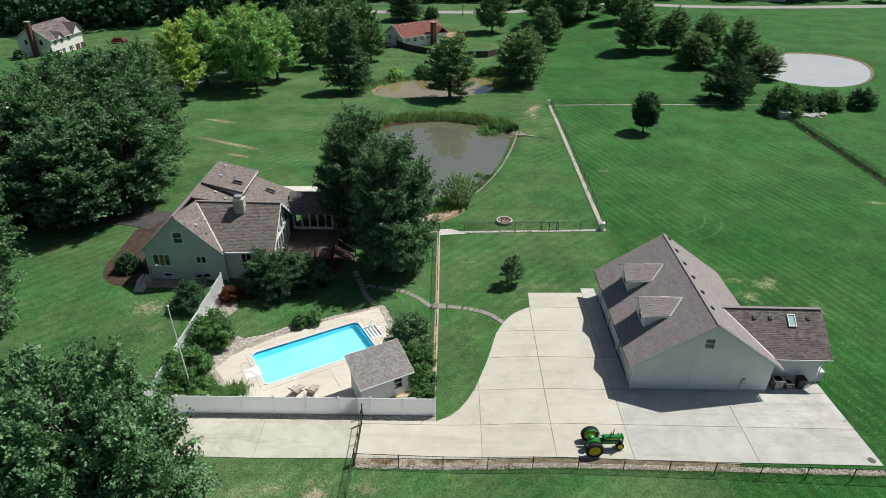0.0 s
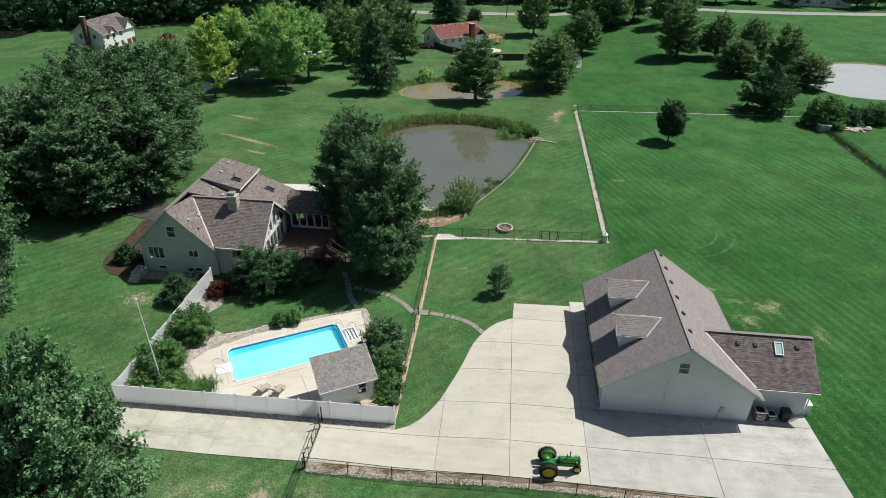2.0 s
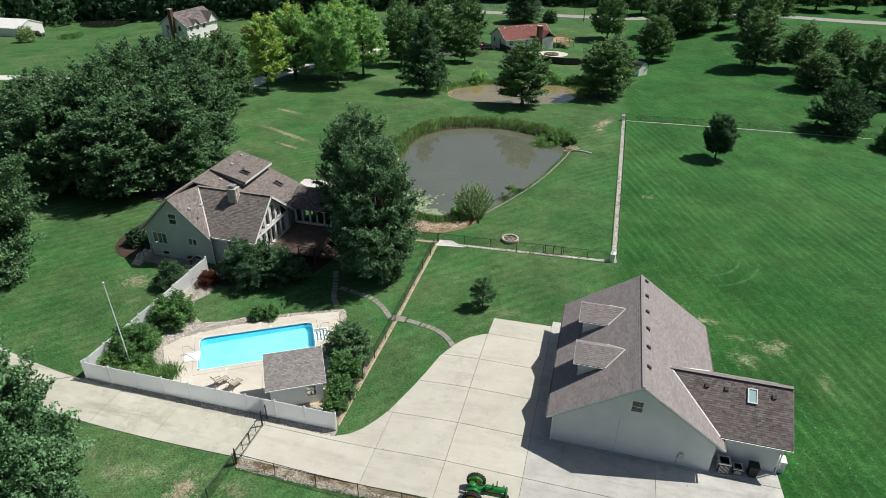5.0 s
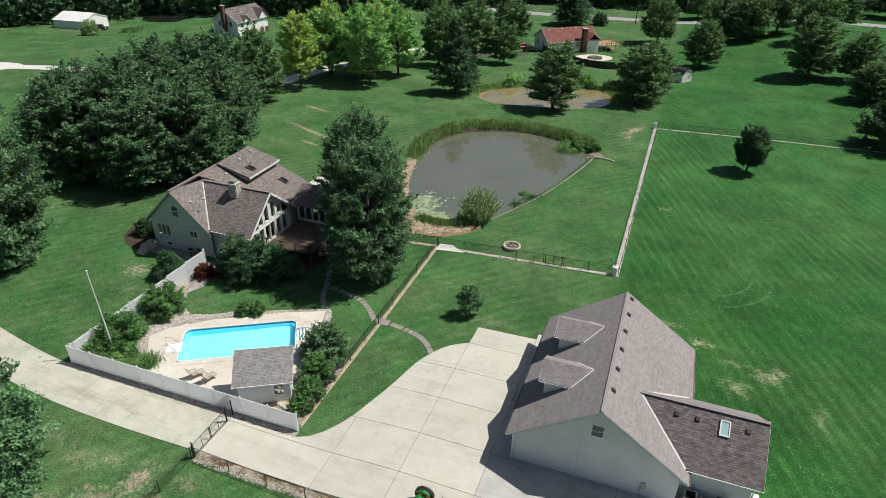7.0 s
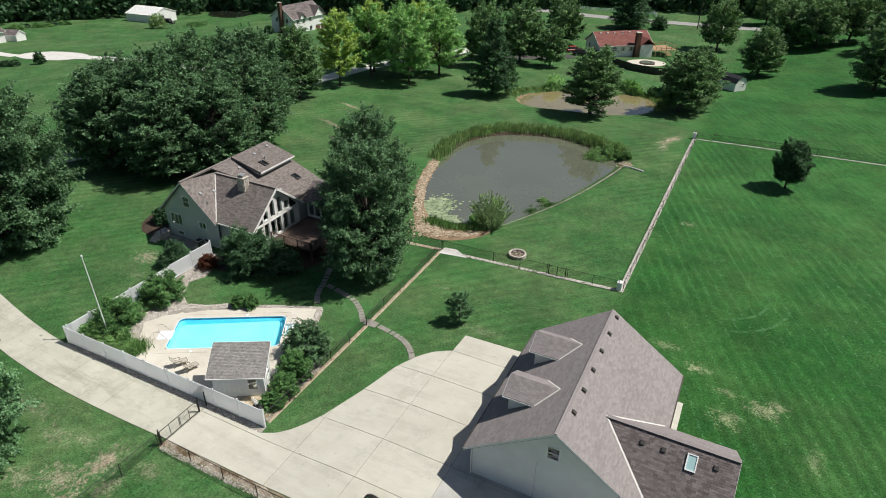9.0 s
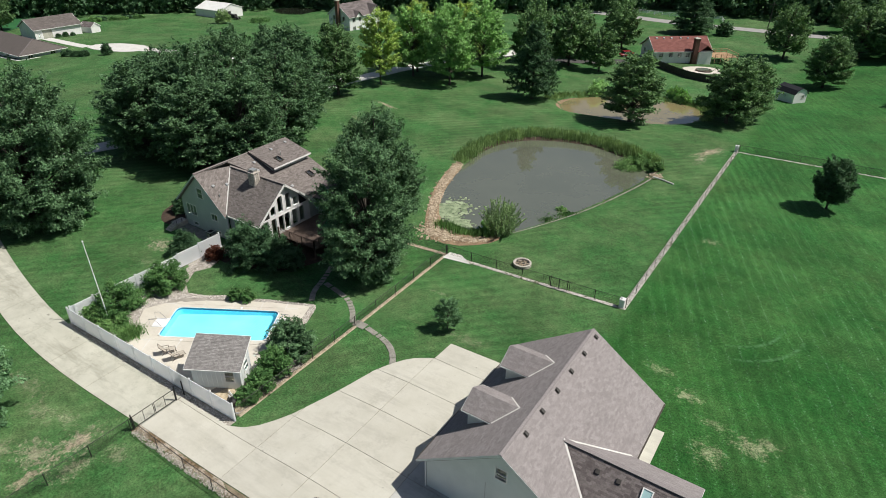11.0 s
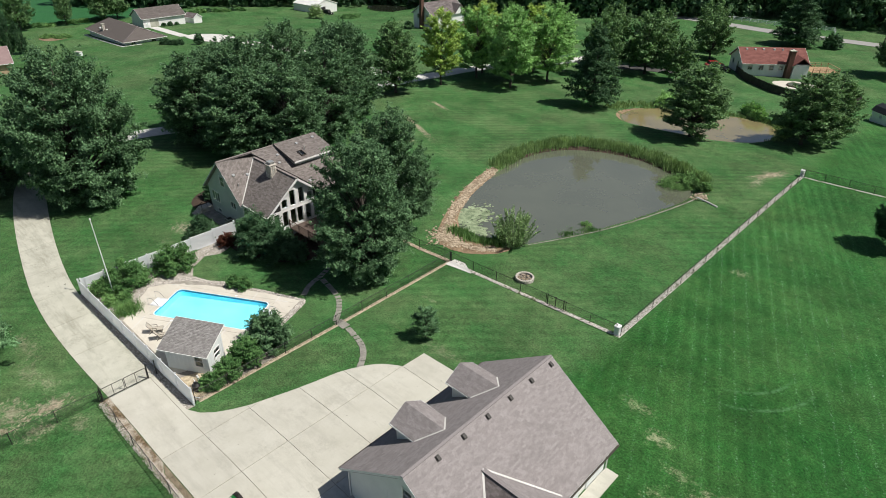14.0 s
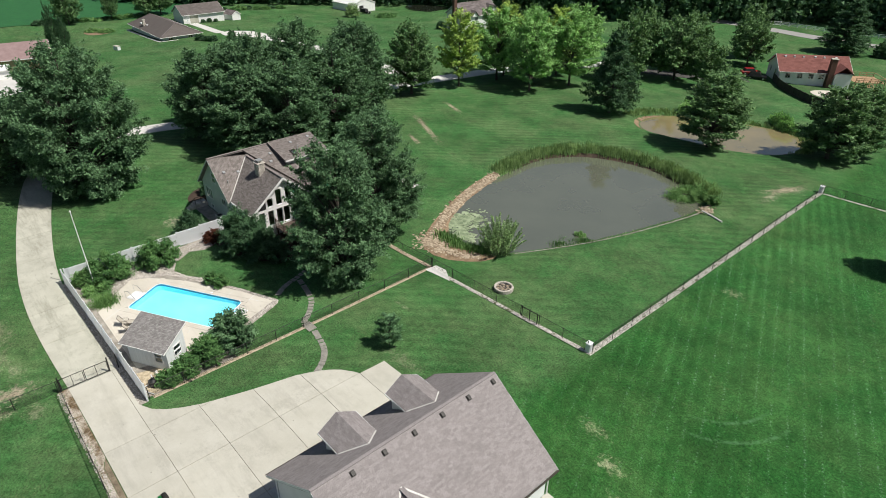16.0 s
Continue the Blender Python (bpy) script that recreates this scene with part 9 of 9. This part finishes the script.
h, zt = gable_house("metal_barn", "white metal barn with a low ribbed roof", -182.0, 180.6, 5, 13.0, 11.4, 3.3, 2.0, SIDING_WHITE, METAL_ROOF, (), [("e", -2.6, -0.4, -0.2, 2.6, DARK), ("e", 1.6, 2.6, -0.2, 2.2)], 0.2, False, "barn")
for i in range(20):
    for sg in (-1, 1):
        bar3(h, "roof_rib", (-6.0 + i * 0.62, sg * 5.8, 3.36), (-6.0 + i * 0.62, 0, zt + 0.05), 0.05, 0.06, METAL_ROOF)
h, zt = gable_house("tan_house", "tan house with a faded brown metal roof", -141.5, 53.5, 80, 15, 11, 3.6, 2.8, SIDING_TAN, METAL_BROWN, [("s", -4, -2.6, 1.0, 2.4, 2)], [("s", 0.5, 2.6, -0.2, 2.5, DARK)], 0.6, False)
h, zt = gable_house("porch_shed", "white open porch roof beside the tan house", -129, 47.5, 80, 5, 3.6, 2.3, 0.8, SIDING_WHITE, METAL_ROOF, (), (), 0.3, False, "shed")
sheet("pale_yard", [(-134, 39), (-114, 37.5), (-106, 44), (-112, 51.5), (-128, 50.5)], CONCRETE_WHITE, "pale concrete yard beside the tan house", "yard", 0.06, 4)
sheet("turning_area", smooth_loop([(-129, 111.5), (-133.5, 108.6), (-148.6, 108.2), (-152.2, 112.4), (-150.8, 115), (-145.6, 118.3), (-134, 118.2), (-129, 116.2)], 1), CONCRETE_WHITE, "pale concrete turning area behind the low house", "yard", 0.05, 4)
strip("garage_drive", [(-150.5, 109.8), (-158, 110.2), (-166, 110.9), (-174.6, 111.0)], 2.9, CONCRETE_WHITE, "narrow pale concrete drive to the outbuilding", "driveway", 0.06)
strip("house_border", [(-177.6, 103.5), (-177.6, 90.9), (-149.0, 90.9), (-148.6, 96.0)], 0.8, CONCRETE_WHITE, "pale concrete border round the low house", "paving", 0.05, 0)
sheet("weed_bed", smooth_loop([(-183, 79), (-184.5, 84), (-182.5, 87.5), (-177, 86.8), (-174.5, 82.5), (-176.5, 79)], 2), DIRT, "bare garden bed with low weeds on the far lawn", "garden bed", 0.04, 2)
h, zt = gable_house("road_house", "pale grey house beyond the road", 118, 262, -8, 22, 10, 3.2, 2.6, SIDING, SHINGLE_BROWN_AND_SHADE, [("s", s, s + 1.4, 1.0, 2.2, 2) for s in (-8, -4, 1, 6)], (), 0.5)
bm = bmesh.new()
prism(bm, smooth_loop([(-178, 203), (-168, 198), (-158, 201), (-150, 207), (-154, 214), (-170, 214)], 2), land_at(-164, 206) - 0.3, land_at(-164, 206) + 0.22)
tagged(mesh_object("dark_pond", bm, WATER_DARK), "dark shaded pond at the edge of the woods", "pond", kind="structure")


def car(x, y, turn, paint, label, tall=1.45, length=4.5):
    z = land_at(x, y) + 0.06
    c = thing("parked_car", pose(x, y, z, 0, 0, turn), label, "car")
    l = length / 2
    body = bmesh.new()
    box(body, -l, l, -0.88, 0.88, 0.3, 0.85, bevel=0.12)
    part("body", body, paint, c)
    cab = bmesh.new()
    lo = [(-l * 0.75, -0.8), (l * 0.42, -0.8), (l * 0.42, 0.8), (-l * 0.75, 0.8)]
    a = [cab.verts.new((px, py, 0.85)) for px, py in lo]
    b = [cab.verts.new((px * 0.78 - 0.08, py * 0.84, tall)) for px, py in lo]
    cab.faces.new(b)
    for i in range(4):
        cab.faces.new((a[i], a[(i + 1) % 4], b[(i + 1) % 4], b[i]))
    bmesh.ops.recalc_face_normals(cab, faces=cab.faces[:])
    part("windows", cab, DARK, c, "dark car glass")
    part("roof_panel", boxed(-l * 0.66, l * 0.24, -0.66, 0.66, tall, tall + 0.04, bevel=0.015), paint, c)
    for px in (-l * 0.62, l * 0.64):
        for py in (-0.82, 0.82):
            w = part("wheel", cone(bmesh.new(), (px, py - 0.11, 0.32), (px, py + 0.11, 0.32), 0.33, 0.33, 18), RUBBER, c)
            part("rim", cone(bmesh.new(), (px, py - 0.12, 0.32), (px, py + 0.12, 0.32), 0.2, 0.2, 14), ALU, w)
    for py in (-0.62, 0.62):
        part("headlight", boxed(l - 0.08, l + 0.01, py - 0.18, py + 0.18, 0.58, 0.72, bevel=0.02), WHITE_PAINT, c)
        part("tail_light", boxed(-l - 0.01, -l + 0.06, py - 0.16, py + 0.16, 0.6, 0.74, bevel=0.02), RED_PAINT, c)


car(-98.5, 190.5, 20, RED_PAINT, "red car parked beside the white house")
car(-21.0, 184.5, 40, RED_PAINT, "red car parked beside the red-roofed house")
car(-18.0, 181.0, 25, BLACK_PAINT, "black car parked beside the red-roofed house")
car(-170.0, 177.5, 8, BLACK_PAINT, "black pickup parked beside the metal barn", 1.75, 5.2)
car(-121.5, 44.0, 100, WHITE_PAINT, "white van parked in the pale yard", 2.0, 5.2)


def rail_fence(points, label):
    f = thing("rail_fence", pose(0, 0, 0), label, "fence")
    for (ax, ay), (bx, by) in zip(points, points[1:]):
        L = math.hypot(bx - ax, by - ay)
        n = max(1, round(L / 2.6))
        for i in range(n):
            x, y, x2, y2 = (ax + (bx - ax) * i / n, ay + (by - ay) * i / n, ax + (bx - ax) * (i + 1) / n, ay + (by - ay) * (i + 1) / n)
            z, z2 = land_at(x, y), land_at(x2, y2)
            part("post", boxed(x - 0.09, x + 0.09, y - 0.09, y + 0.09, z - 0.2, z + 1.4), WHITE_PAINT, f)
            for hh in (0.45, 0.85, 1.25):
                bar3(f, "rail", (x, y, z + hh), (x2, y2, z2 + hh), 0.05, 0.16, WHITE_PAINT)


rail_fence([(-47, 249.5), (-43.5, 254.5), (-30, 254.5), (-13, 258), (-11, 252)], "white three-rail fence along the road")
ub = thing("utility_box", pose(-146.0, 78.2, land_at(-146.0, 78.2), 0, 0, 20), "pale green utility box on the far lawn", "utility box")
part("cabinet", boxed(-0.9, 0.9, -0.5, 0.5, -0.2, 1.0, bevel=0.06), SIDING, ub)
part("lid", boxed(-0.96, 0.96, -0.56, 0.56, 1.0, 1.1, bevel=0.03), CONCRETE_OLD, ub)
up = thing("utility_pole", pose(4.5, 238, land_at(4.5, 238)), "grey wooden utility pole beside the road", "utility pole")
part("pole", cone(bmesh.new(), (0, 0, -0.3), (0, 0, 10), 0.16, 0.11, 10), WOOD_OLD, up)
part("crossarm", boxed(-1.1, 1.1, -0.06, 0.06, 9.2, 9.35), WOOD_OLD, up)
